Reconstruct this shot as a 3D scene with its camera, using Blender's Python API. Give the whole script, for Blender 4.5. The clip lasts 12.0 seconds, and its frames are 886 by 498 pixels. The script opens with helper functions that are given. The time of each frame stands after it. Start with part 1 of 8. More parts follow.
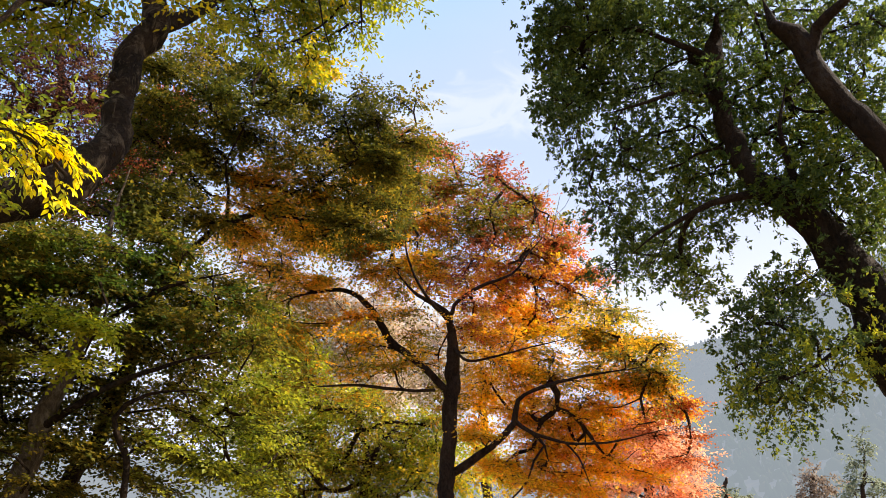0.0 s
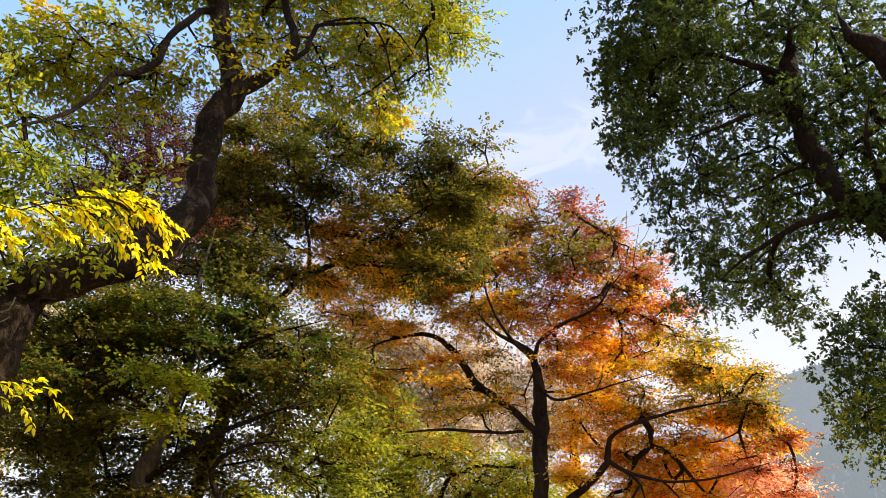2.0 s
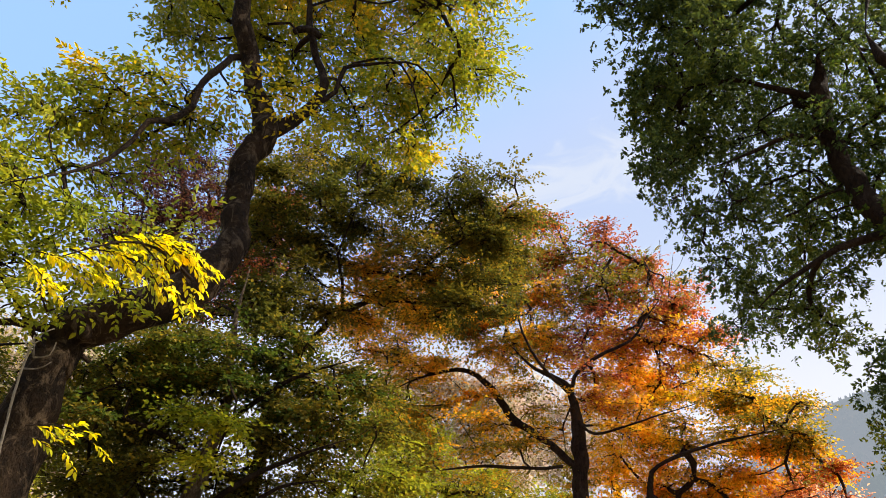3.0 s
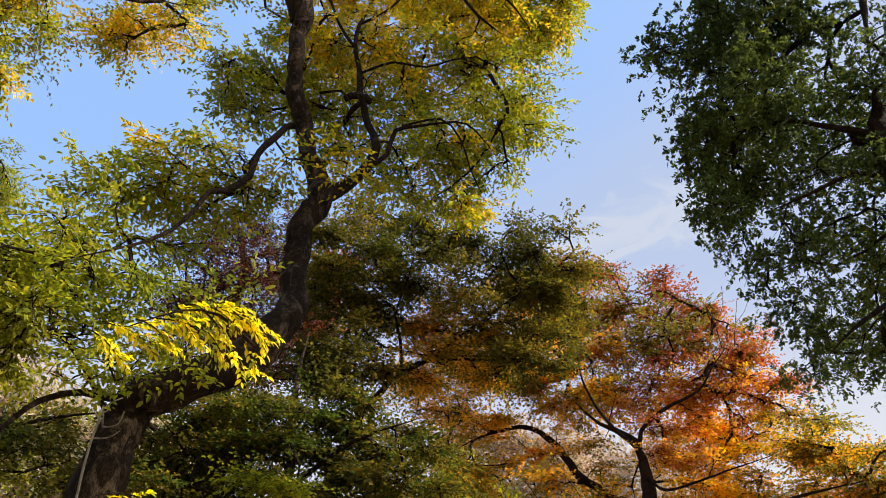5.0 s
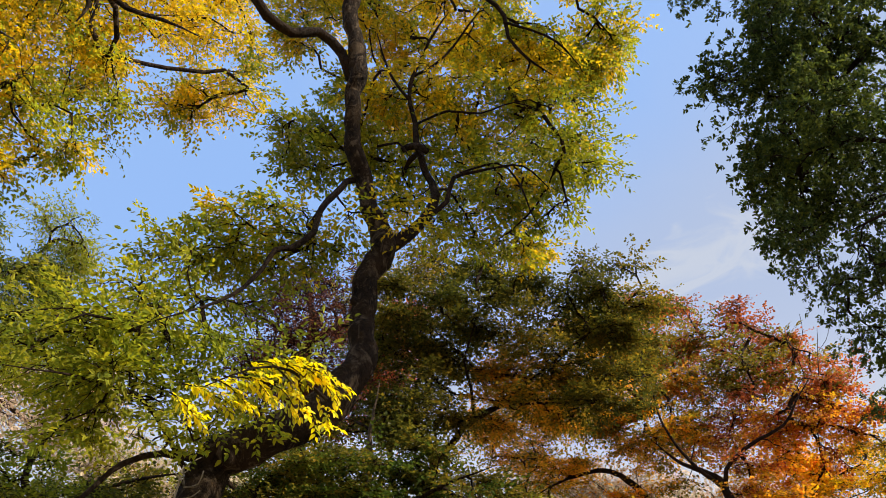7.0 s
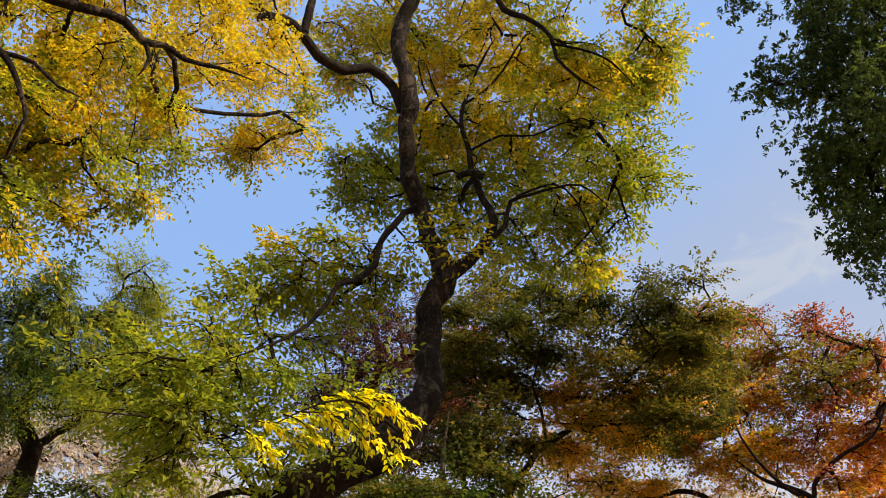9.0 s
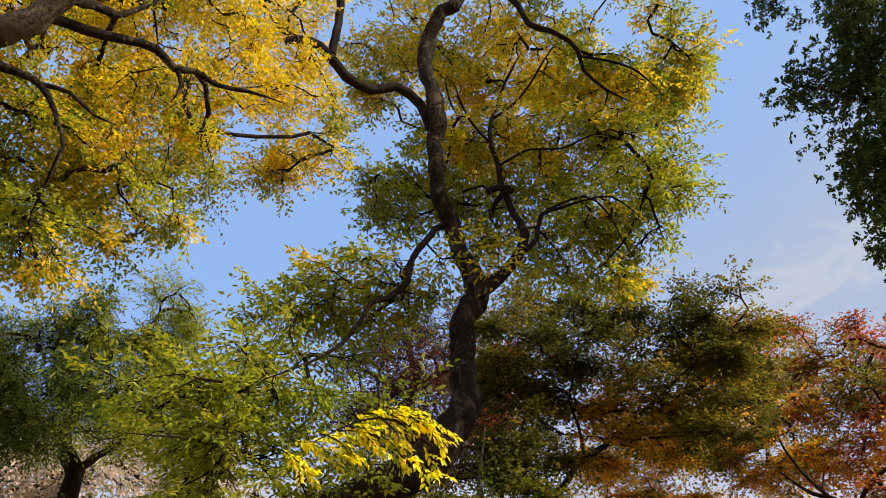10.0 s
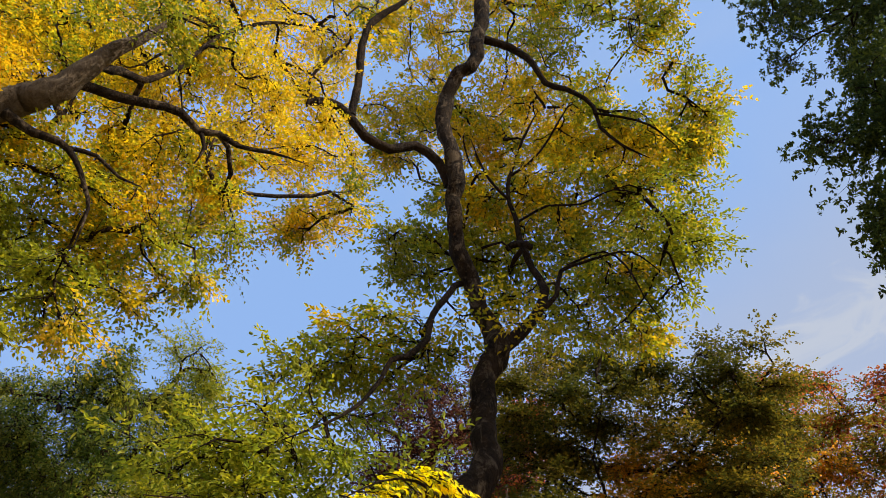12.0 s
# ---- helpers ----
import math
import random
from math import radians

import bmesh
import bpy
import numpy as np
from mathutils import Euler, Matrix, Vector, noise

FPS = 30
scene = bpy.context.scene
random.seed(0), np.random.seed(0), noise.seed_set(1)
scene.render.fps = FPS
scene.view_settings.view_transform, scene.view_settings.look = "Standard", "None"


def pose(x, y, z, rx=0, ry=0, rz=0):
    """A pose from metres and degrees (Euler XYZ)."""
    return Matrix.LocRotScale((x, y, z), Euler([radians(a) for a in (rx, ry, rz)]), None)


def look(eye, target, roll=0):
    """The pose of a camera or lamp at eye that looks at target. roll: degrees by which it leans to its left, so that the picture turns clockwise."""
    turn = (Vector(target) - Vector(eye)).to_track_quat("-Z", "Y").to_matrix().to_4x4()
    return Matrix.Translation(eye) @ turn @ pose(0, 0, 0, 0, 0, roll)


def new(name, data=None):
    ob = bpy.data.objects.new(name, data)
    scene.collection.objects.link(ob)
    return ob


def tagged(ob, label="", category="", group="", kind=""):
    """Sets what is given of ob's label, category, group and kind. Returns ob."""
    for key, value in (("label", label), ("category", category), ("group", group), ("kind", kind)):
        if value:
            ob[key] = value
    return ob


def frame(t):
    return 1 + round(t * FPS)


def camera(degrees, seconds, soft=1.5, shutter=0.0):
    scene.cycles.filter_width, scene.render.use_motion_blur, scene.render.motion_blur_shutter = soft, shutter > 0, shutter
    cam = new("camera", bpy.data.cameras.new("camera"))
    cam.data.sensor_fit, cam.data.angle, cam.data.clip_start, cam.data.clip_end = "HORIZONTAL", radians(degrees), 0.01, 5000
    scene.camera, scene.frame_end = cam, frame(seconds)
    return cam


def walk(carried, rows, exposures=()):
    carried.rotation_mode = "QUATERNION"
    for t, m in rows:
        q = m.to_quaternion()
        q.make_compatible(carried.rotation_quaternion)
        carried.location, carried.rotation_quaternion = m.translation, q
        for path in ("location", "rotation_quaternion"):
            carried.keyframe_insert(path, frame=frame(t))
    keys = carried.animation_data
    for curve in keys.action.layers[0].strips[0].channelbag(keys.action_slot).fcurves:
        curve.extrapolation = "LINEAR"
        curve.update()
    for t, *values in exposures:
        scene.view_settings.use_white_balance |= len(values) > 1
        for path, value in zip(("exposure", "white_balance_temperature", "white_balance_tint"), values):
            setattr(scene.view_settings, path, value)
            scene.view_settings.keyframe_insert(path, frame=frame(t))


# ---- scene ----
# ---- camera: stands on one spot and turns up and to the left ----
cam = camera(58.56, 12.0, soft=0.65)
EYE = 1.6
ROWS = [  # seconds, heading to the left, look up, lean
    (0.0, -0.00, 24.89, 0.66),
    (0.5, 1.40, 25.62, 0.39),
    (1.0, 2.96, 26.24, 0.09),
    (1.5, 4.66, 26.91, -0.04),
    (2.0, 6.36, 27.82, 0.09),
    (2.5, 7.72, 29.07, -0.12),
    (3.0, 9.01, 30.35, -0.26),
    (5.0, 13.76, 34.47, -0.14),
    (5.5, 14.98, 35.37, -0.72),
    (6.0, 16.75, 36.23, -0.74),
    (6.5, 18.38, 37.09, -0.39),
    (7.0, 19.45, 37.77, -0.26),
    (9.0, 25.06, 39.68, -0.22),
    (9.5, 26.52, 40.41, 0.10),
    (10.0, 28.05, 40.83, 0.21),
    (10.5, 29.02, 41.10, 0.02),
    (11.0, 29.40, 41.91, 0.06),
    (11.5, 29.54, 43.30, 0.41),
    (12.0, 30.03, 44.94, 1.02),
]
EXPOSURES = [(0.0, 1.62), (1.5, 1.58), (3.0, 1.46), (5.0, 1.23), (7.0, 1.12), (9.0, 1.05), (12.0, 1.0)]
walk(cam, [(t, pose(0, 0, EYE, 90 + up, 0, heading) @ pose(0, 0, 0, 0, 0, lean)) for t, heading, up, lean in ROWS], EXPOSURES)

# ---- light: one low autumn sun and a blue sky with thin cloud ----
SUN_AZ, SUN_EL = -82.0, 35.0  # degrees to the left of +y, degrees up
SKY, SUN = 0.16, 3.1


def sky_world():
    world = bpy.data.worlds.new("sky")
    scene.world = world
    world.use_nodes = True
    nt = world.node_tree
    nt.nodes.clear()
    n, l = nt.nodes.new, nt.links.new
    sky = n("ShaderNodeTexSky")
    sky.sky_type, sky.sun_disc = "NISHITA", False
    sky.sun_elevation, sky.sun_rotation = radians(SUN_EL), radians(-SUN_AZ)
    sky.air_density, sky.dust_density, sky.ozone_density = 1.0, 1.0, 1.5
    co = n("ShaderNodeTexCoord")
    flat = n("ShaderNodeMapping")
    flat.inputs["Rotation"].default_value = (0, 0, radians(35))
    flat.inputs["Scale"].default_value = (1.4, 4.2, 2.6)
    wisps = n("ShaderNodeTexNoise")
    wisps.inputs["Scale"].default_value, wisps.inputs["Detail"].default_value = 1.1, 7
    wisps.inputs["Roughness"].default_value, wisps.inputs["Distortion"].default_value = 0.55, 0.5
    ramp = n("ShaderNodeValToRGB")
    ramp.color_ramp.elements[0].position, ramp.color_ramp.elements[1].position = 0.47, 0.78
    # cloud is thicker towards the right-hand side of the sky and near the ridge
    toward = n("ShaderNodeVectorMath")
    toward.operation = "DOT_PRODUCT"
    toward.inputs[1].default_value = (0.62, 0.74, -0.28)
    near = n("ShaderNodeMapRange")
    near.inputs["From Min"].default_value, near.inputs["From Max"].default_value = 0.1, 0.62
    near.inputs["To Min"].default_value, near.inputs["To Max"].default_value = 0.95, 1.0
    veil = n("ShaderNodeMath")
    veil.operation = "POWER"
    veil.inputs[1].default_value = 0.95
    haze = n("ShaderNodeMath")
    haze.operation, haze.use_clamp = "MULTIPLY_ADD", True
    mul = n("ShaderNodeMath")
    mul.operation = "MULTIPLY"
    mix = n("ShaderNodeMixRGB")
    # the veil is white near the ridge, pale above it and thin and blue higher up
    height, rise, veil_colour = n("ShaderNodeSeparateXYZ"), n("ShaderNodeMapRange"), n("ShaderNodeMixRGB")
    rise.interpolation_type = "SMOOTHSTEP"
    rise.inputs["From Min"].default_value, rise.inputs["From Max"].default_value = 0.56, 0.78
    veil_colour.inputs["Color2"].default_value = (0.94, 1.52, 2.72, 1)
    lift, low_colour = n("ShaderNodeMapRange"), n("ShaderNodeMixRGB")
    lift.interpolation_type = "SMOOTHSTEP"
    lift.inputs["From Min"].default_value, lift.inputs["From Max"].default_value = 0.28, 0.54
    low_colour.inputs["Color1"].default_value, low_colour.inputs["Color2"].default_value = (2.1, 2.06, 2.12, 1), (1.36, 1.58, 2.1, 1)
    l(height.outputs["Z"], lift.inputs["Value"])
    l(lift.outputs["Result"], low_colour.inputs["Fac"])
    l(low_colour.outputs["Color"], veil_colour.inputs["Color1"])
    cloud = n("ShaderNodeMixRGB")
    cloud.inputs["Color2"].default_value = (1.9, 2.0, 2.2, 1)
    l(co.outputs["Generated"], height.inputs["Vector"])
    bluer = n("ShaderNodeVectorMath")
    bluer.operation = "DOT_PRODUCT"
    bluer.inputs[1].default_value = (-0.34, 0.0, 1.0)
    l(co.outputs["Generated"], bluer.inputs[0])
    l(bluer.outputs["Value"], rise.inputs["Value"])
    l(rise.outputs["Result"], veil_colour.inputs["Fac"])
    l(veil_colour.outputs["Color"], mix.inputs["Color2"])
    bg = n("ShaderNodeBackground")
    bg.inputs["Strength"].default_value = SKY
    out = n("ShaderNodeOutputWorld")
    l(co.outputs["Generated"], flat.inputs["Vector"])
    l(flat.outputs["Vector"], wisps.inputs["Vector"])
    l(wisps.outputs["Fac"], ramp.inputs["Fac"])
    l(co.outputs["Generated"], toward.inputs[0])
    l(toward.outputs["Value"], near.inputs["Value"])
    l(near.outputs["Result"], veil.inputs[0])
    l(ramp.outputs["Color"], mul.inputs[0])
    mul.inputs[1].default_value = 0.18
    l(veil.outputs["Value"], haze.inputs[0])
    haze.inputs[1].default_value = 0.92
    haze.inputs[2].default_value = 0.0
    # one long wisp low over the orange tree
    across, along, thin, reach = n("ShaderNodeVectorMath"), n("ShaderNodeVectorMath"), n("ShaderNodeMapRange"), n("ShaderNodeMapRange")
    across.operation = along.operation = "DOT_PRODUCT"
    across.inputs[1].default_value, along.inputs[1].default_value = (0.203, 0.552, -0.809), (0.064, 0.816, 0.574)
    fray, size, wisp, both = n("ShaderNodeTexNoise"), n("ShaderNodeMath"), n("ShaderNodeMath"), n("ShaderNodeMath")
    fray.inputs["Scale"].default_value, fray.inputs["Detail"].default_value, fray.inputs["Distortion"].default_value = 8.0, 8, 1.6
    bend = n("ShaderNodeMath")
    bend.operation = "MULTIPLY_ADD"
    bend.inputs[1].default_value = 0.16
    size.operation, wisp.operation, both.operation = "ABSOLUTE", "MULTIPLY", "MULTIPLY_ADD"
    thin.interpolation_type = reach.interpolation_type = "SMOOTHSTEP"
    thin.inputs["From Min"].default_value, thin.inputs["From Max"].default_value = 0.05, 0.0
    reach.inputs["From Min"].default_value, reach.inputs["From Max"].default_value = 0.965, 0.998
    shift = n("ShaderNodeMath")
    shift.operation = "SUBTRACT"
    shift.inputs[1].default_value = 0.08
    both.inputs[1].default_value, both.use_clamp = 0.6, True
    l(co.outputs["Generated"], across.inputs[0])
    l(co.outputs["Generated"], along.inputs[0])
    l(flat.outputs["Vector"], fray.inputs["Vector"])
    l(fray.outputs["Fac"], bend.inputs[0])
    l(across.outputs["Value"], bend.inputs[2])
    l(bend.outputs["Value"], shift.inputs[0])
    l(shift.outputs["Value"], size.inputs[0])
    l(size.outputs["Value"], thin.inputs["Value"])
    l(along.outputs["Value"], reach.inputs["Value"])
    l(thin.outputs["Result"], wisp.inputs[0])
    l(reach.outputs["Result"], wisp.inputs[1])
    l(wisp.outputs["Value"], both.inputs[0])
    l(mul.outputs["Value"], both.inputs[2])
    l(both.outputs["Value"], cloud.inputs["Fac"])
    l(mix.outputs["Color"], cloud.inputs["Color1"])
    l(haze.outputs["Value"], mix.inputs["Fac"])
    l(sky.outputs["Color"], mix.inputs["Color1"])
    l(cloud.outputs["Color"], bg.inputs["Color"])
    l(bg.outputs["Background"], out.inputs["Surface"])


sky_world()
sun = new("sun", bpy.data.lights.new("sun", "SUN"))
sun.data.energy, sun.data.angle, sun.data.color = SUN, radians(1.5), (1.0, 0.90, 0.74)
az, el = radians(SUN_AZ), radians(SUN_EL)
sun.matrix_world = look((0, 0, 60), Vector((0, 0, 60)) - Vector((-math.sin(az) * math.cos(el), math.cos(az) * math.cos(el), math.sin(el))))


# ---- materials ----
def material(name):
    m = bpy.data.materials.new(name)
    m.use_nodes = True
    m.node_tree.nodes.clear()
    return m, m.node_tree.nodes.new, m.node_tree.links.new


def leaf_material(name, colours, glow=0.5, gloss=0.14):
    """A leaf: its own pigment within the range given, drifting over the crown; light passes through it."""
    m, n, l = material(name)
    geo, co, noise_tex = n("ShaderNodeNewGeometry"), n("ShaderNodeTexCoord"), n("ShaderNodeTexNoise")
    noise_tex.inputs["Scale"].default_value, noise_tex.inputs["Detail"].default_value = 0.9, 2
    add = n("ShaderNodeMath")
    add.operation = "MULTIPLY_ADD"
    add.inputs[1].default_value = 0.75
    half = n("ShaderNodeMath")
    half.operation = "MULTIPLY_ADD"
    half.inputs[1].default_value, half.inputs[2].default_value = 1.2, -0.48
    ramp = n("ShaderNodeValToRGB")
    els = ramp.color_ramp.elements
    els[0].color, els[1].color = (*colours[0], 1), (*colours[-1], 1)
    els[0].position, els[1].position = 0.08, 0.92
    if len(colours) == 3:
        els.new(0.5).color = (*colours[1], 1)
    vary, own, every = n("ShaderNodeHueSaturation"), n("ShaderNodeMath"), n("ShaderNodeMath")
    own.operation, every.operation = "MULTIPLY", "FRACT"
    own.inputs[1].default_value = 37.7
    value = n("ShaderNodeMapRange")
    value.inputs["To Min"].default_value, value.inputs["To Max"].default_value = 0.74, 1.28
    thin = n("ShaderNodeHueSaturation")
    thin.inputs["Saturation"].default_value, thin.inputs["Value"].default_value = 1.05, 1.28
    skin, through_light, mix = n("ShaderNodeBsdfPrincipled"), n("ShaderNodeBsdfTranslucent"), n("ShaderNodeMixShader")
    skin.inputs["Roughness"].default_value = 0.5
    skin.inputs["Specular IOR Level"].default_value = gloss
    mix.inputs["Fac"].default_value = glow
    out = n("ShaderNodeOutputMaterial")
    l(co.outputs["Object"], noise_tex.inputs["Vector"])
    l(noise_tex.outputs["Fac"], half.inputs[0])
    l(geo.outputs["Random Per Island"], add.inputs[0])
    l(half.outputs["Value"], add.inputs[2])
    l(add.outputs["Value"], ramp.inputs["Fac"])
    l(geo.outputs["Random Per Island"], own.inputs[0])
    l(own.outputs["Value"], every.inputs[0])
    l(every.outputs["Value"], value.inputs["Value"])
    l(value.outputs["Result"], vary.inputs["Value"])
    l(ramp.outputs["Color"], vary.inputs["Color"])
    l(vary.outputs["Color"], skin.inputs["Base Color"])
    l(vary.outputs["Color"], thin.inputs["Color"])
    l(thin.outputs["Color"], through_light.inputs["Color"])
    l(skin.outputs["BSDF"], mix.inputs[1])
    l(through_light.outputs["BSDF"], mix.inputs[2])
    l(mix.outputs["Shader"], out.inputs["Surface"])
    return m


def bark_material(name, dark, light, lichen=(0.30, 0.30, 0.24), patch=0.5):
    """Bark: rough grain, blotches of two sizes, flakes in relief and pale lichen crusts."""
    m, n, l = material(name)
    co, stretch = n("ShaderNodeTexCoord"), n("ShaderNodeMapping")
    stretch.inputs["Scale"].default_value = (1, 1, 0.6)
    grain, blotch, crust, flake = n("ShaderNodeTexNoise"), n("ShaderNodeTexNoise"), n("ShaderNodeTexNoise"), n("ShaderNodeTexVoronoi")
    for tex, scale, detail, rough, twist in ((grain, 26, 8, 0.72, 0.6), (blotch, 3.4, 6, 0.6, 0.4), (crust, 8.5, 8, 0.75, 0.8)):
        tex.inputs["Scale"].default_value, tex.inputs["Detail"].default_value = scale, detail
        tex.inputs["Roughness"].default_value, tex.inputs["Distortion"].default_value = rough, twist
        l(stretch.outputs["Vector"], tex.inputs["Vector"])
    flake.inputs["Scale"].default_value, flake.feature = 30, "DISTANCE_TO_EDGE"
    sums = [n("ShaderNodeMath") for _ in range(4)]
    for node, op, value in zip(sums, ("MULTIPLY", "MULTIPLY_ADD", "MULTIPLY", "MULTIPLY_ADD"), (0.55, 0.5, patch, 0.35)):
        node.operation = op
        node.inputs[1].default_value = value
    ramp, crust_ramp = n("ShaderNodeValToRGB"), n("ShaderNodeValToRGB")
    ramp.color_ramp.elements[0].color, ramp.color_ramp.elements[1].color = (*dark, 1), (*light, 1)
    ramp.color_ramp.elements[0].position, ramp.color_ramp.elements[1].position = 0.42, 0.62
    crust_ramp.color_ramp.elements[0].position, crust_ramp.color_ramp.elements[1].position = 0.51, 0.62
    mix, bump = n("ShaderNodeMixRGB"), n("ShaderNodeBump")
    mix.inputs["Color2"].default_value = (*lichen, 1)
    bump.inputs["Strength"].default_value, bump.inputs["Distance"].default_value = 1.0, 0.05
    skin, out = n("ShaderNodeBsdfPrincipled"), n("ShaderNodeOutputMaterial")
    skin.inputs["Roughness"].default_value = 0.9
    skin.inputs["Specular IOR Level"].default_value = 0.15
    l(co.outputs["Object"], stretch.inputs["Vector"])
    l(stretch.outputs["Vector"], flake.inputs["Vector"])
    l(grain.outputs["Fac"], sums[0].inputs[0])
    l(blotch.outputs["Fac"], sums[1].inputs[0])
    l(sums[0].outputs["Value"], sums[1].inputs[2])
    l(sums[1].outputs["Value"], ramp.inputs["Fac"])
    l(crust.outputs["Fac"], crust_ramp.inputs["Fac"])
    l(crust_ramp.outputs["Color"], sums[2].inputs[0])
    l(sums[2].outputs["Value"], mix.inputs["Fac"])
    l(ramp.outputs["Color"], mix.inputs["Color1"])
    l(mix.outputs["Color"], skin.inputs["Base Color"])
    l(flake.outputs["Distance"], sums[3].inputs[0])
    l(grain.outputs["Fac"], sums[3].inputs[2])
    l(sums[3].outputs["Value"], bump.inputs["Height"])
    l(bump.outputs["Normal"], skin.inputs["Normal"])
    l(skin.outputs["BSDF"], out.inputs["Surface"])
    return m


LEAF = {
    "golden": leaf_material("golden_leaf", ((0.39, 0.345, 0.032), (0.63, 0.46, 0.038), (0.80, 0.51, 0.044)), 0.64),
    "yellow_green": leaf_material("yellow_green_leaf", ((0.16, 0.205, 0.026), (0.31, 0.325, 0.03), (0.49, 0.425, 0.036)), 0.64),
    "bright_yellow": leaf_material("bright_yellow_leaf", ((0.66, 0.62, 0.035), (0.86, 0.71, 0.04), (0.90, 0.64, 0.045)), 0.5),
    "fresh_green": leaf_material("fresh_green_leaf", ((0.16, 0.20, 0.025), (0.29, 0.30, 0.03), (0.47, 0.42, 0.04)), 0.5),
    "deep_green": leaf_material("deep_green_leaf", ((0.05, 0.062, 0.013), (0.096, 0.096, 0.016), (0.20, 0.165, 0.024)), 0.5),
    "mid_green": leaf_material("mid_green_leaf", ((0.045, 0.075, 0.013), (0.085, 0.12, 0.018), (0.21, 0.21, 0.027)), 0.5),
    "maple_green": leaf_material("maple_green_leaf", ((0.085, 0.086, 0.016), (0.165, 0.135, 0.02), (0.32, 0.215, 0.028)), 0.53),
    "oak_green": leaf_material("oak_green_leaf", ((0.045, 0.07, 0.022), (0.075, 0.105, 0.027), (0.18, 0.21, 0.035)), 0.46),
    "olive": leaf_material("olive_leaf", ((0.13, 0.14, 0.022), (0.25, 0.205, 0.028), (0.44, 0.275, 0.034)), 0.56),
    # amber is yellower, and lightened for sunlight on the orange tree's lower right
    "amber": leaf_material("amber_leaf", ((0.55, 0.41, 0.035), (0.82, 0.49, 0.042), (0.90, 0.43, 0.05)), 0.62),
    "orange": leaf_material("orange_leaf", ((0.48, 0.33, 0.035), (0.76, 0.42, 0.048), (0.88, 0.37, 0.06)), 0.62),
    "russet": leaf_material("russet_leaf", ((0.26, 0.075, 0.032), (0.47, 0.13, 0.045), (0.64, 0.20, 0.055)), 0.52),
    "dark_red": leaf_material("dark_red_leaf", ((0.045, 0.018, 0.015), (0.095, 0.032, 0.024), (0.22, 0.10, 0.04)), 0.42),
    "salmon": leaf_material("salmon_leaf", ((0.68, 0.30, 0.17), (0.84, 0.42, 0.24), (0.86, 0.54, 0.34)), 0.55),
    # these two are greyed: the distance haze is put into the leaf colour
    "misty_green": leaf_material("hazed_green_leaf", ((0.17, 0.19, 0.13), (0.23, 0.25, 0.16), (0.30, 0.31, 0.21)), 0.4),
    "misty_rust": leaf_material("hazed_rust_leaf", ((0.22, 0.16, 0.12), (0.27, 0.20, 0.15), (0.31, 0.25, 0.19)), 0.4),
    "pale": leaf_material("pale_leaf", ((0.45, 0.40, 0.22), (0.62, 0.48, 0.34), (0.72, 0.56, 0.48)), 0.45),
}
BARK = {
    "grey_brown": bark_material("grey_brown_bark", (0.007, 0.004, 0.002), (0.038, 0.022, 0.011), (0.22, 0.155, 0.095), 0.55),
    "grey": bark_material("grey_bark", (0.06, 0.042, 0.027), (0.20, 0.145, 0.095), (0.30, 0.235, 0.16), 0.5),
    "pale_bark": bark_material("pale_dead_bark", (0.20, 0.17, 0.13), (0.46, 0.40, 0.32), (0.5, 0.46, 0.4), 0.3),
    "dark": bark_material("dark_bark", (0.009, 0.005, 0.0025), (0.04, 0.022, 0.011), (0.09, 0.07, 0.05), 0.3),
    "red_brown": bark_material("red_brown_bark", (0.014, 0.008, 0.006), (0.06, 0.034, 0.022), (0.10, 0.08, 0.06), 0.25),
}


def ground_material():
    m, n, l = material("leaf_litter")
    co, a, b = n("ShaderNodeTexCoord"), n("ShaderNodeTexNoise"), n("ShaderNodeTexVoronoi")
    a.inputs["Scale"].default_value, a.inputs["Detail"].default_value = 0.4, 8
    b.inputs["Scale"].default_value = 14
    ramp, mix = n("ShaderNodeValToRGB"), n("ShaderNodeMixRGB")
    ramp.color_ramp.elements[0].color, ramp.color_ramp.elements[1].color = (0.15, 0.13, 0.075, 1), (0.34, 0.25, 0.14, 1)
    ramp.color_ramp.elements[0].position, ramp.color_ramp.elements[1].position = 0.4, 0.65
    pieces = n("ShaderNodeValToRGB")
    pieces.color_ramp.elements[0].color, pieces.color_ramp.elements[1].color = (0.05, 0.03, 0.015, 1), (0.22, 0.13, 0.04, 1)
    grey = n("ShaderNodeRGBToBW")
    mix.inputs["Fac"].default_value = 0.5
    l(b.outputs["Color"], grey.inputs["Color"])
    l(grey.outputs["Val"], pieces.inputs["Fac"])
    l(pieces.outputs["Color"], mix.inputs["Color2"])
    skin, out = n("ShaderNodeBsdfPrincipled"), n("ShaderNodeOutputMaterial")
    skin.inputs["Roughness"].default_value = 0.95
    l(co.outputs["Object"], a.inputs["Vector"])
    l(co.outputs["Object"], b.inputs["Vector"])
    l(a.outputs["Fac"], ramp.inputs["Fac"])
    l(ramp.outputs["Color"], mix.inputs["Color1"])
    l(mix.outputs["Color"], skin.inputs["Base Color"])
    l(skin.outputs["BSDF"], out.inputs["Surface"])
    return m


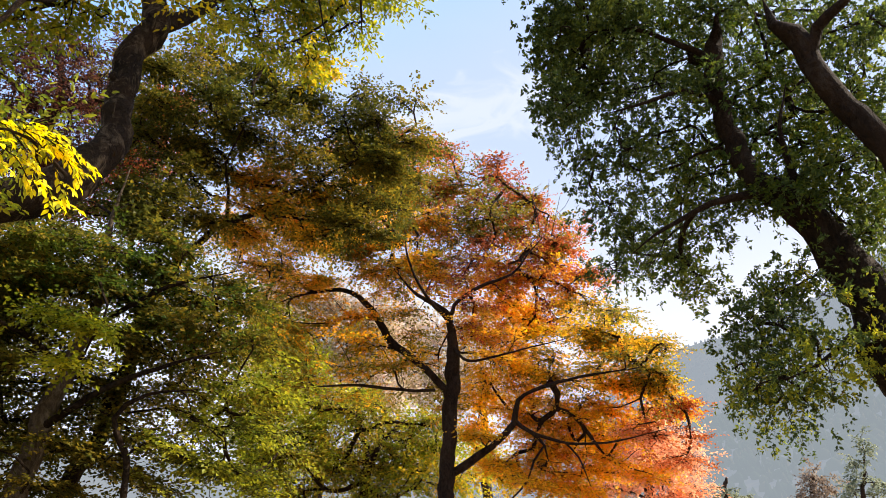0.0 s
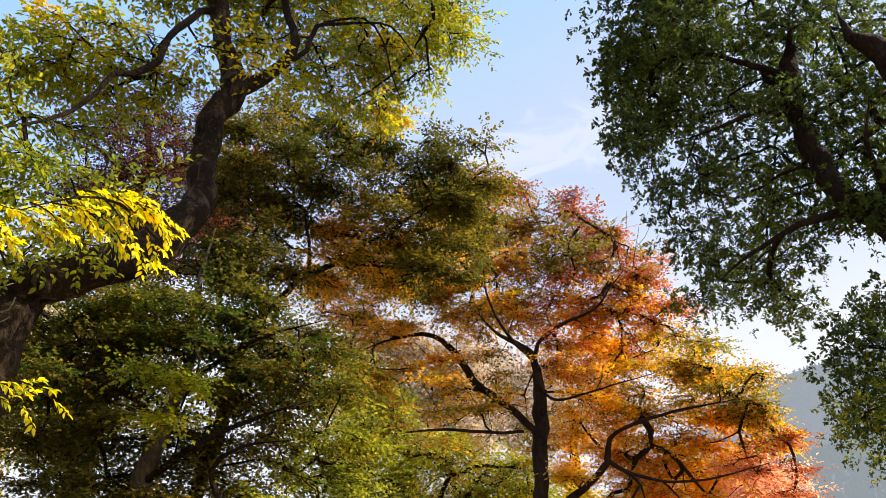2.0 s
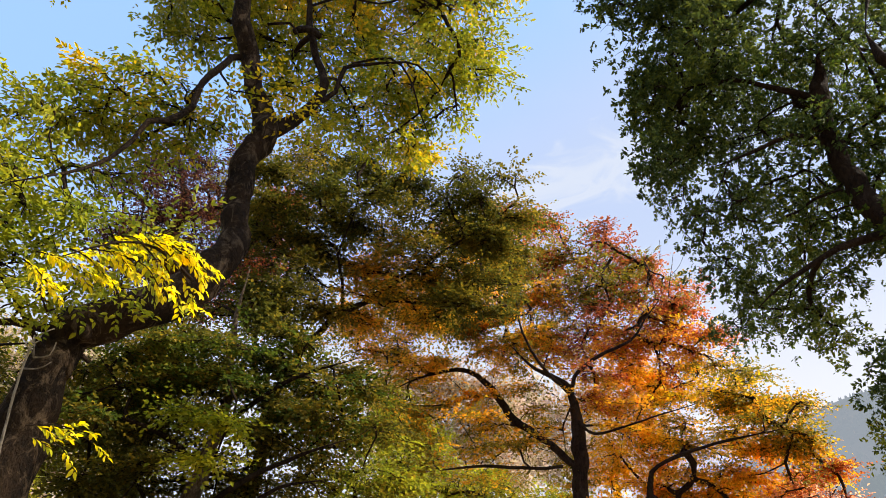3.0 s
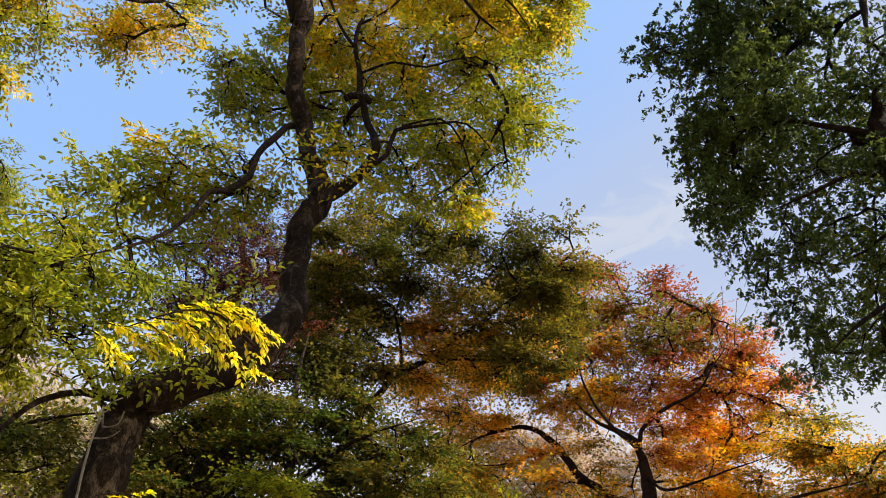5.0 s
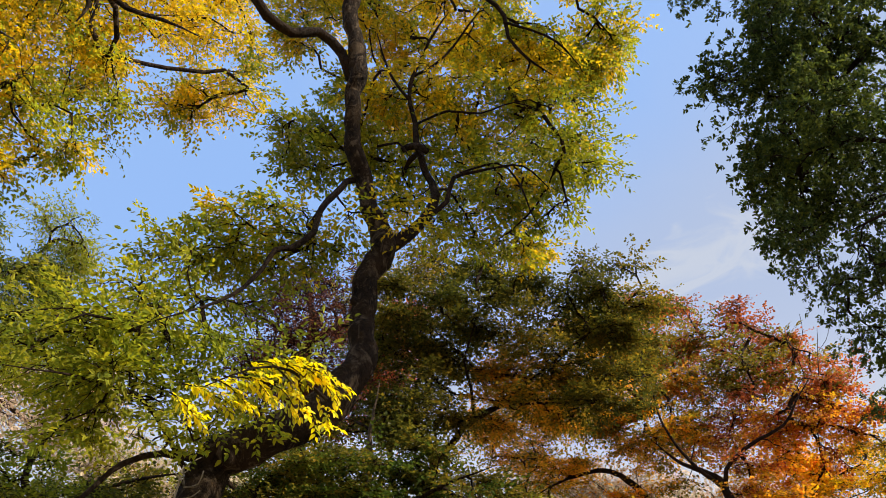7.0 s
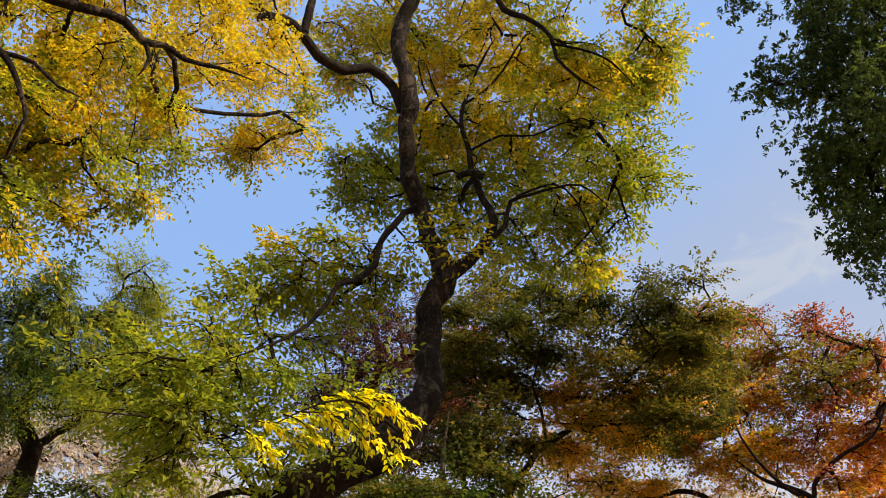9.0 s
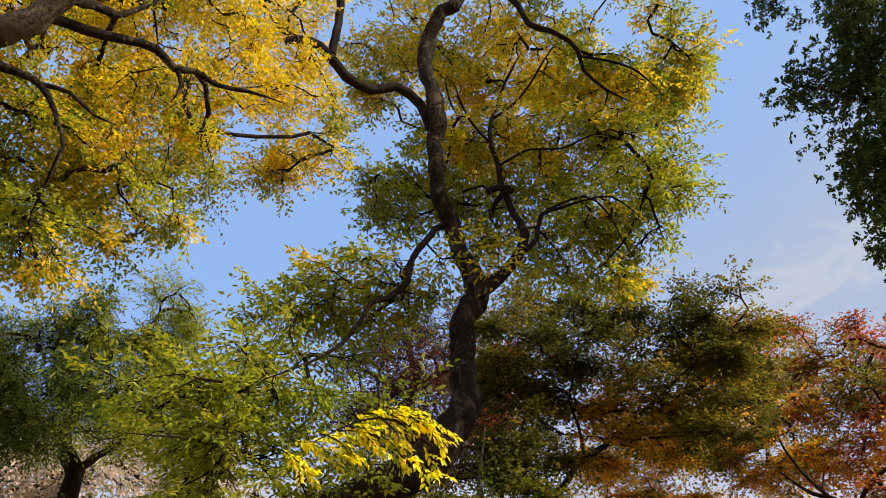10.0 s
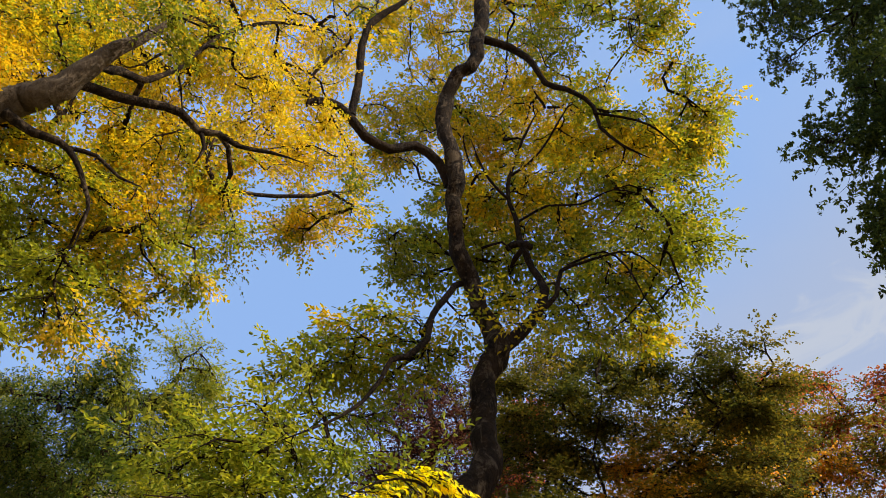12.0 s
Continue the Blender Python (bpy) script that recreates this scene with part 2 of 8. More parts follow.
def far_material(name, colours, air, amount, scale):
    """Far woods; a glow mixed into the colour paints half a kilometre of misty air."""
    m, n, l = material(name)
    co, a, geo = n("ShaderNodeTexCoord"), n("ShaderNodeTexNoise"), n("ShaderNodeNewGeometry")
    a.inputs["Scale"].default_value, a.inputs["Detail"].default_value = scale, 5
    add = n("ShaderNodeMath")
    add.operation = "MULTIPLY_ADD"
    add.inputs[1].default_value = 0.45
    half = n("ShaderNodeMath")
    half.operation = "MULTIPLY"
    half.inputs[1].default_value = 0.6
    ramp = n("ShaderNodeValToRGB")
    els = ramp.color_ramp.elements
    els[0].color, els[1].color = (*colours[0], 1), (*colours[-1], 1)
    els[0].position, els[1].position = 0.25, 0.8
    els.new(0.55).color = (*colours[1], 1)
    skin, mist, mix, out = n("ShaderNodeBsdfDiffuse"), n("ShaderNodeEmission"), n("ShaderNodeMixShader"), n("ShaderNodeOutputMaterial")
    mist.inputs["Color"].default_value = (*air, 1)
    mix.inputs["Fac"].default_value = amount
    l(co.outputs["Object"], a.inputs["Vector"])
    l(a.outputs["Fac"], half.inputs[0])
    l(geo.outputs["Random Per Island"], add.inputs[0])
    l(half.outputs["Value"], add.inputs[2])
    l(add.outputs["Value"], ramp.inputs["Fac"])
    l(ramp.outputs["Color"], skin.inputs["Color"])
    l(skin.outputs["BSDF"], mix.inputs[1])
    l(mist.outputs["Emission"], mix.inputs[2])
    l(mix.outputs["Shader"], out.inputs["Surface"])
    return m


# ---- mesh helpers ----
def mesh_of(name, verts, faces, mats, slots=None, smooth=False):
    """A mesh from arrays; faces: a list of arrays of equal-sided faces."""
    me = bpy.data.meshes.new(name)
    verts = np.asarray(verts, np.float32)
    faces = [np.asarray(f, np.int32) for f in faces if len(f)]
    sizes = np.concatenate([np.full(len(f), f.shape[1], np.int32) for f in faces])
    me.vertices.add(len(verts))
    me.vertices.foreach_set("co", verts.ravel())
    me.loops.add(int(sizes.sum()))
    me.loops.foreach_set("vertex_index", np.concatenate([f.ravel() for f in faces]))
    me.polygons.add(len(sizes))
    me.polygons.foreach_set("loop_start", np.concatenate([[0], np.cumsum(sizes)[:-1]]).astype(np.int32))
    if slots is not None:
        me.polygons.foreach_set("material_index", np.asarray(slots, np.int32))
    me.polygons.foreach_set("use_smooth", np.full(len(sizes), smooth))
    for m in mats:
        me.materials.append(m)
    me.update(calc_edges=True)
    return me


def smooth_line(points, step):
    """Points (n, 4: place and radius) of a Catmull-Rom line through those given."""
    p = np.asarray(points, float)
    p = np.vstack([2 * p[0] - p[1], p, 2 * p[-1] - p[-2]])
    p[:, 3] = np.maximum(p[:, 3], 0.004)
    out = []
    for i in range(1, len(p) - 2):
        k = max(2, int(np.linalg.norm(p[i + 1, :3] - p[i, :3]) / step))
        for s in np.arange(k) / k:
            out.append(0.5 * (2 * p[i] + (p[i + 1] - p[i - 1]) * s + (2 * p[i - 1] - 5 * p[i] + 4 * p[i + 1] - p[i + 2]) * s * s
                              + (3 * p[i] - p[i - 1] - 3 * p[i + 1] + p[i + 2]) * s ** 3))
    out.append(p[-2])
    out = np.array(out)
    out[:, 3] = np.maximum(out[:, 3], 0.003)
    return out


def tube(line, sides, rough=0.0):
    """Vertices and quads of a tapering stem along a line; rough: lumps, as a share of the radius."""
    p, r = line[:, :3], line[:, 3]
    t = np.gradient(p, axis=0)
    t /= np.linalg.norm(t, axis=1)[:, None] + 1e-9
    side = np.cross(t[0], (0.3, 0.2, 0.93))
    if np.linalg.norm(side) < 0.1:
        side = np.cross(t[0], (1.0, 0, 0))
    u = np.empty_like(t)
    for i in range(len(t)):
        side = side - t[i] * (side @ t[i])
        side = side / (np.linalg.norm(side) + 1e-9)
        u[i] = side
    v = np.cross(t, u)
    a = np.arange(sides) * 2 * math.pi / sides
    ring = u[:, None] * np.cos(a)[None, :, None] + v[:, None] * np.sin(a)[None, :, None]
    rad = np.repeat(r[:, None], sides, 1)
    if rough:
        for i in range(len(p)):
            for j in range(sides):
                q = Vector(p[i] + ring[i, j] * r[i])
                rad[i, j] *= 1 + rough * (noise.noise(q * 2.2) + 0.8 * noise.noise(q * 5.0) + 0.45 * noise.noise(q * 13.0) + 0.25 * noise.noise(q * 30.0))
    verts = (p[:, None] + ring * rad[:, :, None]).reshape(-1, 3)
    i, j = np.meshgrid(np.arange(len(p) - 1), np.arange(sides), indexing="ij")
    k = (j + 1) % sides
    quads = np.stack([i * sides + j, i * sides + k, (i + 1) * sides + k, (i + 1) * sides + j], -1).reshape(-1, 4)
    return verts, quads


def unit(a):
    return a / (np.linalg.norm(a, axis=-1, keepdims=True) + 1e-9)


RNG = np.random.default_rng(7)


def leaf_shape(length, width, curl, mat):
    """One broad pointed leaf along y, folded at its midrib and curling down at its tip."""
    verts = []
    for s, w in ((0, 0.05), (0.18, 0.62), (0.42, 1.0), (0.68, 0.78), (0.88, 0.36), (1, 0.03)):
        y, z = length * s, -curl * length * s * s
        verts += [(-width / 2 * w, y, z + 0.16 * width * w), (0, y, z), (width / 2 * w, y, z + 0.16 * width * w)]
    quads = [(3 * i + j, 3 * i + j + 1, 3 * i + j + 4, 3 * i + j + 3) for i in range(5) for j in range(2)]
    return mesh_of("leaf", verts, [quads], [mat], smooth=True)


LEAF_SHAPES = [leaf_shape(0.054, 0.025, 0.2, LEAF["bright_yellow"]), leaf_shape(0.058, 0.024, 0.3, LEAF["bright_yellow"]), leaf_shape(0.05, 0.024, 0.1, LEAF["bright_yellow"]),
               leaf_shape(0.052, 0.024, 0.3, LEAF["yellow_green"])]


# ---- trees ----
class Tree:
    """A tree: stems by their lines, then foliage masses, into which grow() sends branches, twigs and leaves."""

    def __init__(self, label, base, bark, leaf=(0.07, 0.034), spray=(0.5, 0.36), fronds=(5, 7), flat=0.6, droop=0.35, twig=0.0045, layer=0.0, limb_bark="", group="trees of the grove", broad=False, toss=0.34, low=1.0, whorl=False, holes=True, share=1.0, clear=0.26, even=0.0):
        self.top = tagged(new("tree"), label, "tree", group)
        self.top.location = base
        self.base = np.array(base, float)
        self.bark, self.leaf, self.spray, self.fronds, self.flat, self.droop, self.twig, self.broad, self.layer, self.toss, self.low, self.whorl, self.holes, self.share, self.clear, self.even = bark, leaf, spray, fronds, flat, droop, twig, broad, layer, toss, low, whorl, holes, share, clear, even
        self.limb_bark = limb_bark or bark
        self.pos, self.dir, self.rad = [], [], []
        self.targets, self.hues, self.out = [], [], []

    def part(self, name, me, label="", kind=""):
        ob = new(name, me)
        ob.parent = self.top
        return tagged(ob, label, kind=kind)

    def limb(self, name, *points, label=""):
        line = smooth_line(points, 0.14 if max(p[3] for p in points) < 0.12 else 0.07)
        big = line[:, 3].max()
        for i in range(1, len(line) - 1):
            q = Vector(line[i, :3])
            kink = 1.0 if line[i, 3] > 0.1 else 1.5
            line[i, :3] += np.array(noise.noise_vector(q * 1.7)) * min(0.07, 0.35 * kink * line[i, 3] + 0.01) + np.array(noise.noise_vector(q * 5.0)) * min(0.035, 0.3 * kink * line[i, 3])
        end = line[-1].copy()
        end[:3] += unit(line[-1, :3] - line[-2, :3]) * line[-1, 3] * 0.5
        end[3] = 0.0008
        line = np.vstack([line, end])
        sides = 26 if big > 0.12 else 10 if big > 0.04 else 6
        verts, quads = tube(line, sides, 0.17 if big > 0.05 else 0.1)
        me = mesh_of(name, verts - self.base, [quads], [BARK[self.bark if name == "trunk" else self.limb_bark]], smooth=True)
        self.part(name, me, label)
        d = unit(np.gradient(line[:, :3], axis=0))
        skip = 0 if name != "trunk" else len(line) // 3
        self.pos += list(line[skip:, :3])
        self.dir += list(d[skip:])
        self.rad += list(line[skip:, 3])

    def mass(self, x, y, z, wide, high, sprays, hue, other="", shell=0.45):
        """A foliage mass round (x, y, z), of that radius across and upwards."""
        c, got, sprays = np.array((x, y, z)), 0, max(3, round(sprays * self.share * (min(1.0, wide / self.even) ** 1.3 if self.even else 1)))
        thick = np.array([q for q, r in zip(self.pos, self.rad) if r > 0.022 and abs(q[2] - z) < high + 1]).reshape(-1, 3)
        for _ in range(sprays * 4):
            if got >= sprays:
                break
            v = unit(RNG.normal(size=3)) * RNG.random() ** shell * (0.75 + 0.5 * RNG.random())
            p = c + v * (wide, wide, high)
            if noise.noise(Vector(p) * 1.1) < -0.3 or p[2] < 0.5 or self.layer and self.holes and noise.noise(Vector(p) * 2.1) < -0.24:
                continue
            if len(thick) and ((thick - p) ** 2).sum(1).min() < self.clear ** 2:  # thick limbs are bare
                continue
            if self.layer:  # foliage in tiers that sag outwards
                sag = 0.25 * math.hypot(p[0] - self.base[0], p[1] - self.base[1]) + 0.35 * noise.noise(Vector((p[0], p[1], 0)) * 0.6)
                tier = round((p[2] + sag) / self.layer) * self.layer - sag
                p[2] += RNG.uniform(0.7, 1.0) * (tier - p[2])
            self.targets.append(p)
            self.hues.append(other if other and RNG.random() < 0.33 else hue)
            self.out.append(v)
            got += 1

    def knot(self, x, y, z, r):
        """A swollen knot where a branch was lost: a lump with a sunken middle."""
        bm = bmesh.new()
        bmesh.ops.create_icosphere(bm, subdivisions=3, radius=r)
        for v in bm.verts:
            q = v.co.copy()
            v.co *= 1 + 0.28 * noise.noise((q + Vector((x, y, z))) * 14) + 0.12 * noise.noise(q * 40)
            v.co.z *= 1.35
            v.co += Vector((x, y, z)) - Vector(self.base)
        for f in bm.faces:
            f.smooth = True
        me = bpy.data.meshes.new("knot")
        bm.to_mesh(me)
        bm.free()
        me.materials.append(BARK[self.bark])
        self.part("knot", me, "swollen bark knot")

    def shoot(self, count, *points):
        """A leafy shoot in the sun: a thin twig with feathered leaves arching from it by turns, each of eight or nine leaflets."""
        line = smooth_line([(*p, 0.006 - 0.004 * i / (len(points) - 1)) for i, p in enumerate(points)], 0.05)
        verts, quads = tube(line, 5)
        verts, quads = [verts], [quads]
        at, leaflets = len(verts[0]), []
        t = unit(np.gradient(line[:, :3], axis=0))
        for i in range(count // 8):
            k = min(len(line) - 1, int((i + 0.6) / (count // 8) * len(line)))
            across = unit(np.cross(t[k], (0, 0, 1.0))) * (1 if i % 2 else -1)
            way = unit(t[k] + across * RNG.uniform(0.2, 0.95) + RNG.normal(size=3) * 0.2 + np.array((0, 0, 0.12)))
            reach, sag = RNG.uniform(0.12, 0.18), RNG.uniform(-0.05, 0.38)
            s = np.linspace(0, 1, 10)[:, None]
            rib = line[k, :3] + way * reach * s - np.array((0, 0, 1.0)) * sag * reach * s * s
            v, q = tube(np.hstack([rib, 0.0024 - 0.0014 * s]), 3)
            verts.append(v)
            quads.append(q + at)
            at += len(v)
            run = unit(np.gradient(rib, axis=0))
            for j in range(1, 10):
                out = unit(np.cross(run[j], (0, 0, 1.0))) * (1 if j % 2 else -1) * (0.2 if j == 9 else 0.7)
                leaflets.append((rib[j], unit(0.75 * run[j] + out + np.array((0, 0, -0.12)) + RNG.normal(size=3) * 0.24), (0.75 + 0.5 * math.sin(math.pi * j / 11)) * RNG.uniform(0.75, 1.1)))
        twig = self.part("shoot", mesh_of("shoot", np.concatenate(verts) - self.base, [np.concatenate(quads)], [BARK[self.bark]], smooth=True), "thin leafy shoot in sunlight")
        for place, way, size in leaflets:
            way, face = Vector(way), Vector(unit(np.array((0, 0, 1.0)) + RNG.normal(size=3) * 0.3))
            across = way.cross(face).normalized()
            leaf = new("leaf", LEAF_SHAPES[int(RNG.integers(len(LEAF_SHAPES)))])
            leaf.parent = twig
            leaf.matrix_basis = Matrix.Translation(place - self.base) @ Matrix((across, way, across.cross(way))).transposed().to_4x4() @ Matrix.Diagonal((size, size, size, 1))

    def grow(self):
        n = len(self.targets)
        order = RNG.permutation(n)
        lead = order[: n // 9]
        rest = order[n // 9:]
        stems = np.array(self.pos)
        tg = np.array(self.targets)
        # nearer masses first, so that later twigs find branches to spring from
        near = lambda ids: ids[np.argsort([np.min(np.linalg.norm(stems - tg[i], axis=1)) for i in ids])]
        order = np.concatenate([near(lead), near(rest)])
        cap = len(stems) + n * 12
        pos, way, parent = np.zeros((cap, 3)), np.zeros((cap, 3)), np.full(cap, -1)
        m = len(stems)
        pos[:m], way[:m] = stems, self.dir
        first = m
        chains = []
        for i in order:
            vec = tg[i] - pos[:m]
            d = np.linalg.norm(vec, axis=1) + 1e-6
            cos = (vec * way[:m]).sum(1) / d
            k = int(np.argmin(d * (1.45 - 0.45 * cos)))
            dist = d[k]
            steps = int(min(9, max(3, dist / 0.25)))
            side = unit(RNG.normal(size=3))
            a, b = pos[k], tg[i]
            c1 = a + way[k] * dist * 0.35 + side * dist * 0.10
            c2 = b - unit(vec[k]) * dist * 0.3 + np.array((0, 0, 0.16 - 0.3 * self.droop)) * dist + unit(RNG.normal(size=3)) * dist * 0.10
            s = (np.arange(1, steps + 1) / steps)[:, None]
            line = a * (1 - s) ** 3 + 3 * c1 * s * (1 - s) ** 2 + 3 * c2 * s * s * (1 - s) + b * s ** 3
            line[:-1] += RNG.normal(size=(steps - 1, 3)) * 0.035 * min(1.0, dist)
            ids = np.arange(m, m + steps)
            pos[ids] = line
            way[ids] = unit(np.diff(np.vstack([a, line]), axis=0))
            parent[ids] = np.concatenate([[k], ids[:-1]])
            chains.append((k, ids, i))
            m += steps
        count = np.zeros(m)
        for k, ids, i in chains:
            count[ids[-1]] += 1
        for j in range(m - 1, first - 1, -1):
            count[parent[j]] += count[j]
        rad = self.twig * np.maximum(count, 1) ** 0.42
        rad[:first] = self.rad
        verts, quads, at = [], [], 0
        for k, ids, i in chains:
            line = np.empty((len(ids) + 1, 4))
            line[0, :3], line[1:, :3] = pos[k], pos[ids]
            rr = np.minimum(rad[ids], 0.8 * rad[k] + 0.002)
            line[1:, 3] = np.minimum.accumulate(rr)
            line[0, 3] = line[1, 3] * 1.1
            line[-1, 3] *= 0.5
            v, q = tube(line, 6 if rr[0] > 0.02 else 4 if rr[0] > 0.009 else 3)
            verts.append(v)
            quads.append(q + at)
            at += len(v)
        me = mesh_of("branching", np.concatenate(verts) - self.base, [np.concatenate(quads)], [BARK[self.limb_bark]], smooth=True)
        self.part("branching", me, "thin dark forking branches and twigs", "stuff")
        self.leaves(np.array([tg[i] for k, ids, i in chains]), np.array([way[ids[-1]] for k, ids, i in chains]), [self.hues[i] for k, ids, i in chains], [self.out[i] for k, ids, i in chains])

    def leaves(self, tips, ways, hues, outs):
        """Sprays: a sprig with side shoots to both sides, and leaves by turns along each shoot, all near one plane."""
        names = sorted(set(hues))
        slot = np.array([names.index(h) for h in hues])
        n, (shoots, each) = len(tips), self.fronds
        per = shoots * each
        axis = unit(unit(ways) + 0.5 * unit(np.array(outs)) + RNG.normal(size=(n, 3)) * 0.3 + np.array((0, 0, -0.35 * self.droop)))
        axis[:, 2] *= 1 - 0.65 * self.flat
        axis = unit(axis)
        up = unit(np.array((0, 0, 1.0)) * (0.25 + self.flat) + RNG.normal(size=(n, 3)) * 0.5 * (1.15 - self.flat))
        side = unit(np.cross(axis, up))
        up = np.cross(side, axis)
        size = 0.6 + 0.8 * RNG.random((n, 1, 1))
        length, width = self.spray
        A, S, U = axis[:, None, None], side[:, None, None], up[:, None, None]
        # side shoots leave the sprig by turns; the last one goes straight on
        f = np.arange(shoots)
        sign = np.where((f % 2)[None] == (RNG.random((n, 1)) < 0.5), 1.0, -1.0)
        turn = (0.95 - 0.35 * f / shoots)[None] * sign + RNG.normal(size=(n, shoots)) * 0.22
        turn[:, -1] *= 0.15
        start = (f + 0.6)[None] / shoots * 0.8 + RNG.normal(size=(n, shoots)) * 0.04 - 0.4
        reach = (1.0 - 0.35 * f / shoots)[None] * RNG.uniform(0.7, 1.25, (n, shoots)) * width
        tilt = RNG.normal(size=(n, shoots)) * 0.22
        way = unit(axis[:, None] * np.cos(turn)[..., None] + side[:, None] * np.sin(turn)[..., None] + up[:, None] * tilt[..., None])
        perp = unit(np.cross(way, up[:, None] + RNG.normal(size=(n, shoots, 3)) * 0.25))
        j = np.arange(each)
        s = ((j + 0.7) / each)[None, None] + RNG.normal(size=(n, shoots, each)) * 0.05
        if self.whorl:  # leaves crowded at the shoot's end
            s = 0.68 + 0.32 * s
        base = tips[:, None, None] + A * (start[:, :, None, None] * length * size[..., None])
        p = base + way[:, :, None] * (s * reach[:, :, None] * size)[..., None]
        p[..., 2] -= self.droop * 0.8 * (s * reach[:, :, None] * size) ** 2 / width
        p += U * (0.012 + RNG.normal(size=(n, shoots, each, 1)) * 0.05 * length * (1.3 - self.flat))
        hand = np.where((j % 2)[None, None] == (RNG.random((n, shoots, 1)) < 0.5), 1.0, -1.0)
        hand[..., -1] *= 0.2
        d = way[:, :, None] * (0.62 + 0.25 * RNG.random((n, shoots, each, 1))) + perp[:, :, None] * (hand * 0.8)[..., None]
        d = unit(d + RNG.normal(size=d.shape) * 0.24 + np.array((0, 0, -0.6 * self.droop)))
        if self.whorl:
            turn = RNG.uniform(0, 2 * math.pi, d.shape[:3])[..., None]
            d = unit(way[:, :, None] * 0.55 + perp[:, :, None] * np.cos(turn) + U * np.sin(turn) * 0.7 + RNG.normal(size=d.shape) * 0.2)
        nor = unit(U + RNG.normal(size=d.shape) * self.toss)
        p, d, nor = p.reshape(-1, 3), d.reshape(-1, 3), nor.reshape(-1, 3)
        w = unit(np.cross(d, nor))
        nor = np.cross(w, d)
        k = (0.62 + 0.6 * RNG.random((n * per, 1))) * np.interp(p[:, 2:], (3, 8), (self.low, 1))
        ll, lw = self.leaf[0] * k, self.leaf[1] * k * (0.85 + 0.3 * RNG.random((n * per, 1)))
        if self.broad:
            v = np.stack([p, p + d * ll * 0.3 + w * lw * 0.46 + nor * lw * 0.12, p + d * ll * 0.68 + w * lw * 0.36 + nor * lw * 0.1, p + d * ll - nor * ll * 0.12,
                          p + d * ll * 0.68 - w * lw * 0.36 + nor * lw * 0.1, p + d * ll * 0.3 - w * lw * 0.46 + nor * lw * 0.12], 1).reshape(-1, 3)
            i = np.arange(n * per)[:, None] * 6
            faces = np.concatenate([i + (0, 1, 2, 3), i + (0, 3, 4, 5)], 1).reshape(-1, 4)
        else:
            v = np.stack([p, p + d * ll * 0.45 + w * lw * 0.5 + nor * lw * 0.14, p + d * ll - nor * ll * 0.1, p + d * ll * 0.45 - w * lw * 0.5 + nor * lw * 0.14], 1).reshape(-1, 3)
            i = np.arange(n * per)[:, None] * 4
            faces = np.concatenate([i + (0, 1, 2), i + (0, 2, 3)], 1).reshape(-1, 3)
        me = mesh_of("crown", v - self.base, [faces], [LEAF[h] for h in names], np.repeat(slot, per * 2))
        self.part("crown", me, "many small turning autumn leaves in loose sprays", "stuff")
        # the sprigs themselves, thin and three-sided
        a, b = tips - axis * 0.4 * length * size[:, :, 0], tips + axis * 0.5 * length * size[:, :, 0]
        ring = [np.stack([q + r * (side * math.cos(c) + up * math.sin(c)) for c in (0.3, 2.4, 4.5)], 1) for q, r in ((a, self.twig * 0.9), (b, self.twig * 0.35))]
        v = np.concatenate(ring, 1).reshape(-1, 3)
        i = np.arange(n)[:, None] * 6
        quads = np.concatenate([i + (0, 1, 4, 3), i + (1, 2, 5, 4), i + (2, 0, 3, 5)], 1).reshape(-1, 4)
        self.part("sprig", mesh_of("sprig", v - self.base, [quads], [BARK[self.limb_bark]]), "thin dark leaf-bearing sprigs", "stuff")


# ---- ground and distance ----
def ground():
    r = np.concatenate([[0], np.geomspace(1.0, 4500, 60)])
    a = np.linspace(0, 2 * math.pi, 72, endpoint=False)
    verts = [(0, 0, 0)]
    for q in r[1:]:
        for b in a:
            x, y = q * math.cos(b), q * math.sin(b)
            z = 0.12 * noise.noise(Vector((x, y, 0)) * 0.25) + 0.04 * noise.noise(Vector((x, y, 3)) * 1.1) if q < 60 else 0
            verts.append((x, y, z - 0.05))
    tri = [(0, 1 + j, 1 + (j + 1) % 72) for j in range(72)]
    quad = [(1 + i * 72 + j, 1 + (i + 1) * 72 + j, 1 + (i + 1) * 72 + (j + 1) % 72, 1 + i * 72 + (j + 1) % 72) for i in range(len(r) - 2) for j in range(72)]
    me = mesh_of("ground", verts, [tri, quad], [ground_material()], smooth=True)
    tagged(new("ground", me), "grassy ground under a litter of fallen leaves", "ground", kind="structure")


def ridge(b):
    """How high the skyline stands, in degrees, at a heading b to the left of ahead."""
    return 17.2 - 0.36 * (b + 17.9) if b < -17.9 and b > -45 else max(9.0, 27.0 - 0.3 * (-b - 45)) if b <= -45 else max(9.0, 17.2 - 0.55 * (b + 17.9))


def hill_height(x, y):
    r, b = math.hypot(x, y), math.degrees(math.atan2(-x, y))
    top = 1300 * math.tan(radians(max(5.0, ridge(b))))
    s = min(1.0, max(0.0, (r - 140) / 1160))
    z = top * (s * 0.75 + 0.25 * s * s)
    q = Vector((x, y, 0))
    return z + s * (34 * noise.noise(q * 0.003) + 14 * noise.noise(q * 0.009)) - 0.5 - (max(0, r - 1300) * 0.5)


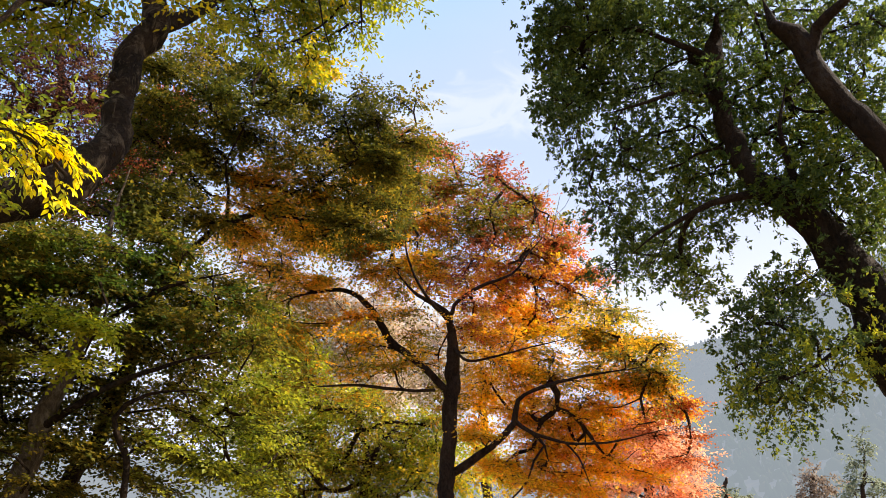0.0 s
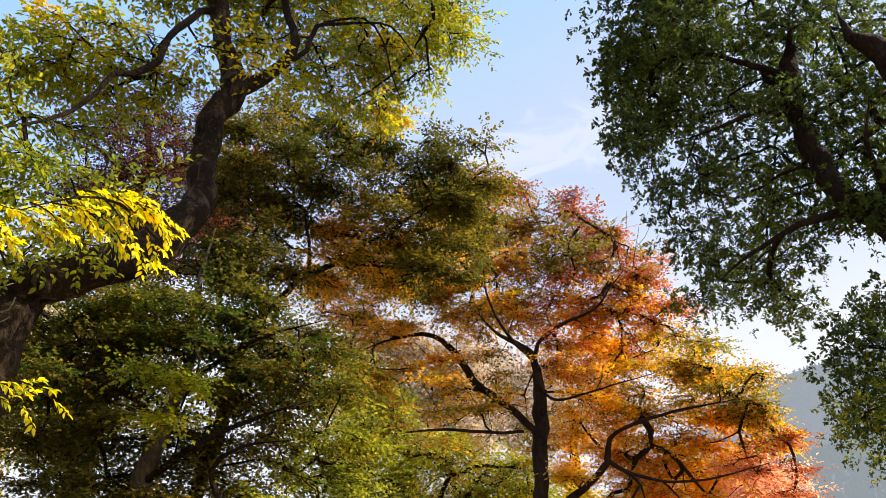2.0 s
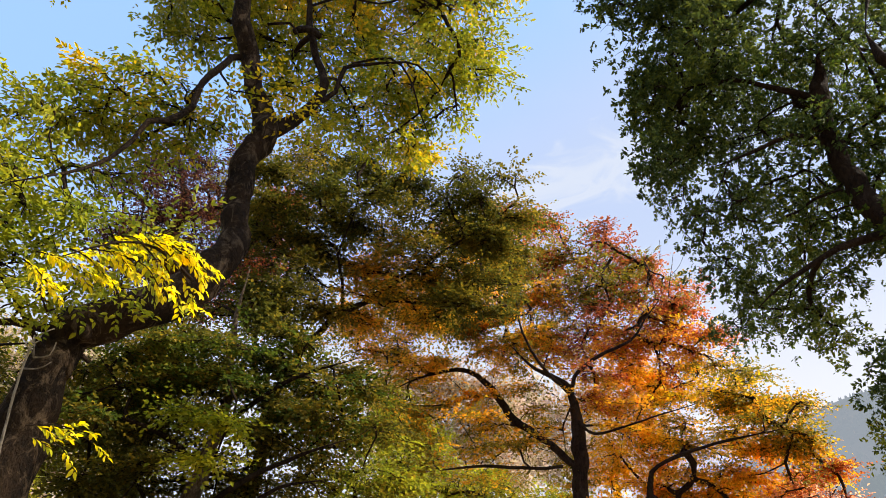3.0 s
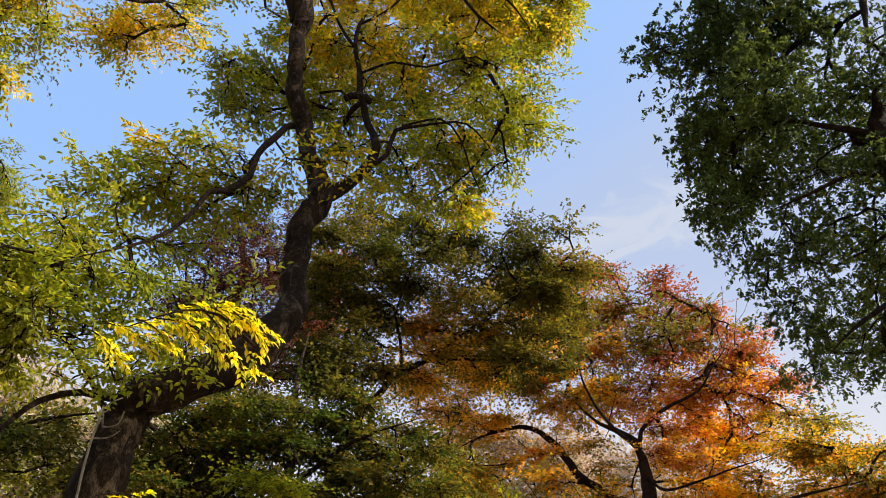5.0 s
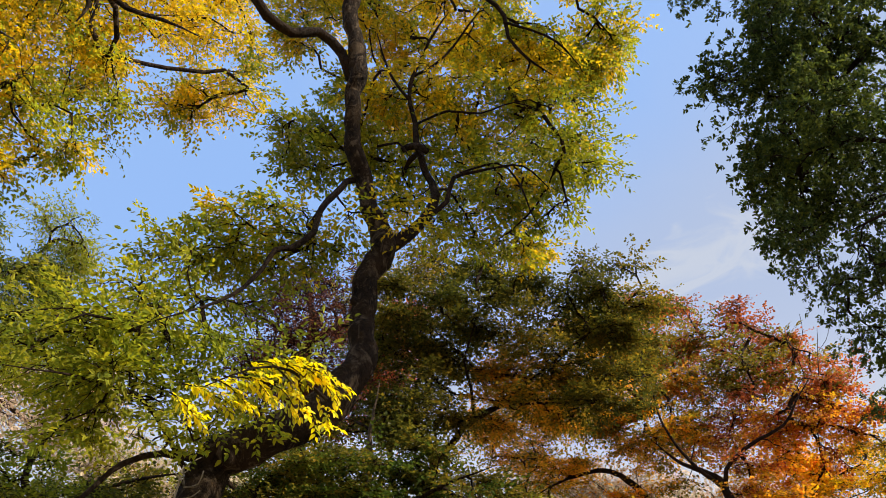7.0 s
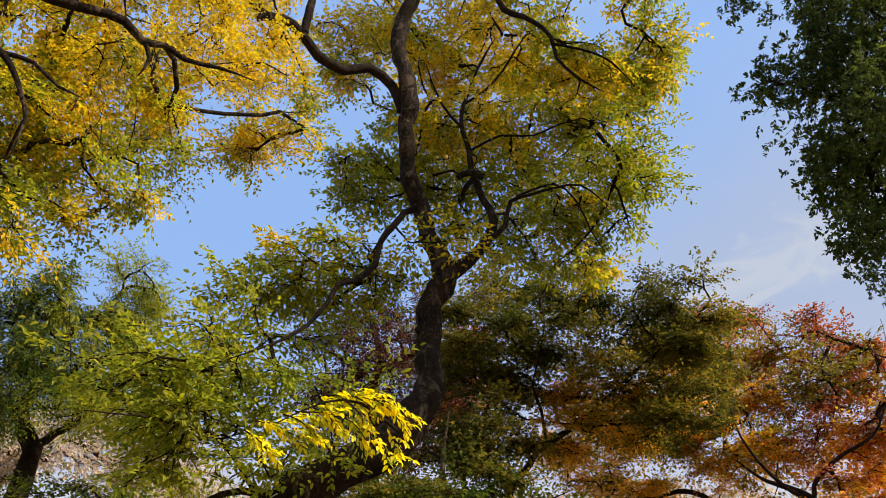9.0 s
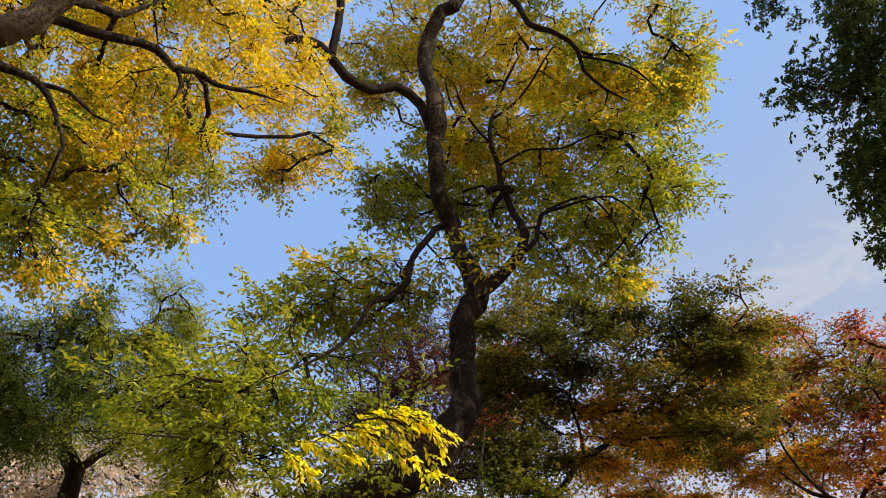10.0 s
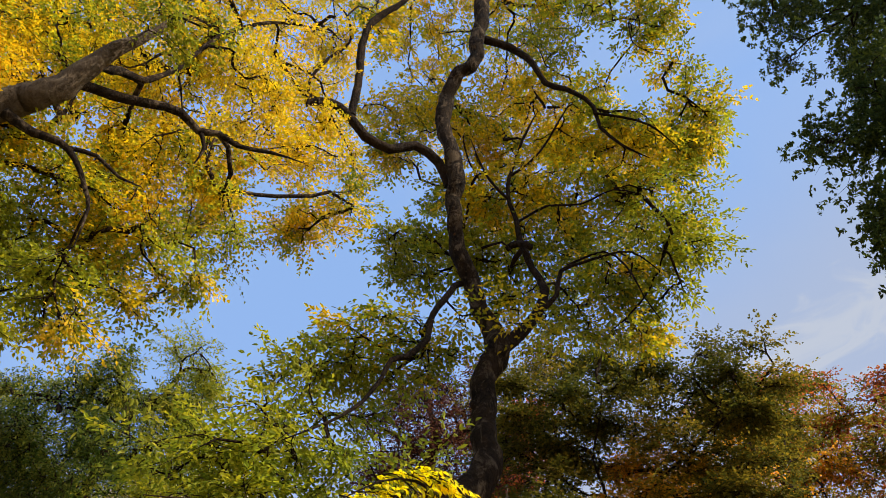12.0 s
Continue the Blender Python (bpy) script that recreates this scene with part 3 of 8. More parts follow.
def mountain():
    r = np.concatenate([np.geomspace(140, 1300, 50), [1340, 1420, 1550]])
    # only the right-hand slope shows; the unseen rest is added to block low sky
    a = np.radians(np.linspace(-180, 180, 260))
    verts = [(-q * math.sin(b), q * math.cos(b), hill_height(-q * math.sin(b), q * math.cos(b))) for q in r for b in a]
    n = len(a)
    quad = [(i * n + j, i * n + j + 1, (i + 1) * n + j + 1, (i + 1) * n + j) for i in range(len(r) - 1) for j in range(n - 1)]
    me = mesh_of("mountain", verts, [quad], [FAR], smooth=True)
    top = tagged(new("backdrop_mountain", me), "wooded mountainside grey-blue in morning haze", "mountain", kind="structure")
    # the woods on it: tree crowns, uncounted
    ico = bmesh.new()
    bmesh.ops.create_icosphere(ico, subdivisions=1, radius=1.0)
    base = np.array([v.co[:] for v in ico.verts])
    tri = np.array([[v.index for v in f.verts] for f in ico.faces])
    ico.free()
    spire = np.array([(math.cos(a) * r, math.sin(a) * r, z) for r, z in ((1.0, 0.0), (0.62, 0.9), (0.8, 0.85), (0.42, 1.8), (0.55, 1.75)) for a in np.arange(6) * math.pi / 3] + [(0, 0, 3.1)])
    side = [(6 * i + j, 6 * i + (j + 1) % 6, 6 * i + 6 + (j + 1) % 6) for i in range(4) for j in range(6)] + [(6 * i + j, 6 * i + 6 + (j + 1) % 6, 6 * i + 6 + j) for i in range(4) for j in range(6)]
    side = np.array(side + [(24 + j, 24 + (j + 1) % 6, 30) for j in range(6)])
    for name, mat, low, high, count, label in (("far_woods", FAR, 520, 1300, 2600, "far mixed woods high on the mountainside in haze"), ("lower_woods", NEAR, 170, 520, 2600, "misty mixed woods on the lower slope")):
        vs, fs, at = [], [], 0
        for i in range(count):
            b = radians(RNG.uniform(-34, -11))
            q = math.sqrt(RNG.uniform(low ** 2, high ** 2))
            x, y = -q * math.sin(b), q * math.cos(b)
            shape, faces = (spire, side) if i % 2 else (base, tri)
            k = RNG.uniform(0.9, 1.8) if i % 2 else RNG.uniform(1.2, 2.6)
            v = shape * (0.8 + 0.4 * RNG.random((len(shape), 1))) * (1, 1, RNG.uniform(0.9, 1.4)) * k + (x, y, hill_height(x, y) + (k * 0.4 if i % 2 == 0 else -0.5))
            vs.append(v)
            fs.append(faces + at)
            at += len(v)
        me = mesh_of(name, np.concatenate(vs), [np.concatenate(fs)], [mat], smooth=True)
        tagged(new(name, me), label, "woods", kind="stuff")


# haze is put in as glow, slightly paler and stronger high on the slope
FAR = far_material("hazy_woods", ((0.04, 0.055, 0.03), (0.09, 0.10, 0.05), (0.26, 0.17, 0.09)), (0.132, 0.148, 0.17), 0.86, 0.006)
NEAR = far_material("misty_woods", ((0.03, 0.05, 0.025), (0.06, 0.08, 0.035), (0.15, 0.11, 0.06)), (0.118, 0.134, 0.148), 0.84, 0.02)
ground()
mountain()

# ---- the trees, the largest first ----

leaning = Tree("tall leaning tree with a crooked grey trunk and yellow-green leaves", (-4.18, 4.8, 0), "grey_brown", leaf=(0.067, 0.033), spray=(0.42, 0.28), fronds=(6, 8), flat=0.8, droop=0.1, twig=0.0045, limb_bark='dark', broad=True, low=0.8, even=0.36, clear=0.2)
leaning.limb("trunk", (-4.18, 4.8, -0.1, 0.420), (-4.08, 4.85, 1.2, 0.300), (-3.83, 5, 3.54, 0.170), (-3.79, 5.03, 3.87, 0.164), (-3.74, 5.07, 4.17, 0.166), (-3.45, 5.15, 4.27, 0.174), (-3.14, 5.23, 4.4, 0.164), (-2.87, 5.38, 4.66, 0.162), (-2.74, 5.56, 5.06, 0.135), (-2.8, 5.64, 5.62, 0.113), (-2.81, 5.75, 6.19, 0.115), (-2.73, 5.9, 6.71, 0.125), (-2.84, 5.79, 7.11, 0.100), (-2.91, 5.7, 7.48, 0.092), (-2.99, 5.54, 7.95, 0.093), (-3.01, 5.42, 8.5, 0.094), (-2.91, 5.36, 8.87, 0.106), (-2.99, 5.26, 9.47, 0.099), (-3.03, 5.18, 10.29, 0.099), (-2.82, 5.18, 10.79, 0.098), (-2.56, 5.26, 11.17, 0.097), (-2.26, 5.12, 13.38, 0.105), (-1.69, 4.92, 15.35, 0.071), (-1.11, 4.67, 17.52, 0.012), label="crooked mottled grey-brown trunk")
leaning.limb("limb", (-3.03, 5.35, 8.8, 0.054), (-3.12, 5.24, 9.14, 0.062), (-3.31, 5, 9.32, 0.063), (-3.5, 4.75, 9.15, 0.062), (-3.69, 4.47, 9.2, 0.061), (-3.82, 4.29, 9.47, 0.058), (-3.97, 4.09, 9.57, 0.051), (-4.12, 3.93, 9.51, 0.046), (-4.15, 3.9, 9.38, 0.005), label="sharply kinked limb")
leaning.limb("limb", (-3.8, 4.31, 9.47, 0.051), (-3.76, 4.28, 10.07, 0.051), (-3.7, 4.2, 10.64, 0.051), (-3.57, 4.18, 11.3, 0.050), (-3.3, 4.28, 11.64, 0.041), (-2.87, 4.45, 12.23, 0.006))
leaning.limb("limb", (-4.15, 3.91, 9.44, 0.021), (-4.18, 3.87, 9.96, 0.019), (-4.07, 3.99, 10.49, 0.020), (-3.9, 4.16, 11.02, 0.018), (-3.97, 4.09, 11.66, 0.014), (-4.14, 3.92, 12.01, 0.006))
leaning.limb("limb", (-2.84, 5.85, 6.46, 0.085), (-2.71, 5.96, 6.74, 0.083), (-2.54, 6.09, 6.95, 0.065), (-2.39, 6.26, 7.27, 0.056), (-2.35, 6.38, 7.64, 0.050), (-2.45, 6.34, 8.01, 0.042), (-2.55, 6.3, 8.45, 0.044), (-2.58, 6.29, 8.86, 0.033), (-2.66, 6.26, 9.35, 0.027), (-2.58, 6.29, 9.9, 0.023), (-2.38, 6.37, 10.61, 0.019), (-2.18, 6.44, 11.09, 0.006), label="limb with a broken stub")
leaning.limb("limb", (-2.7, 6.19, 8.31, 0.034), (-2.54, 6.2, 8.33, 0.043), (-2.39, 6.21, 8.21, 0.036), label="short broken stub")
leaning.limb("limb", (-2.36, 6.27, 7.27, 0.031), (-2.2, 6.33, 7.45, 0.028), (-2.11, 6.36, 7.83, 0.026), (-1.89, 6.43, 7.9, 0.020), (-1.57, 6.51, 7.97, 0.015), (-1.32, 6.57, 7.95, 0.013), (-1.07, 6.61, 7.56, 0.005))
leaning.limb("limb", (-2.64, 6.27, 9.24, 0.022), (-2.82, 6.08, 9.53, 0.017), (-2.94, 6.02, 9.95, 0.013), (-3.04, 5.97, 10.44, 0.006))
leaning.limb("limb", (-2.6, 6.28, 9.73, 0.020), (-2.28, 6.41, 10.09, 0.016), (-1.94, 6.52, 10.75, 0.014), (-1.66, 6.6, 11.33, 0.006))
leaning.limb("limb", (-2.58, 6.29, 8.81, 0.019), (-2.22, 6.43, 9.06, 0.017), (-1.81, 6.55, 9.01, 0.012), (-1.39, 6.66, 9.15, 0.010), (-1.08, 6.71, 8.93, 0.005))
leaning.limb("limb", (-2.04, 6.38, 7.9, 0.015), (-1.62, 6.5, 8.03, 0.013), (-1.41, 6.55, 7.75, 0.011), (-1.3, 6.57, 7.26, 0.008), (-1.18, 6.59, 6.91, 0.004))
leaning.limb("limb", (-2.86, 5.84, 8.1, 0.018), (-2.65, 5.94, 8.18, 0.015), (-2.53, 5.99, 7.98, 0.005))
leaning.limb("limb", (-2.96, 5.73, 7.52, 0.033), (-3.07, 5.61, 7.42, 0.037), (-3.13, 5.47, 7.14, 0.036), (-3.18, 5.32, 6.82, 0.033), (-3.18, 5.21, 6.44, 0.032), (-3.27, 5.03, 6.13, 0.029), (-3.35, 4.91, 6.03, 0.027), (-3.4, 4.82, 5.77, 0.022), (-3.46, 4.66, 5.47, 0.018), (-3.53, 4.47, 5.25, 0.015), (-3.64, 4.26, 5.04, 0.009), (-3.78, 3.99, 4.8, 0.003), label="dark crooked side limb")
leaning.limb("limb", (-2.43, 5.27, 11.54, 0.060), (-2.13, 5.5, 11.42, 0.055), (-1.9, 5.69, 11.07, 0.045), (-1.82, 5.82, 10.77, 0.042), (-1.51, 6.01, 10.49, 0.034), (-1.32, 6.16, 10.26, 0.031), (-1.31, 6.26, 9.94, 0.023), (-1.12, 6.4, 9.62, 0.020), (-0.85, 6.54, 9.33, 0.005))
leaning.limb("limb", (-1.34, 6.16, 10.14, 0.020), (-1.03, 6.32, 10.03, 0.018), (-0.73, 6.46, 9.83, 0.015), (-0.5, 6.58, 9.38, 0.005))
leaning.limb("limb", (-3.77, 4.99, 4.12, 0.042), (-3.92, 4.67, 4.07, 0.027), (-3.98, 4.35, 3.87, 0.021), (-3.99, 4.07, 3.54, 0.017), (-3.97, 3.81, 3.26, 0.012), (-3.95, 3.53, 3.07, 0.003), label="low drooping limb")
leaning.limb("limb", (-3.76, 4.99, 3.85, 0.022), (-4.01, 4.46, 4.39, 0.016), (-4.07, 3.99, 4.35, 0.012), (-4.13, 3.64, 4.28, 0.009), (-4.17, 3.27, 4.14, 0.003))
leaning.limb("limb", (-2.55, 4.65, 4.27, 0.013), (-2.62, 4.26, 4.31, 0.011), (-2.79, 4.03, 4.25, 0.008), (-2.96, 3.78, 4.02, 0.003))
leaning.shoot(64, (-2.89, 4.08, 4.35), (-2.7, 4.21, 4.37), (-2.52, 4.32, 4.33), (-2.35, 4.41, 4.22))
leaning.shoot(64, (-2.77, 4.17, 4.41), (-2.59, 4.28, 4.31), (-2.45, 4.36, 4.12), (-2.35, 4.41, 3.93))
leaning.shoot(64, (-3, 4, 4.21), (-2.85, 4.11, 4.22), (-2.68, 4.22, 4.17), (-2.58, 4.28, 4.03))
leaning.shoot(64, (-3.2, 3.84, 4.11), (-3.12, 3.91, 4.11), (-2.99, 4.01, 4.04))
leaning.shoot(64, (-3.25, 3.8, 4.04), (-3.18, 3.86, 3.99), (-3.12, 3.9, 3.92))
leaning.shoot(64, (-2.95, 4.04, 4.28), (-2.82, 4.13, 4.21), (-2.74, 4.18, 4.11))
leaning.shoot(64, (-2.76, 4.17, 4.37), (-2.62, 4.26, 4.22), (-2.52, 4.32, 4.08), (-2.44, 4.36, 3.96))
leaning.shoot(64, (-2.56, 4.3, 4.36), (-2.45, 4.36, 4.27), (-2.37, 4.4, 4.15))
leaning.shoot(64, (-3.06, 3.95, 4.18), (-2.97, 4.02, 4.15), (-2.87, 4.1, 4.05))
leaning.shoot(64, (-2.7, 4.21, 4.42), (-2.56, 4.29, 4.38), (-2.42, 4.38, 4.3))
leaning.shoot(24, (-3.29, 4.28, 3.13), (-3.17, 4.37, 3.16), (-2.99, 4.5, 3.13))
leaning.shoot(24, (-3.26, 4.3, 3.06), (-3.17, 4.37, 3.06), (-3.1, 4.42, 3.02))
leaning.shoot(24, (-3.24, 4.32, 3.17), (-3.11, 4.41, 3.14), (-2.97, 4.51, 3.08))
leaning.mass(-2.41, 5.6, 6.9, 0.09, 0.06, 5, "golden")
leaning.mass(-2.35, 5.63, 6.6, 0.05, 0.03, 4, "golden")
leaning.knot(-2.72, 5.63, 5.55, 0.048)
leaning.knot(-2.67, 5.6, 5.23, 0.068)
leaning.knot(-2.86, 5.56, 5.78, 0.036)
leaning.knot(-2.87, 5.33, 8.75, 0.048)
leaning.knot(-3.02, 5.19, 4.4, 0.048)
leaning.knot(-3.53, 4.97, 4.09, 0.056)
leaning.limb("twig", (-0.62, 6.47, 12.34, 0.012), (-0.64, 6.47, 11.79, 0.009), (-0.46, 6.48, 11.4, 0.006), (-0.23, 6.5, 11.15, 0.004), label="bare twig")
leaning.limb("twig", (-0.64, 6.47, 11.92, 0.009), (-0.49, 6.48, 12.08, 0.006), (-0.45, 6.48, 12.58, 0.005), label="bare twig")
leaning.limb("twig", (-0.56, 6.48, 11.56, 0.006), (-0.38, 6.49, 11.41, 0.004), (-0.28, 6.49, 11.53, 0.004), label="bare twig")

bare_twigs = Tree("bare pale dead twigs beside the leaning trunk", (-3.71, 4.72, 0), "pale_bark", twig=0.004)
bare_twigs.limb("stem", (-3.71, 4.72, 0, 0.020), (-3.75, 4.69, 3.67, 0.009), (-3.71, 4.72, 3.8, 0.009), (-3.75, 4.69, 3.9, 0.007), (-3.67, 4.74, 4, 0.005), (-3.64, 4.77, 4.03, 0.005))
bare_twigs.limb("twig", (-3.71, 4.72, 3.79, 0.007), (-3.6, 4.74, 3.81, 0.005), (-3.55, 4.71, 3.89, 0.005))
bare_twigs.limb("twig", (-3.74, 4.7, 3.7, 0.007), (-3.63, 4.71, 3.7, 0.005), (-3.55, 4.71, 3.74, 0.004))
bare_twigs.limb("twig", (-3.74, 4.69, 3.89, 0.007), (-3.7, 4.72, 3.92, 0.005), (-3.7, 4.73, 3.99, 0.005))
bare_twigs.limb("twig", (-3.73, 4.7, 3.84, 0.007), (-3.77, 4.67, 3.9, 0.005), (-3.77, 4.66, 3.96, 0.005))

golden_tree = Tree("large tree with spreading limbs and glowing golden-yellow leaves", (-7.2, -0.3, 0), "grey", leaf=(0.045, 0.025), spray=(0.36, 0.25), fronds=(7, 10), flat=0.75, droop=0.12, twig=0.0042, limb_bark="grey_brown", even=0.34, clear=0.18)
golden_tree.limb("trunk", (-7.2, -0.3, -0.1, 0.420), (-7.1, -0.2, 1.5, 0.320), (-6.9, 0.1, 3.2, 0.270), (-6.2, 0.6, 5.3, 0.200), (-5, 1.44, 6.89, 0.129), (-4.71, 1.52, 6.94, 0.108), (-4.51, 1.65, 7.13, 0.094), (-4.4, 1.66, 7.3, 0.081), (-4.26, 1.73, 7.53, 0.068), (-4.12, 1.81, 7.72, 0.049), (-3.97, 1.89, 8.03, 0.033), (-3.75, 1.9, 8.36, 0.006))
golden_tree.limb("limb", (-4.49, 1.69, 7.16, 0.045), (-4.35, 1.9, 7.18, 0.044), (-4.19, 2.13, 7.24, 0.040), (-4.06, 2.38, 7.32, 0.039), (-3.95, 2.54, 7.15, 0.035), (-3.86, 2.68, 7.21, 0.028), (-3.76, 2.83, 7.16, 0.021), (-3.57, 3.06, 7.21, 0.016), (-3.36, 3.29, 7.18, 0.004), label="dark winding limb")
golden_tree.limb("limb", (-3.94, 2.56, 7.16, 0.023), (-3.9, 2.62, 6.97, 0.019), (-3.92, 2.59, 6.75, 0.004))
golden_tree.limb("limb", (-4.88, 1.47, 6.74, 0.048), (-4.71, 1.67, 6.61, 0.037), (-4.55, 1.83, 6.54, 0.031), (-4.49, 1.95, 6.44, 0.025), (-4.43, 2.1, 6.21, 0.019), (-4.39, 2.18, 6.04, 0.014), (-4.38, 2.2, 5.63, 0.003))
golden_tree.limb("limb", (-4.53, 1.88, 6.54, 0.022), (-4.4, 2.05, 6.55, 0.017), (-4.25, 2.22, 6.37, 0.013), (-4.17, 2.38, 6.38, 0.004))
golden_tree.limb("limb", (-4.39, 1.68, 7.33, 0.039), (-4.5, 1.94, 7.72, 0.045), (-4.51, 2.17, 7.89, 0.031), (-4.5, 2.4, 8.4, 0.024), (-4.43, 2.73, 9.5, 0.023), (-4.19, 3.24, 10.36, 0.020), (-3.85, 3.78, 10.63, 0.006))
golden_tree.mass(-3.81, 1.77, 7.7, 0.33, 0.08, 16, "fresh_green")
golden_tree.mass(-3.62, 2.13, 7.91, 0.11, 0.08, 7, "fresh_green")

orange_tree = Tree("large spreading tree turning orange and russet in autumn", (-0.09, 14, 0), "red_brown", leaf=(0.053, 0.046), spray=(0.56, 0.38), fronds=(7, 9), flat=0.92, layer=0.5, droop=0.12, twig=0.005, clear=0.2)
orange_tree.limb("trunk", (-0.09, 14, -0.1, 0.360), (-0.09, 14, 1.3, 0.270), (0.09, 14, 3.43, 0.148), (0.13, 14, 4.19, 0.135), (0.16, 14, 4.99, 0.130), (0.22, 14, 5.72, 0.124), (0.19, 14, 6.26, 0.089), (0.11, 14, 6.7, 0.067), (-0.12, 14, 6.93, 0.052), (-0.52, 13.99, 7.15, 0.034), (-0.91, 13.97, 7.6, 0.008), label="dark red-brown trunk")
orange_tree.limb("limb", (0.14, 14, 5.19, 0.068), (-0.43, 14.09, 5.85, 0.069), (-0.95, 14.17, 6.25, 0.070), (-1.39, 14.23, 6.94, 0.058), (-1.9, 14.27, 7.3, 0.043), (-2.61, 14.26, 7.23, 0.030), (-3.28, 14.23, 6.97, 0.007))
orange_tree.limb("limb", (0.15, 14, 6.53, 0.044), (0.23, 13.9, 6.89, 0.038), (0.71, 13.78, 7.22, 0.032), (1.29, 13.64, 7.43, 0.025), (1.6, 13.5, 7.78, 0.016), (1.88, 13.47, 8.12, 0.007))
orange_tree.limb("limb", (0.08, 14, 6.65, 0.038), (-0.24, 13.7, 6.92, 0.034), (-0.51, 13.49, 7.29, 0.025), (-0.67, 13.38, 7.7, 0.019), (-0.74, 13.28, 8.35, 0.007))
orange_tree.limb("limb", (0.2, 14, 3.83, 0.078), (0.78, 13.88, 4.18, 0.066), (1.29, 13.74, 4.66, 0.060), (1.35, 13.63, 5.01, 0.042), (1.76, 13.49, 5.23, 0.030), (2.52, 13.26, 5.38, 0.024), (3.34, 12.98, 5.45, 0.007))
orange_tree.limb("limb", (1.32, 13.74, 4.66, 0.042), (1.63, 13.5, 4.42, 0.030), (2.15, 13.23, 4.21, 0.023), (2.83, 12.89, 4.2, 0.017), (3.62, 12.69, 4.35, 0.006))
orange_tree.limb("twig", (1.86, 13.67, 8.22, 0.006), (1.82, 13.68, 8.77, 0.006), (1.68, 13.7, 9.28, 0.004), label="bare twig")
orange_tree.limb("twig", (1.84, 13.68, 8.71, 0.006), (2.03, 13.65, 9.07, 0.004), (2.09, 13.64, 9.48, 0.004), label="bare twig")
orange_tree.limb("twig", (2.07, 13.64, 8.21, 0.008), (2.2, 13.62, 8.75, 0.006), (2.29, 13.61, 9.12, 0.004), label="bare twig")
orange_tree.limb("twig", (2.2, 13.62, 8.69, 0.006), (2.37, 13.6, 8.86, 0.004), (2.49, 13.57, 9.1, 0.004), label="bare twig")
orange_tree.limb("twig", (1.8, 13.68, 8.83, 0.004), (1.56, 13.71, 9.07, 0.004), (1.46, 13.72, 9.3, 0.004), label="bare twig")
orange_tree.limb("limb", (2.08, 13.34, 4.25, 0.018), (2.28, 13.21, 3.98, 0.017), (2.43, 13.18, 3.53, 0.006))
orange_tree.limb("limb", (-0.11, 14, 5.29, 0.031), (-0.81, 13.78, 5.23, 0.027), (-1.58, 13.41, 5.2, 0.024), (-2.29, 13, 5.05, 0.006))
orange_tree.limb("limb", (0.19, 14, 6.15, 0.031), (0.49, 13.59, 5.71, 0.024), (1.16, 13.25, 5.76, 0.018), (2.13, 13.03, 5.96, 0.007))

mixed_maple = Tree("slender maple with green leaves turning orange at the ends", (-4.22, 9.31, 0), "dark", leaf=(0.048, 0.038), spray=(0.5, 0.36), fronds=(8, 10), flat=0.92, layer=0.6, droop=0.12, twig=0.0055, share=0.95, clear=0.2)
mixed_maple.limb("trunk", (-4.57, 9.31, -0.1, 0.220), (-4.52, 9.31, 1.2, 0.170), (-4.3, 9.36, 2.76, 0.101), (-4.1, 9.45, 3.37, 0.096), (-3.97, 9.51, 3.99, 0.091), (-3.87, 9.55, 4.51, 0.080), (-3.89, 9.65, 5.07, 0.069), (-3.66, 9.74, 5.74, 0.054), (-3.41, 9.83, 6.19, 0.049), (-3.06, 9.94, 6.58, 0.043), (-2.55, 10.08, 6.81, 0.033), (-1.85, 10.23, 6.83, 0.007))
mixed_maple.limb("limb", (-3.06, 9.94, 6.58, 0.025), (-3.06, 9.83, 7.02, 0.023), (-3.11, 9.72, 7.41, 0.017), (-2.92, 9.67, 7.95, 0.015), (-2.79, 9.6, 8.4, 0.006))
mixed_maple.limb("limb", (-2.77, 10.02, 6.71, 0.023), (-2.15, 9.97, 7.1, 0.020), (-1.52, 9.88, 7.44, 0.017), (-0.87, 9.76, 7.75, 0.006))
mixed_maple.limb("limb", (-3.86, 9.55, 4.88, 0.042), (-4.19, 9.74, 5.74, 0.036), (-4.3, 9.91, 6.5, 0.032), (-4.13, 10.2, 7.3, 0.027), (-3.86, 10.3, 8.15, 0.019), (-3.88, 10.29, 8.88, 0.007))
mixed_maple.limb("limb", (-2.55, 10.08, 6.81, 0.020), (-1.52, 10.29, 6.77, 0.017), (-0.55, 10.59, 7.17, 0.006))

green_maple = Tree("shaded maple with layered dark green leaves and several stems", (-4.15, 8.21, 0), "grey", limb_bark="dark", leaf=(0.054, 0.042), spray=(0.48, 0.36), fronds=(7, 8), flat=0.92, layer=0.45, droop=0.12, twig=0.0042, holes=False, clear=0.18)
green_maple.limb("trunk", (-4.15, 8.21, -0.1, 0.300), (-4.15, 8.21, 1.2, 0.200), (-4.32, 8.35, 2.64, 0.119), (-4.25, 8.38, 3.16, 0.114), (-4.18, 8.42, 3.71, 0.105), (-4.07, 8.47, 4.11, 0.083), (-4.02, 8.61, 4.83, 0.063), (-4.05, 8.7, 5.52, 0.047), (-4.08, 8.69, 6.05, 0.030), (-4, 8.73, 6.72, 0.007))
green_maple.limb("limb", (-4.1, 8.46, 3.97, 0.045), (-4.37, 8.1, 4.24, 0.035), (-4.67, 7.69, 4.35, 0.024), (-4.93, 7.29, 4.43, 0.005))
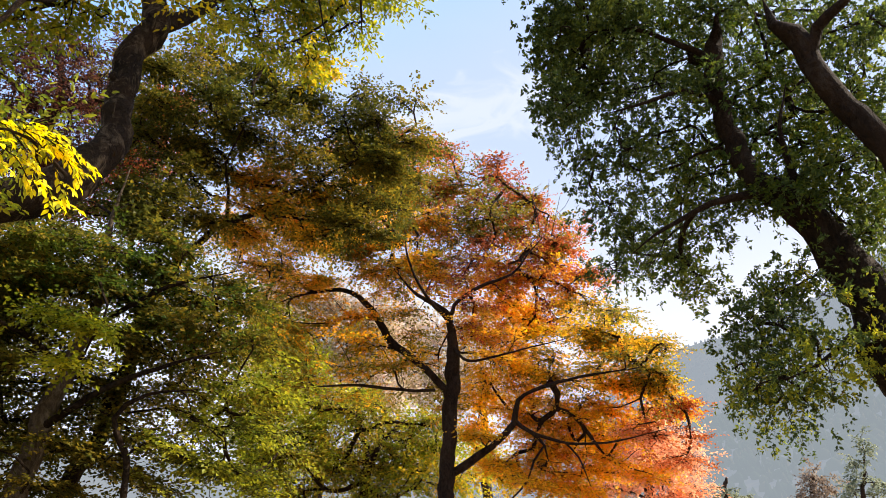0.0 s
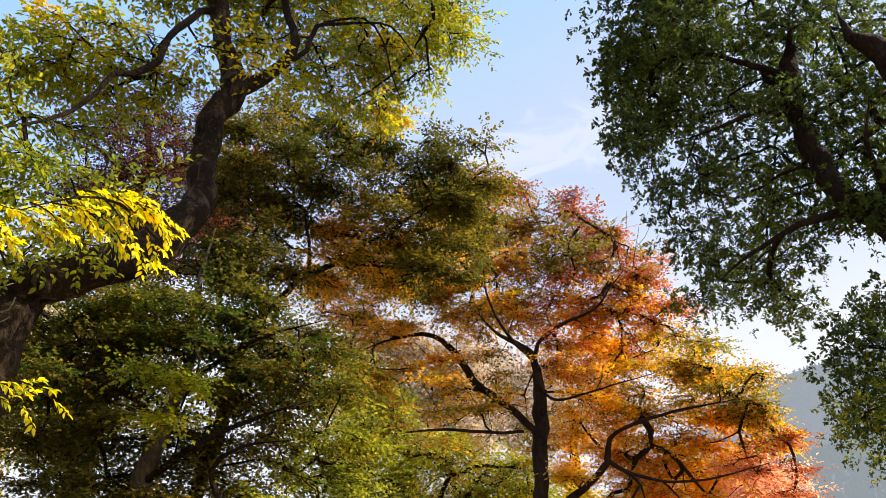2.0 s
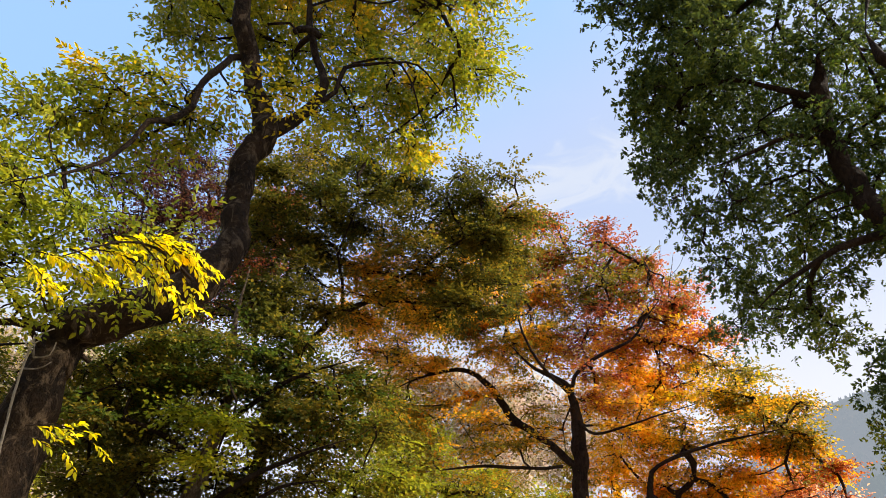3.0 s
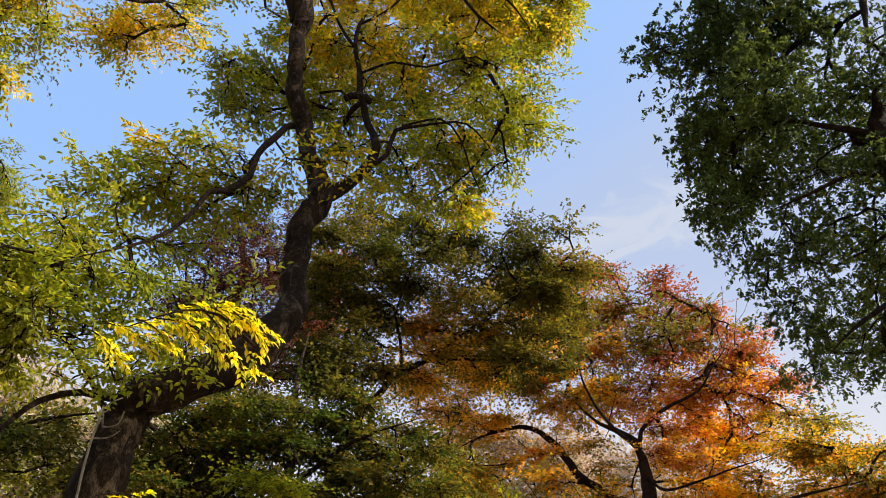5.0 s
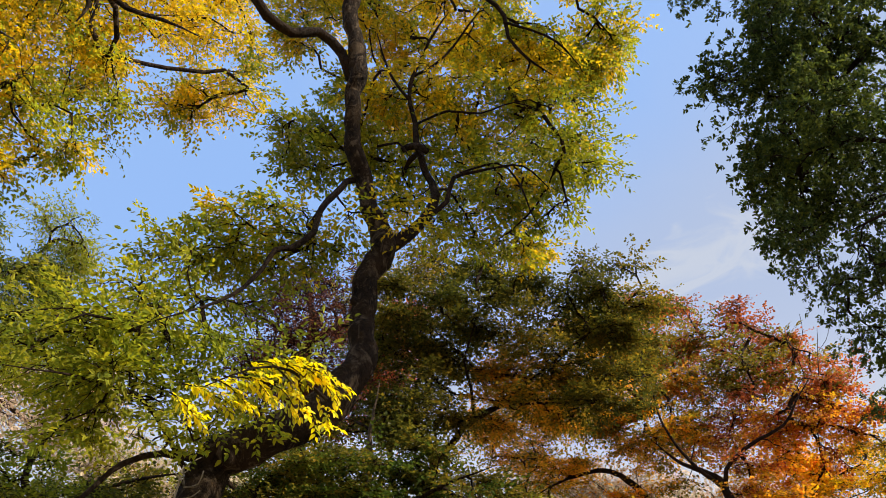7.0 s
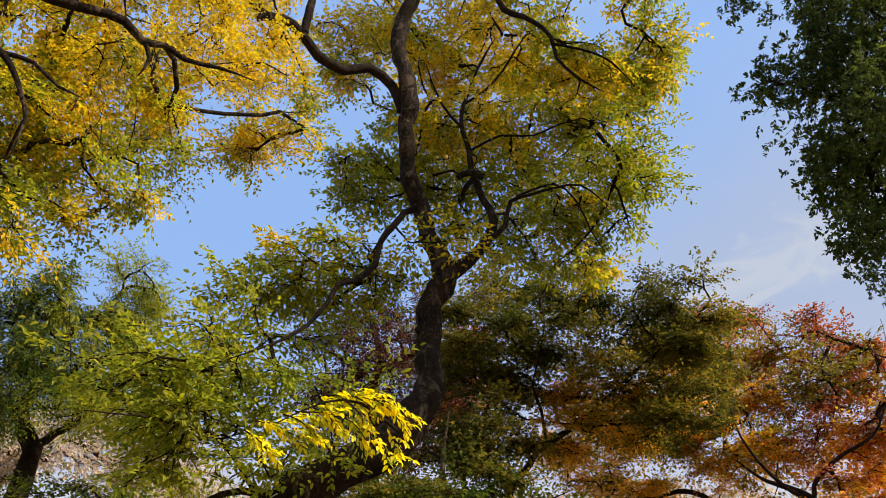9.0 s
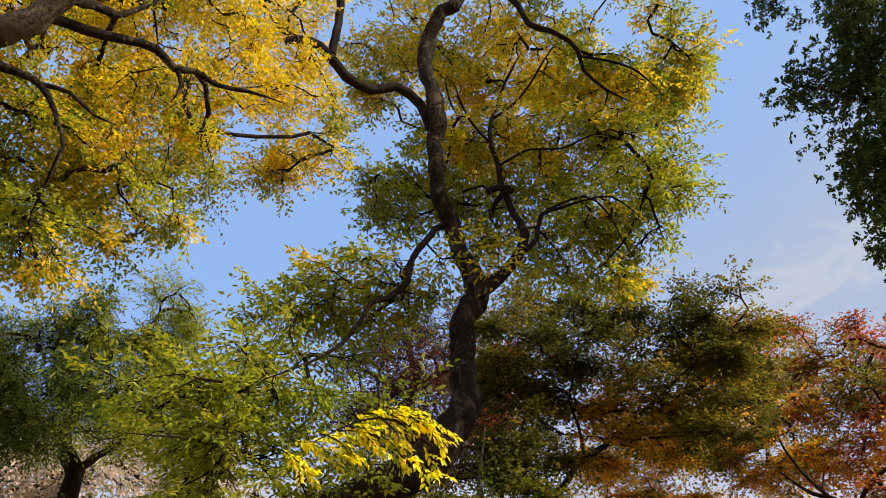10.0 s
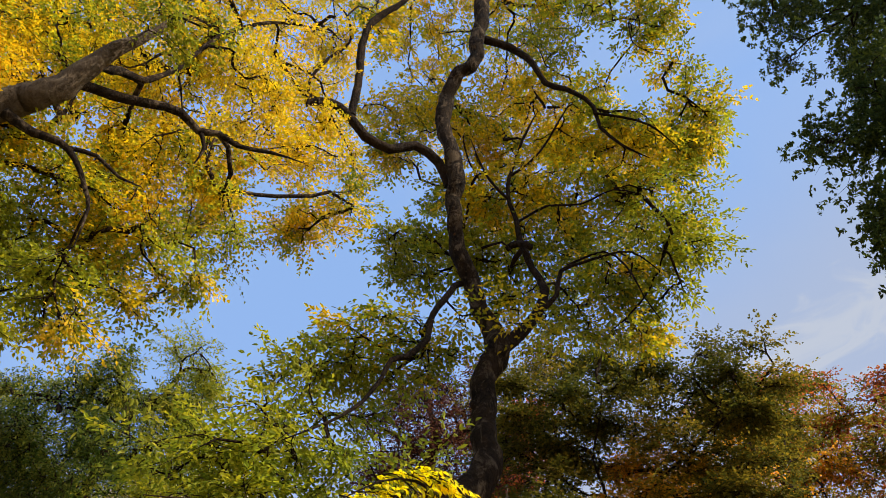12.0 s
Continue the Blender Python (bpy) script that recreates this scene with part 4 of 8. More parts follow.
green_maple.limb("limb", (-4.03, 8.49, 4.44, 0.040), (-3.53, 8.39, 4.75, 0.030), (-3, 8.38, 5.03, 0.022), (-2.37, 8.37, 5.17, 0.005))
green_maple.limb("limb", (-4.24, 8.39, 3.34, 0.049), (-3.69, 8.21, 3.66, 0.033), (-3.01, 8.16, 3.96, 0.023), (-2.32, 8.18, 4.16, 0.005))
green_maple.limb("stem", (-3.25, 8.39, 0, 0.100), (-3.25, 8.39, 2.65, 0.042), (-3.32, 8.36, 3.11, 0.038), (-3.43, 8.32, 3.45, 0.031), (-3.11, 8.23, 3.68, 0.021), (-2.57, 8.21, 3.74, 0.005))
green_maple.mass(-3.89, 7.22, 4.16, 0.08, 0.03, 6, "yellow_green")
green_maple.mass(-3.51, 7.41, 4.05, 0.12, 0.04, 14, "yellow_green")
green_maple.mass(-3.55, 7.39, 3.79, 0.11, 0.03, 10, "yellow_green")
green_maple.mass(-3.39, 7.47, 4.22, 0.06, 0.02, 4, "yellow_green")

dark_red_tree = Tree("tree with dense purple-red leaves in the shade of taller trees", (-6.7, 11.14, 0), "dark", leaf=(0.056, 0.036), spray=(0.5, 0.38), fronds=(8, 9), flat=0.6, droop=0.25, twig=0.006)
dark_red_tree.limb("trunk", (-6.7, 11.14, 0, 0.280), (-6.62, 11.19, 7.93, 0.124), (-6.66, 11.16, 8.82, 0.106), (-6.6, 11.2, 9.55, 0.082), (-6.72, 11.13, 10.31, 0.045), (-6.83, 11.06, 10.85, 0.013))
dark_red_tree.limb("limb", (-6.62, 11.19, 9.06, 0.064), (-7.03, 10.7, 9.39, 0.048), (-7.37, 10.22, 9.58, 0.012))
dark_red_tree.limb("limb", (-6.59, 11.21, 9.42, 0.065), (-5.84, 11.61, 9.82, 0.050), (-5.14, 11.94, 10.2, 0.012))

light_green_tree = Tree("airy tree with small green and yellowing leaves", (-11.03, 7.78, 0), "dark", leaf=(0.07, 0.028), spray=(0.5, 0.32), fronds=(6, 8), flat=0.3, droop=0.45, twig=0.006, limb_bark='dark')
light_green_tree.limb("trunk", (-11.03, 7.78, 0, 0.300), (-10.97, 7.87, 6.63, 0.155), (-10.98, 7.86, 7.22, 0.136), (-11.14, 7.62, 7.74, 0.106), (-11.1, 7.69, 8.51, 0.065), (-11, 7.82, 9.24, 0.039), (-10.89, 7.98, 9.78, 0.012))
light_green_tree.limb("limb", (-11.13, 7.64, 7.65, 0.085), (-11.3, 7.02, 8, 0.053), (-11.46, 6.75, 8.42, 0.032), (-11.47, 6.74, 8.86, 0.012))
light_green_tree.limb("limb", (-10.98, 7.86, 7.22, 0.073), (-10.47, 8.21, 7.86, 0.053), (-9.98, 8.34, 8.45, 0.037), (-9.89, 8.44, 9.28, 0.027), (-9.91, 8.41, 9.88, 0.011))

dark_oak = Tree("big evergreen oak in deep shade with dark glossy leaves", (5.6, 6.2, 0), "dark", leaf=(0.054, 0.028), spray=(0.34, 0.24), fronds=(8, 11), flat=0.4, droop=0.35, twig=0.0042, whorl=True, toss=0.5, low=0.74, clear=0.1)
dark_oak.limb("trunk", (5.6, 6.2, -0.1, 0.550), (5.45, 6.2, 1.4, 0.420), (3.83, 6.1, 3.25, 0.267), (3.69, 6.18, 3.89, 0.209), (3.55, 6.27, 4.31, 0.192), (3.33, 6.27, 4.68, 0.168), (3.08, 6.28, 4.99, 0.143), (2.84, 6.29, 5.23, 0.113), (2.73, 6.34, 5.67, 0.098), (2.68, 6.36, 6.3, 0.093), (2.7, 6.35, 6.85, 0.086), (2.77, 6.21, 7.31, 0.006), (3.21, 6.45, 9.13, 0.050), (3.67, 6.43, 10.9, 0.010), label="thick dark trunk leaning over")
dark_oak.limb("limb", (3.76, 6.14, 3.45, 0.104), (3.7, 5.47, 4, 0.106), (3.52, 5.23, 4.69, 0.106), (3.29, 5.25, 5.2, 0.104), (3.07, 5.27, 5.62, 0.094), (2.91, 5.25, 6.07, 0.088), (2.72, 5.24, 6.42, 0.005), (3.47, 5.62, 8.36, 0.070), (4.04, 5.71, 9.97, 0.012), label="thick brown limb")
dark_oak.limb("limb", (3.02, 5.24, 5.86, 0.054), (3.07, 5.15, 6.05, 0.050), (3.21, 4.95, 6.14, 0.042), (3.42, 4.68, 6.27, 0.005))
dark_oak.limb("limb", (3.59, 6.24, 3.99, 0.034), (3.34, 6.04, 3.74, 0.026), (3.09, 5.94, 3.52, 0.019), (2.81, 5.86, 3.33, 0.015), (2.59, 5.85, 3.25, 0.004), label="drooping side branch")
dark_oak.limb("limb", (2.66, 6.37, 6.2, 0.032), (2.35, 6.38, 6.31, 0.025), (2.01, 6.39, 6.18, 0.018), (1.61, 6.4, 6.05, 0.005))
dark_oak.limb("limb", (2.69, 6.35, 6.64, 0.043), (2.36, 6.38, 6.87, 0.029), (1.93, 6.42, 7.11, 0.019), (1.41, 6.45, 7.06, 0.005))
dark_oak.limb("limb", (2.89, 6.26, 5.11, 0.052), (2.41, 6.25, 4.98, 0.029), (1.99, 6.29, 4.77, 0.020), (1.66, 6.28, 4.49, 0.004))
dark_oak.limb("limb", (3.18, 6.24, 4.79, 0.039), (3.09, 6.06, 5.23, 0.030), (2.97, 5.89, 5.54, 0.021), (3.08, 5.84, 5.99, 0.005))

yellow_green_tree = Tree("small sunlit tree with yellow-green leaves", (-2, 20.9, 0), "dark", leaf=(0.1, 0.055), spray=(0.7, 0.55), fronds=(5, 8), flat=0.7, droop=0.2, twig=0.008)
yellow_green_tree.limb("trunk", (-2, 20.9, 0, 0.300), (-1.93, 20.91, 4.31, 0.133), (-1.9, 20.91, 5.16, 0.110), (-2.08, 20.9, 5.88, 0.080), (-2.57, 20.84, 6.61, 0.056), (-2.77, 20.82, 7.53, 0.014))
yellow_green_tree.limb("limb", (-1.89, 20.91, 5.02, 0.073), (-1.49, 20.95, 5.75, 0.055), (-0.91, 20.98, 6.36, 0.014))
yellow_green_tree.limb("limb", (-1.95, 20.91, 4.73, 0.073), (-2.72, 20.82, 4.43, 0.055), (-3.23, 20.24, 4.76, 0.036), (-3.71, 20.16, 5.57, 0.013))

salmon_tree = Tree("bushy tree with pale salmon-pink autumn leaves", (5.72, 21.24, 0), "red_brown", leaf=(0.1, 0.055), spray=(0.7, 0.55), fronds=(5, 8), flat=0.5, droop=0.2, twig=0.008)
salmon_tree.limb("trunk", (5.72, 21.24, 0, 0.280), (5.45, 21.32, 4.42, 0.143), (5.5, 21.3, 5.02, 0.096), (5.71, 21.25, 5.74, 0.018))

pale_tree = Tree("distant tree with thin pale pinkish leaves", (-4.64, 29.64, 0), "red_brown", leaf=(0.16, 0.09), spray=(1.1, 0.8), fronds=(5, 8), flat=0.4, droop=0.2, twig=0.01)
pale_tree.limb("trunk", (-4.64, 29.64, 0, 0.300), (-4.38, 29.68, 7.04, 0.153), (-4.61, 29.64, 8.72, 0.121), (-4.42, 29.67, 10.5, 0.067), (-4.74, 29.62, 11.86, 0.025))

pale_tree_b = Tree("distant tree with thin pale pinkish leaves", (1.85, 31.95, 0), "red_brown", leaf=(0.16, 0.09), spray=(1.1, 0.8), fronds=(5, 8), flat=0.4, droop=0.2, twig=0.01)
pale_tree_b.limb("trunk", (1.85, 31.95, 0, 0.300), (1.8, 31.95, 7.53, 0.163), (1.71, 31.95, 9.35, 0.130), (2.09, 31.93, 11.26, 0.072), (1.87, 31.95, 12.75, 0.027))

far_conifer = Tree("distant pale green conifer on the misty slope", (35.11, 66.27, 0), "red_brown", leaf=(0.3, 0.18), spray=(1.1, 0.8), fronds=(5, 7), flat=0.4, droop=0.4, twig=0.02, clear=0)
far_conifer.limb("trunk", (35.11, 66.27, 0, 0.300), (34.43, 66.63, 10.26, 0.189), (34.73, 66.48, 12.02, 0.135), (35.11, 66.27, 14.26, 0.054))
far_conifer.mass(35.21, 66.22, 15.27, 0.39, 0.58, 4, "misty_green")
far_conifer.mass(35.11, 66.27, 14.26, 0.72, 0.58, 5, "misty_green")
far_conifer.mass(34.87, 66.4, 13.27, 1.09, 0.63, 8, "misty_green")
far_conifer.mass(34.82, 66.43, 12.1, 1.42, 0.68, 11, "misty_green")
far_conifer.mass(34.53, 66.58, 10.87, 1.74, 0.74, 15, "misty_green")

far_rusty_tree = Tree("distant rusty autumn tree on the misty slope", (33.41, 72.69, 0), "red_brown", leaf=(0.3, 0.18), spray=(1.1, 0.8), fronds=(5, 7), flat=0.4, droop=0.4, twig=0.02, clear=0)
far_rusty_tree.limb("trunk", (33.41, 72.69, 0, 0.300), (33.11, 72.83, 11.01, 0.202), (33.41, 72.69, 12.94, 0.144), (33.45, 72.67, 13.18, 0.058))
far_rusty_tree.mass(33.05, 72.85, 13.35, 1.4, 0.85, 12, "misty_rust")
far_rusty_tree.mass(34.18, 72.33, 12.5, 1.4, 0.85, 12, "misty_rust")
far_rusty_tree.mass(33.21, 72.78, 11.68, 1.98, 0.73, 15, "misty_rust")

far_yellow_tree = Tree("distant yellowing bush on the misty slope", (23.1, 66.08, 0), "red_brown", leaf=(0.3, 0.18), spray=(1.1, 0.8), fronds=(5, 7), flat=0.4, droop=0.4, twig=0.02, clear=0)
far_yellow_tree.limb("trunk", (23.1, 66.08, 0, 0.300), (23, 66.11, 10.07, 0.177), (23.22, 66.04, 11.82, 0.126), (23.25, 66.03, 12.04, 0.051))
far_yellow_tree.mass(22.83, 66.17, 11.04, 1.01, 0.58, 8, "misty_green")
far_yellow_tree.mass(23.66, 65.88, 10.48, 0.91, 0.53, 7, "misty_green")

pale_tree_d = Tree("distant sunlit tree with thin pale and green leaves", (-14.32, 19.26, 0), "red_brown", leaf=(0.15, 0.088), spray=(1.1, 0.8), fronds=(4, 6), flat=0.4, droop=0.2, twig=0.01)
pale_tree_d.limb("trunk", (-14.32, 19.26, 0, 0.300), (-14.07, 19.44, 6.41, 0.123), (-14.32, 19.26, 7.42, 0.097), (-14.33, 19.25, 8.35, 0.053), (-14.61, 19.04, 9.27, 0.020))

pale_tree_c = Tree("distant sunlit tree with thin pale leaves", (-21.53, 14.58, 0), "red_brown", leaf=(0.15, 0.088), spray=(1.1, 0.8), fronds=(4, 7), flat=0.4, droop=0.2, twig=0.01)
pale_tree_c.limb("trunk", (-21.53, 14.58, 0, 0.300), (-21.22, 15.02, 11.3, 0.139), (-21.45, 14.7, 12.29, 0.111), (-21.44, 14.71, 13.05, 0.022))
leaning.mass(-4.54, 5.68, 11.89, 0.27, 0.19, 21, "golden", "fresh_green")
leaning.mass(-4.1, 6.67, 13.1, 0.62, 0.43, 28, "golden", "yellow_green")
leaning.mass(-3.37, 6.15, 11.87, 0.54, 0.38, 28, "golden", "yellow_green")
leaning.mass(-2.88, 7.09, 12.67, 0.55, 0.39, 28, "golden", "yellow_green")
leaning.mass(-2.22, 6.81, 11.97, 0.6, 0.42, 28, "golden", "yellow_green")
leaning.mass(-1.62, 7.72, 12.82, 0.33, 0.23, 21, "yellow_green", "golden")
leaning.mass(-4.11, 6.13, 11.65, 0.57, 0.4, 28, "golden", "yellow_green")
leaning.mass(-3.86, 6.77, 12.34, 0.54, 0.38, 28, "golden", "yellow_green")
leaning.mass(-2.96, 6.5, 11.27, 0.6, 0.42, 28, "golden", "yellow_green")
leaning.mass(-2.54, 7.22, 12.09, 0.65, 0.46, 28, "golden", "yellow_green")
leaning.mass(-2.09, 7.57, 11.82, 0.62, 0.43, 28, "golden", "yellow_green")
leaning.mass(-1.47, 6.98, 11.04, 0.47, 0.33, 28, "yellow_green", "golden")
leaning.mass(-0.93, 7.2, 10.75, 0.44, 0.31, 28, "yellow_green", "golden")
leaning.mass(-0.35, 7.74, 11.06, 0.5, 0.35, 28, "yellow_green", "golden")
leaning.mass(-4.34, 5.92, 10.82, 0.28, 0.2, 28, "golden", "fresh_green")
leaning.mass(-3.25, 6.36, 10.48, 0.52, 0.36, 28, "golden", "yellow_green")
leaning.mass(-2.92, 6.95, 11.16, 0.54, 0.38, 28, "golden", "yellow_green")
leaning.mass(-2.28, 7.18, 10.92, 0.46, 0.33, 28, "golden", "yellow_green")
leaning.mass(-1.84, 7.12, 10.46, 0.5, 0.35, 28, "golden", "yellow_green")
leaning.mass(-1.09, 7.24, 10.32, 0.49, 0.34, 28, "yellow_green", "golden")
leaning.mass(-0.72, 7.97, 11.09, 0.56, 0.39, 28, "yellow_green", "golden")
leaning.mass(-3.76, 6.59, 10.32, 0.29, 0.2, 28, "yellow_green", "fresh_green")
leaning.mass(-3.03, 6.34, 9.58, 0.49, 0.34, 28, "golden", "yellow_green")
leaning.mass(-2.5, 6.55, 9.61, 0.5, 0.35, 28, "golden", "yellow_green")
leaning.mass(-2.27, 7.36, 10.27, 0.5, 0.35, 28, "golden", "yellow_green")
leaning.mass(-1.55, 7.02, 9.7, 0.54, 0.38, 28, "yellow_green", "golden")
leaning.mass(-1.09, 7.09, 9.49, 0.46, 0.32, 18, "yellow_green", "golden")
leaning.mass(-4.09, 5.77, 8.78, 0.26, 0.18, 21, "fresh_green", "yellow_green")
leaning.mass(-3.97, 6.49, 9.38, 0.23, 0.16, 28, "fresh_green", "yellow_green")
leaning.mass(-3.55, 6.66, 9.39, 0.54, 0.38, 28, "yellow_green", "fresh_green")
leaning.mass(-3.24, 7.22, 10.07, 0.51, 0.35, 28, "golden", "yellow_green")
leaning.mass(-2.41, 6.8, 9.04, 0.45, 0.32, 18, "yellow_green", "golden")
leaning.mass(-1.93, 7.58, 9.69, 0.48, 0.34, 28, "golden", "yellow_green")
leaning.mass(-1.34, 6.96, 8.66, 0.45, 0.31, 18, "yellow_green", "fresh_green")
leaning.mass(-1.01, 7.99, 9.42, 0.51, 0.36, 18, "yellow_green", "golden")
leaning.mass(-4.08, 6.38, 8.76, 0.36, 0.25, 28, "fresh_green", "yellow_green")
leaning.mass(-3.71, 6.68, 8.99, 0.42, 0.3, 28, "yellow_green", "fresh_green")
leaning.mass(-3.15, 6.85, 8.85, 0.41, 0.28, 28, "yellow_green", "fresh_green")
leaning.mass(-2.58, 6.9, 8.59, 0.47, 0.33, 18, "yellow_green", "golden")
leaning.mass(-2.39, 7.57, 9.05, 0.43, 0.3, 18, "yellow_green")
leaning.mass(-1.55, 6.87, 8.01, 0.38, 0.27, 18, "yellow_green", "golden")
leaning.mass(-1.11, 7.27, 8.37, 0.42, 0.29, 18, "yellow_green", "fresh_green")
leaning.mass(-0.72, 7.66, 8.62, 0.24, 0.17, 14, "yellow_green", "fresh_green")
leaning.mass(-3.1, 6.98, 8.3, 0.21, 0.15, 21, "yellow_green", "fresh_green")
leaning.mass(-2.46, 7.24, 8.14, 0.4, 0.28, 18, "yellow_green")
leaning.mass(-1.98, 7.5, 8.39, 0.45, 0.31, 18, "yellow_green", "golden")
leaning.mass(-1.53, 7.55, 8.16, 0.47, 0.33, 18, "yellow_green", "golden")
leaning.mass(-1.16, 7.65, 8.03, 0.23, 0.16, 14, "yellow_green", "fresh_green")
leaning.mass(-2.61, 6.66, 7.34, 0.23, 0.16, 14, "yellow_green", "fresh_green")
leaning.mass(-2.32, 7.51, 7.86, 0.25, 0.17, 14, "yellow_green", "golden")
leaning.mass(-1.76, 7.37, 7.54, 0.24, 0.17, 18, "yellow_green", "golden")
leaning.mass(-1.55, 7.84, 7.81, 0.29, 0.2, 18, "yellow_green", "golden")
leaning.mass(-3.96, 4.86, 6.64, 0.22, 0.15, 14, "golden", "yellow_green")
leaning.mass(-3.66, 5.09, 6.74, 0.21, 0.15, 14, "yellow_green", "golden")
leaning.mass(-3.52, 5.56, 7.14, 0.18, 0.13, 11, "yellow_green", "golden")
leaning.mass(-2.98, 5.6, 6.86, 0.16, 0.11, 14, "yellow_green", "golden")
leaning.mass(-4.1, 4.54, 6.07, 0.13, 0.09, 16, "yellow_green", "fresh_green")
leaning.mass(-4.19, 5.13, 6.6, 0.21, 0.14, 14, "yellow_green", "golden")
leaning.mass(-4.09, 5.58, 6.98, 0.38, 0.27, 14, "yellow_green", "golden")
leaning.mass(-3.64, 5.48, 6.67, 0.3, 0.21, 14, "yellow_green", "golden")
leaning.mass(-3.32, 5.59, 6.62, 0.33, 0.23, 14, "yellow_green", "golden")
leaning.mass(-4.7, 4.87, 6.3, 0.14, 0.1, 16, "yellow_green", "fresh_green")
leaning.mass(-4.48, 5.06, 6.37, 0.31, 0.22, 20, "fresh_green", "yellow_green")
leaning.mass(-4.16, 5.32, 6.41, 0.35, 0.25, 20, "yellow_green", "fresh_green")
leaning.mass(-3.92, 5.71, 6.51, 0.28, 0.2, 20, "yellow_green", "fresh_green")
leaning.mass(-3.46, 5.6, 6.39, 0.14, 0.1, 16, "fresh_green", "yellow_green")
leaning.mass(-4.35, 4.39, 5.52, 0.3, 0.21, 20, "yellow_green", "fresh_green")
leaning.mass(-4.26, 4.72, 5.61, 0.23, 0.16, 20, "yellow_green", "fresh_green")
leaning.mass(-3.82, 4.87, 5.53, 0.13, 0.09, 16, "fresh_green", "yellow_green")
leaning.mass(-3.87, 5.33, 5.88, 0.15, 0.1, 16, "yellow_green", "fresh_green")
leaning.mass(-4.13, 4.48, 5.17, 0.13, 0.09, 16, "yellow_green", "fresh_green")
leaning.mass(0.76, 6.39, 14.49, 0.41, 0.29, 23, "yellow_green", "golden")
leaning.mass(-4.8, 5.28, 17.48, 0.63, 0.44, 30, "golden", "yellow_green")
leaning.mass(-4, 6.08, 18.05, 1.01, 0.71, 30, "golden", "yellow_green")
leaning.mass(-2.82, 5.56, 15.57, 0.73, 0.51, 30, "golden", "yellow_green")
leaning.mass(-1.87, 5.95, 15.77, 0.66, 0.46, 30, "yellow_green", "golden")
leaning.mass(-1.21, 6.46, 15.36, 0.9, 0.63, 30, "yellow_green", "golden")
leaning.mass(-0.54, 7.02, 16.1, 0.9, 0.63, 30, "yellow_green", "golden")
leaning.mass(0.13, 6.38, 14.16, 0.62, 0.43, 30, "yellow_green", "golden")
leaning.mass(-4.89, 5.21, 15.85, 0.42, 0.29, 23, "golden", "yellow_green")
leaning.mass(-4.35, 5.66, 15.83, 0.9, 0.63, 30, "golden", "yellow_green")
leaning.mass(-3.3, 5.38, 14.18, 0.67, 0.47, 30, "golden", "yellow_green")
leaning.mass(-2.52, 6.03, 14.8, 0.84, 0.59, 30, "golden", "yellow_green")
leaning.mass(-1.8, 5.91, 13.56, 0.66, 0.46, 30, "yellow_green", "golden")
leaning.mass(-0.83, 6.63, 14.24, 0.68, 0.47, 30, "yellow_green", "golden")
leaning.mass(-0.49, 6.13, 12.56, 0.59, 0.41, 30, "yellow_green", "golden")
leaning.mass(-3.95, 4.75, 12.75, 0.54, 0.38, 30, "golden", "yellow_green")
leaning.mass(-4.02, 5.72, 13.71, 0.7, 0.49, 30, "golden", "yellow_green")
leaning.mass(-3.26, 6.5, 14.3, 0.8, 0.56, 30, "golden", "yellow_green")
leaning.mass(-2.34, 6.39, 13.3, 0.78, 0.54, 30, "golden", "yellow_green")
leaning.mass(-1.46, 6.16, 12.52, 0.69, 0.48, 30, "yellow_green", "golden")
leaning.mass(-0.24, 7.06, 13.03, 0.32, 0.23, 23, "yellow_green", "golden")
leaning.mass(-4.35, 3.15, 4.55, 0.15, 0.11, 7, "fresh_green", "yellow_green")
leaning.mass(-4.73, 3.67, 4.99, 0.14, 0.1, 6, "yellow_green", "fresh_green")
leaning.mass(-4.04, 3.45, 4.58, 0.13, 0.09, 7, "yellow_green", "fresh_green")
leaning.mass(-4.24, 3.97, 4.94, 0.15, 0.1, 6, "fresh_green", "yellow_green")
leaning.mass(-4.3, 4.35, 5.18, 0.12, 0.08, 6, "yellow_green", "fresh_green")
leaning.mass(-3.46, 4.26, 4.86, 0.14, 0.1, 6, "yellow_green", "fresh_green")
leaning.mass(-3.07, 4.38, 4.82, 0.22, 0.15, 7, "fresh_green", "yellow_green")
leaning.mass(-3.02, 4.58, 4.98, 0.16, 0.11, 7, "yellow_green", "fresh_green")
leaning.mass(-4.63, 3.51, 4.6, 0.18, 0.13, 7, "yellow_green", "fresh_green")
leaning.mass(-4.46, 3.71, 4.65, 0.22, 0.16, 7, "fresh_green", "yellow_green")
leaning.mass(-4.59, 4.28, 4.89, 0.27, 0.19, 7, "yellow_green", "fresh_green")
leaning.mass(-4.3, 4.38, 4.96, 0.24, 0.17, 7, "yellow_green", "fresh_green")
leaning.mass(-3.85, 4.31, 4.75, 0.29, 0.2, 7, "fresh_green", "yellow_green")
leaning.mass(-3.98, 4.79, 5.13, 0.23, 0.16, 7, "yellow_green", "fresh_green")
leaning.mass(-3.53, 4.59, 4.9, 0.22, 0.16, 7, "yellow_green", "fresh_green")
leaning.mass(-3.34, 4.96, 4.98, 0.29, 0.2, 7, "fresh_green", "yellow_green")
leaning.mass(-2.78, 4.6, 4.64, 0.13, 0.09, 5, "fresh_green", "yellow_green")
leaning.mass(-3.89, 3.81, 4.34, 0.16, 0.11, 7, "yellow_green", "fresh_green")
leaning.mass(-3.81, 4.06, 4.42, 0.26, 0.18, 7, "yellow_green", "fresh_green")
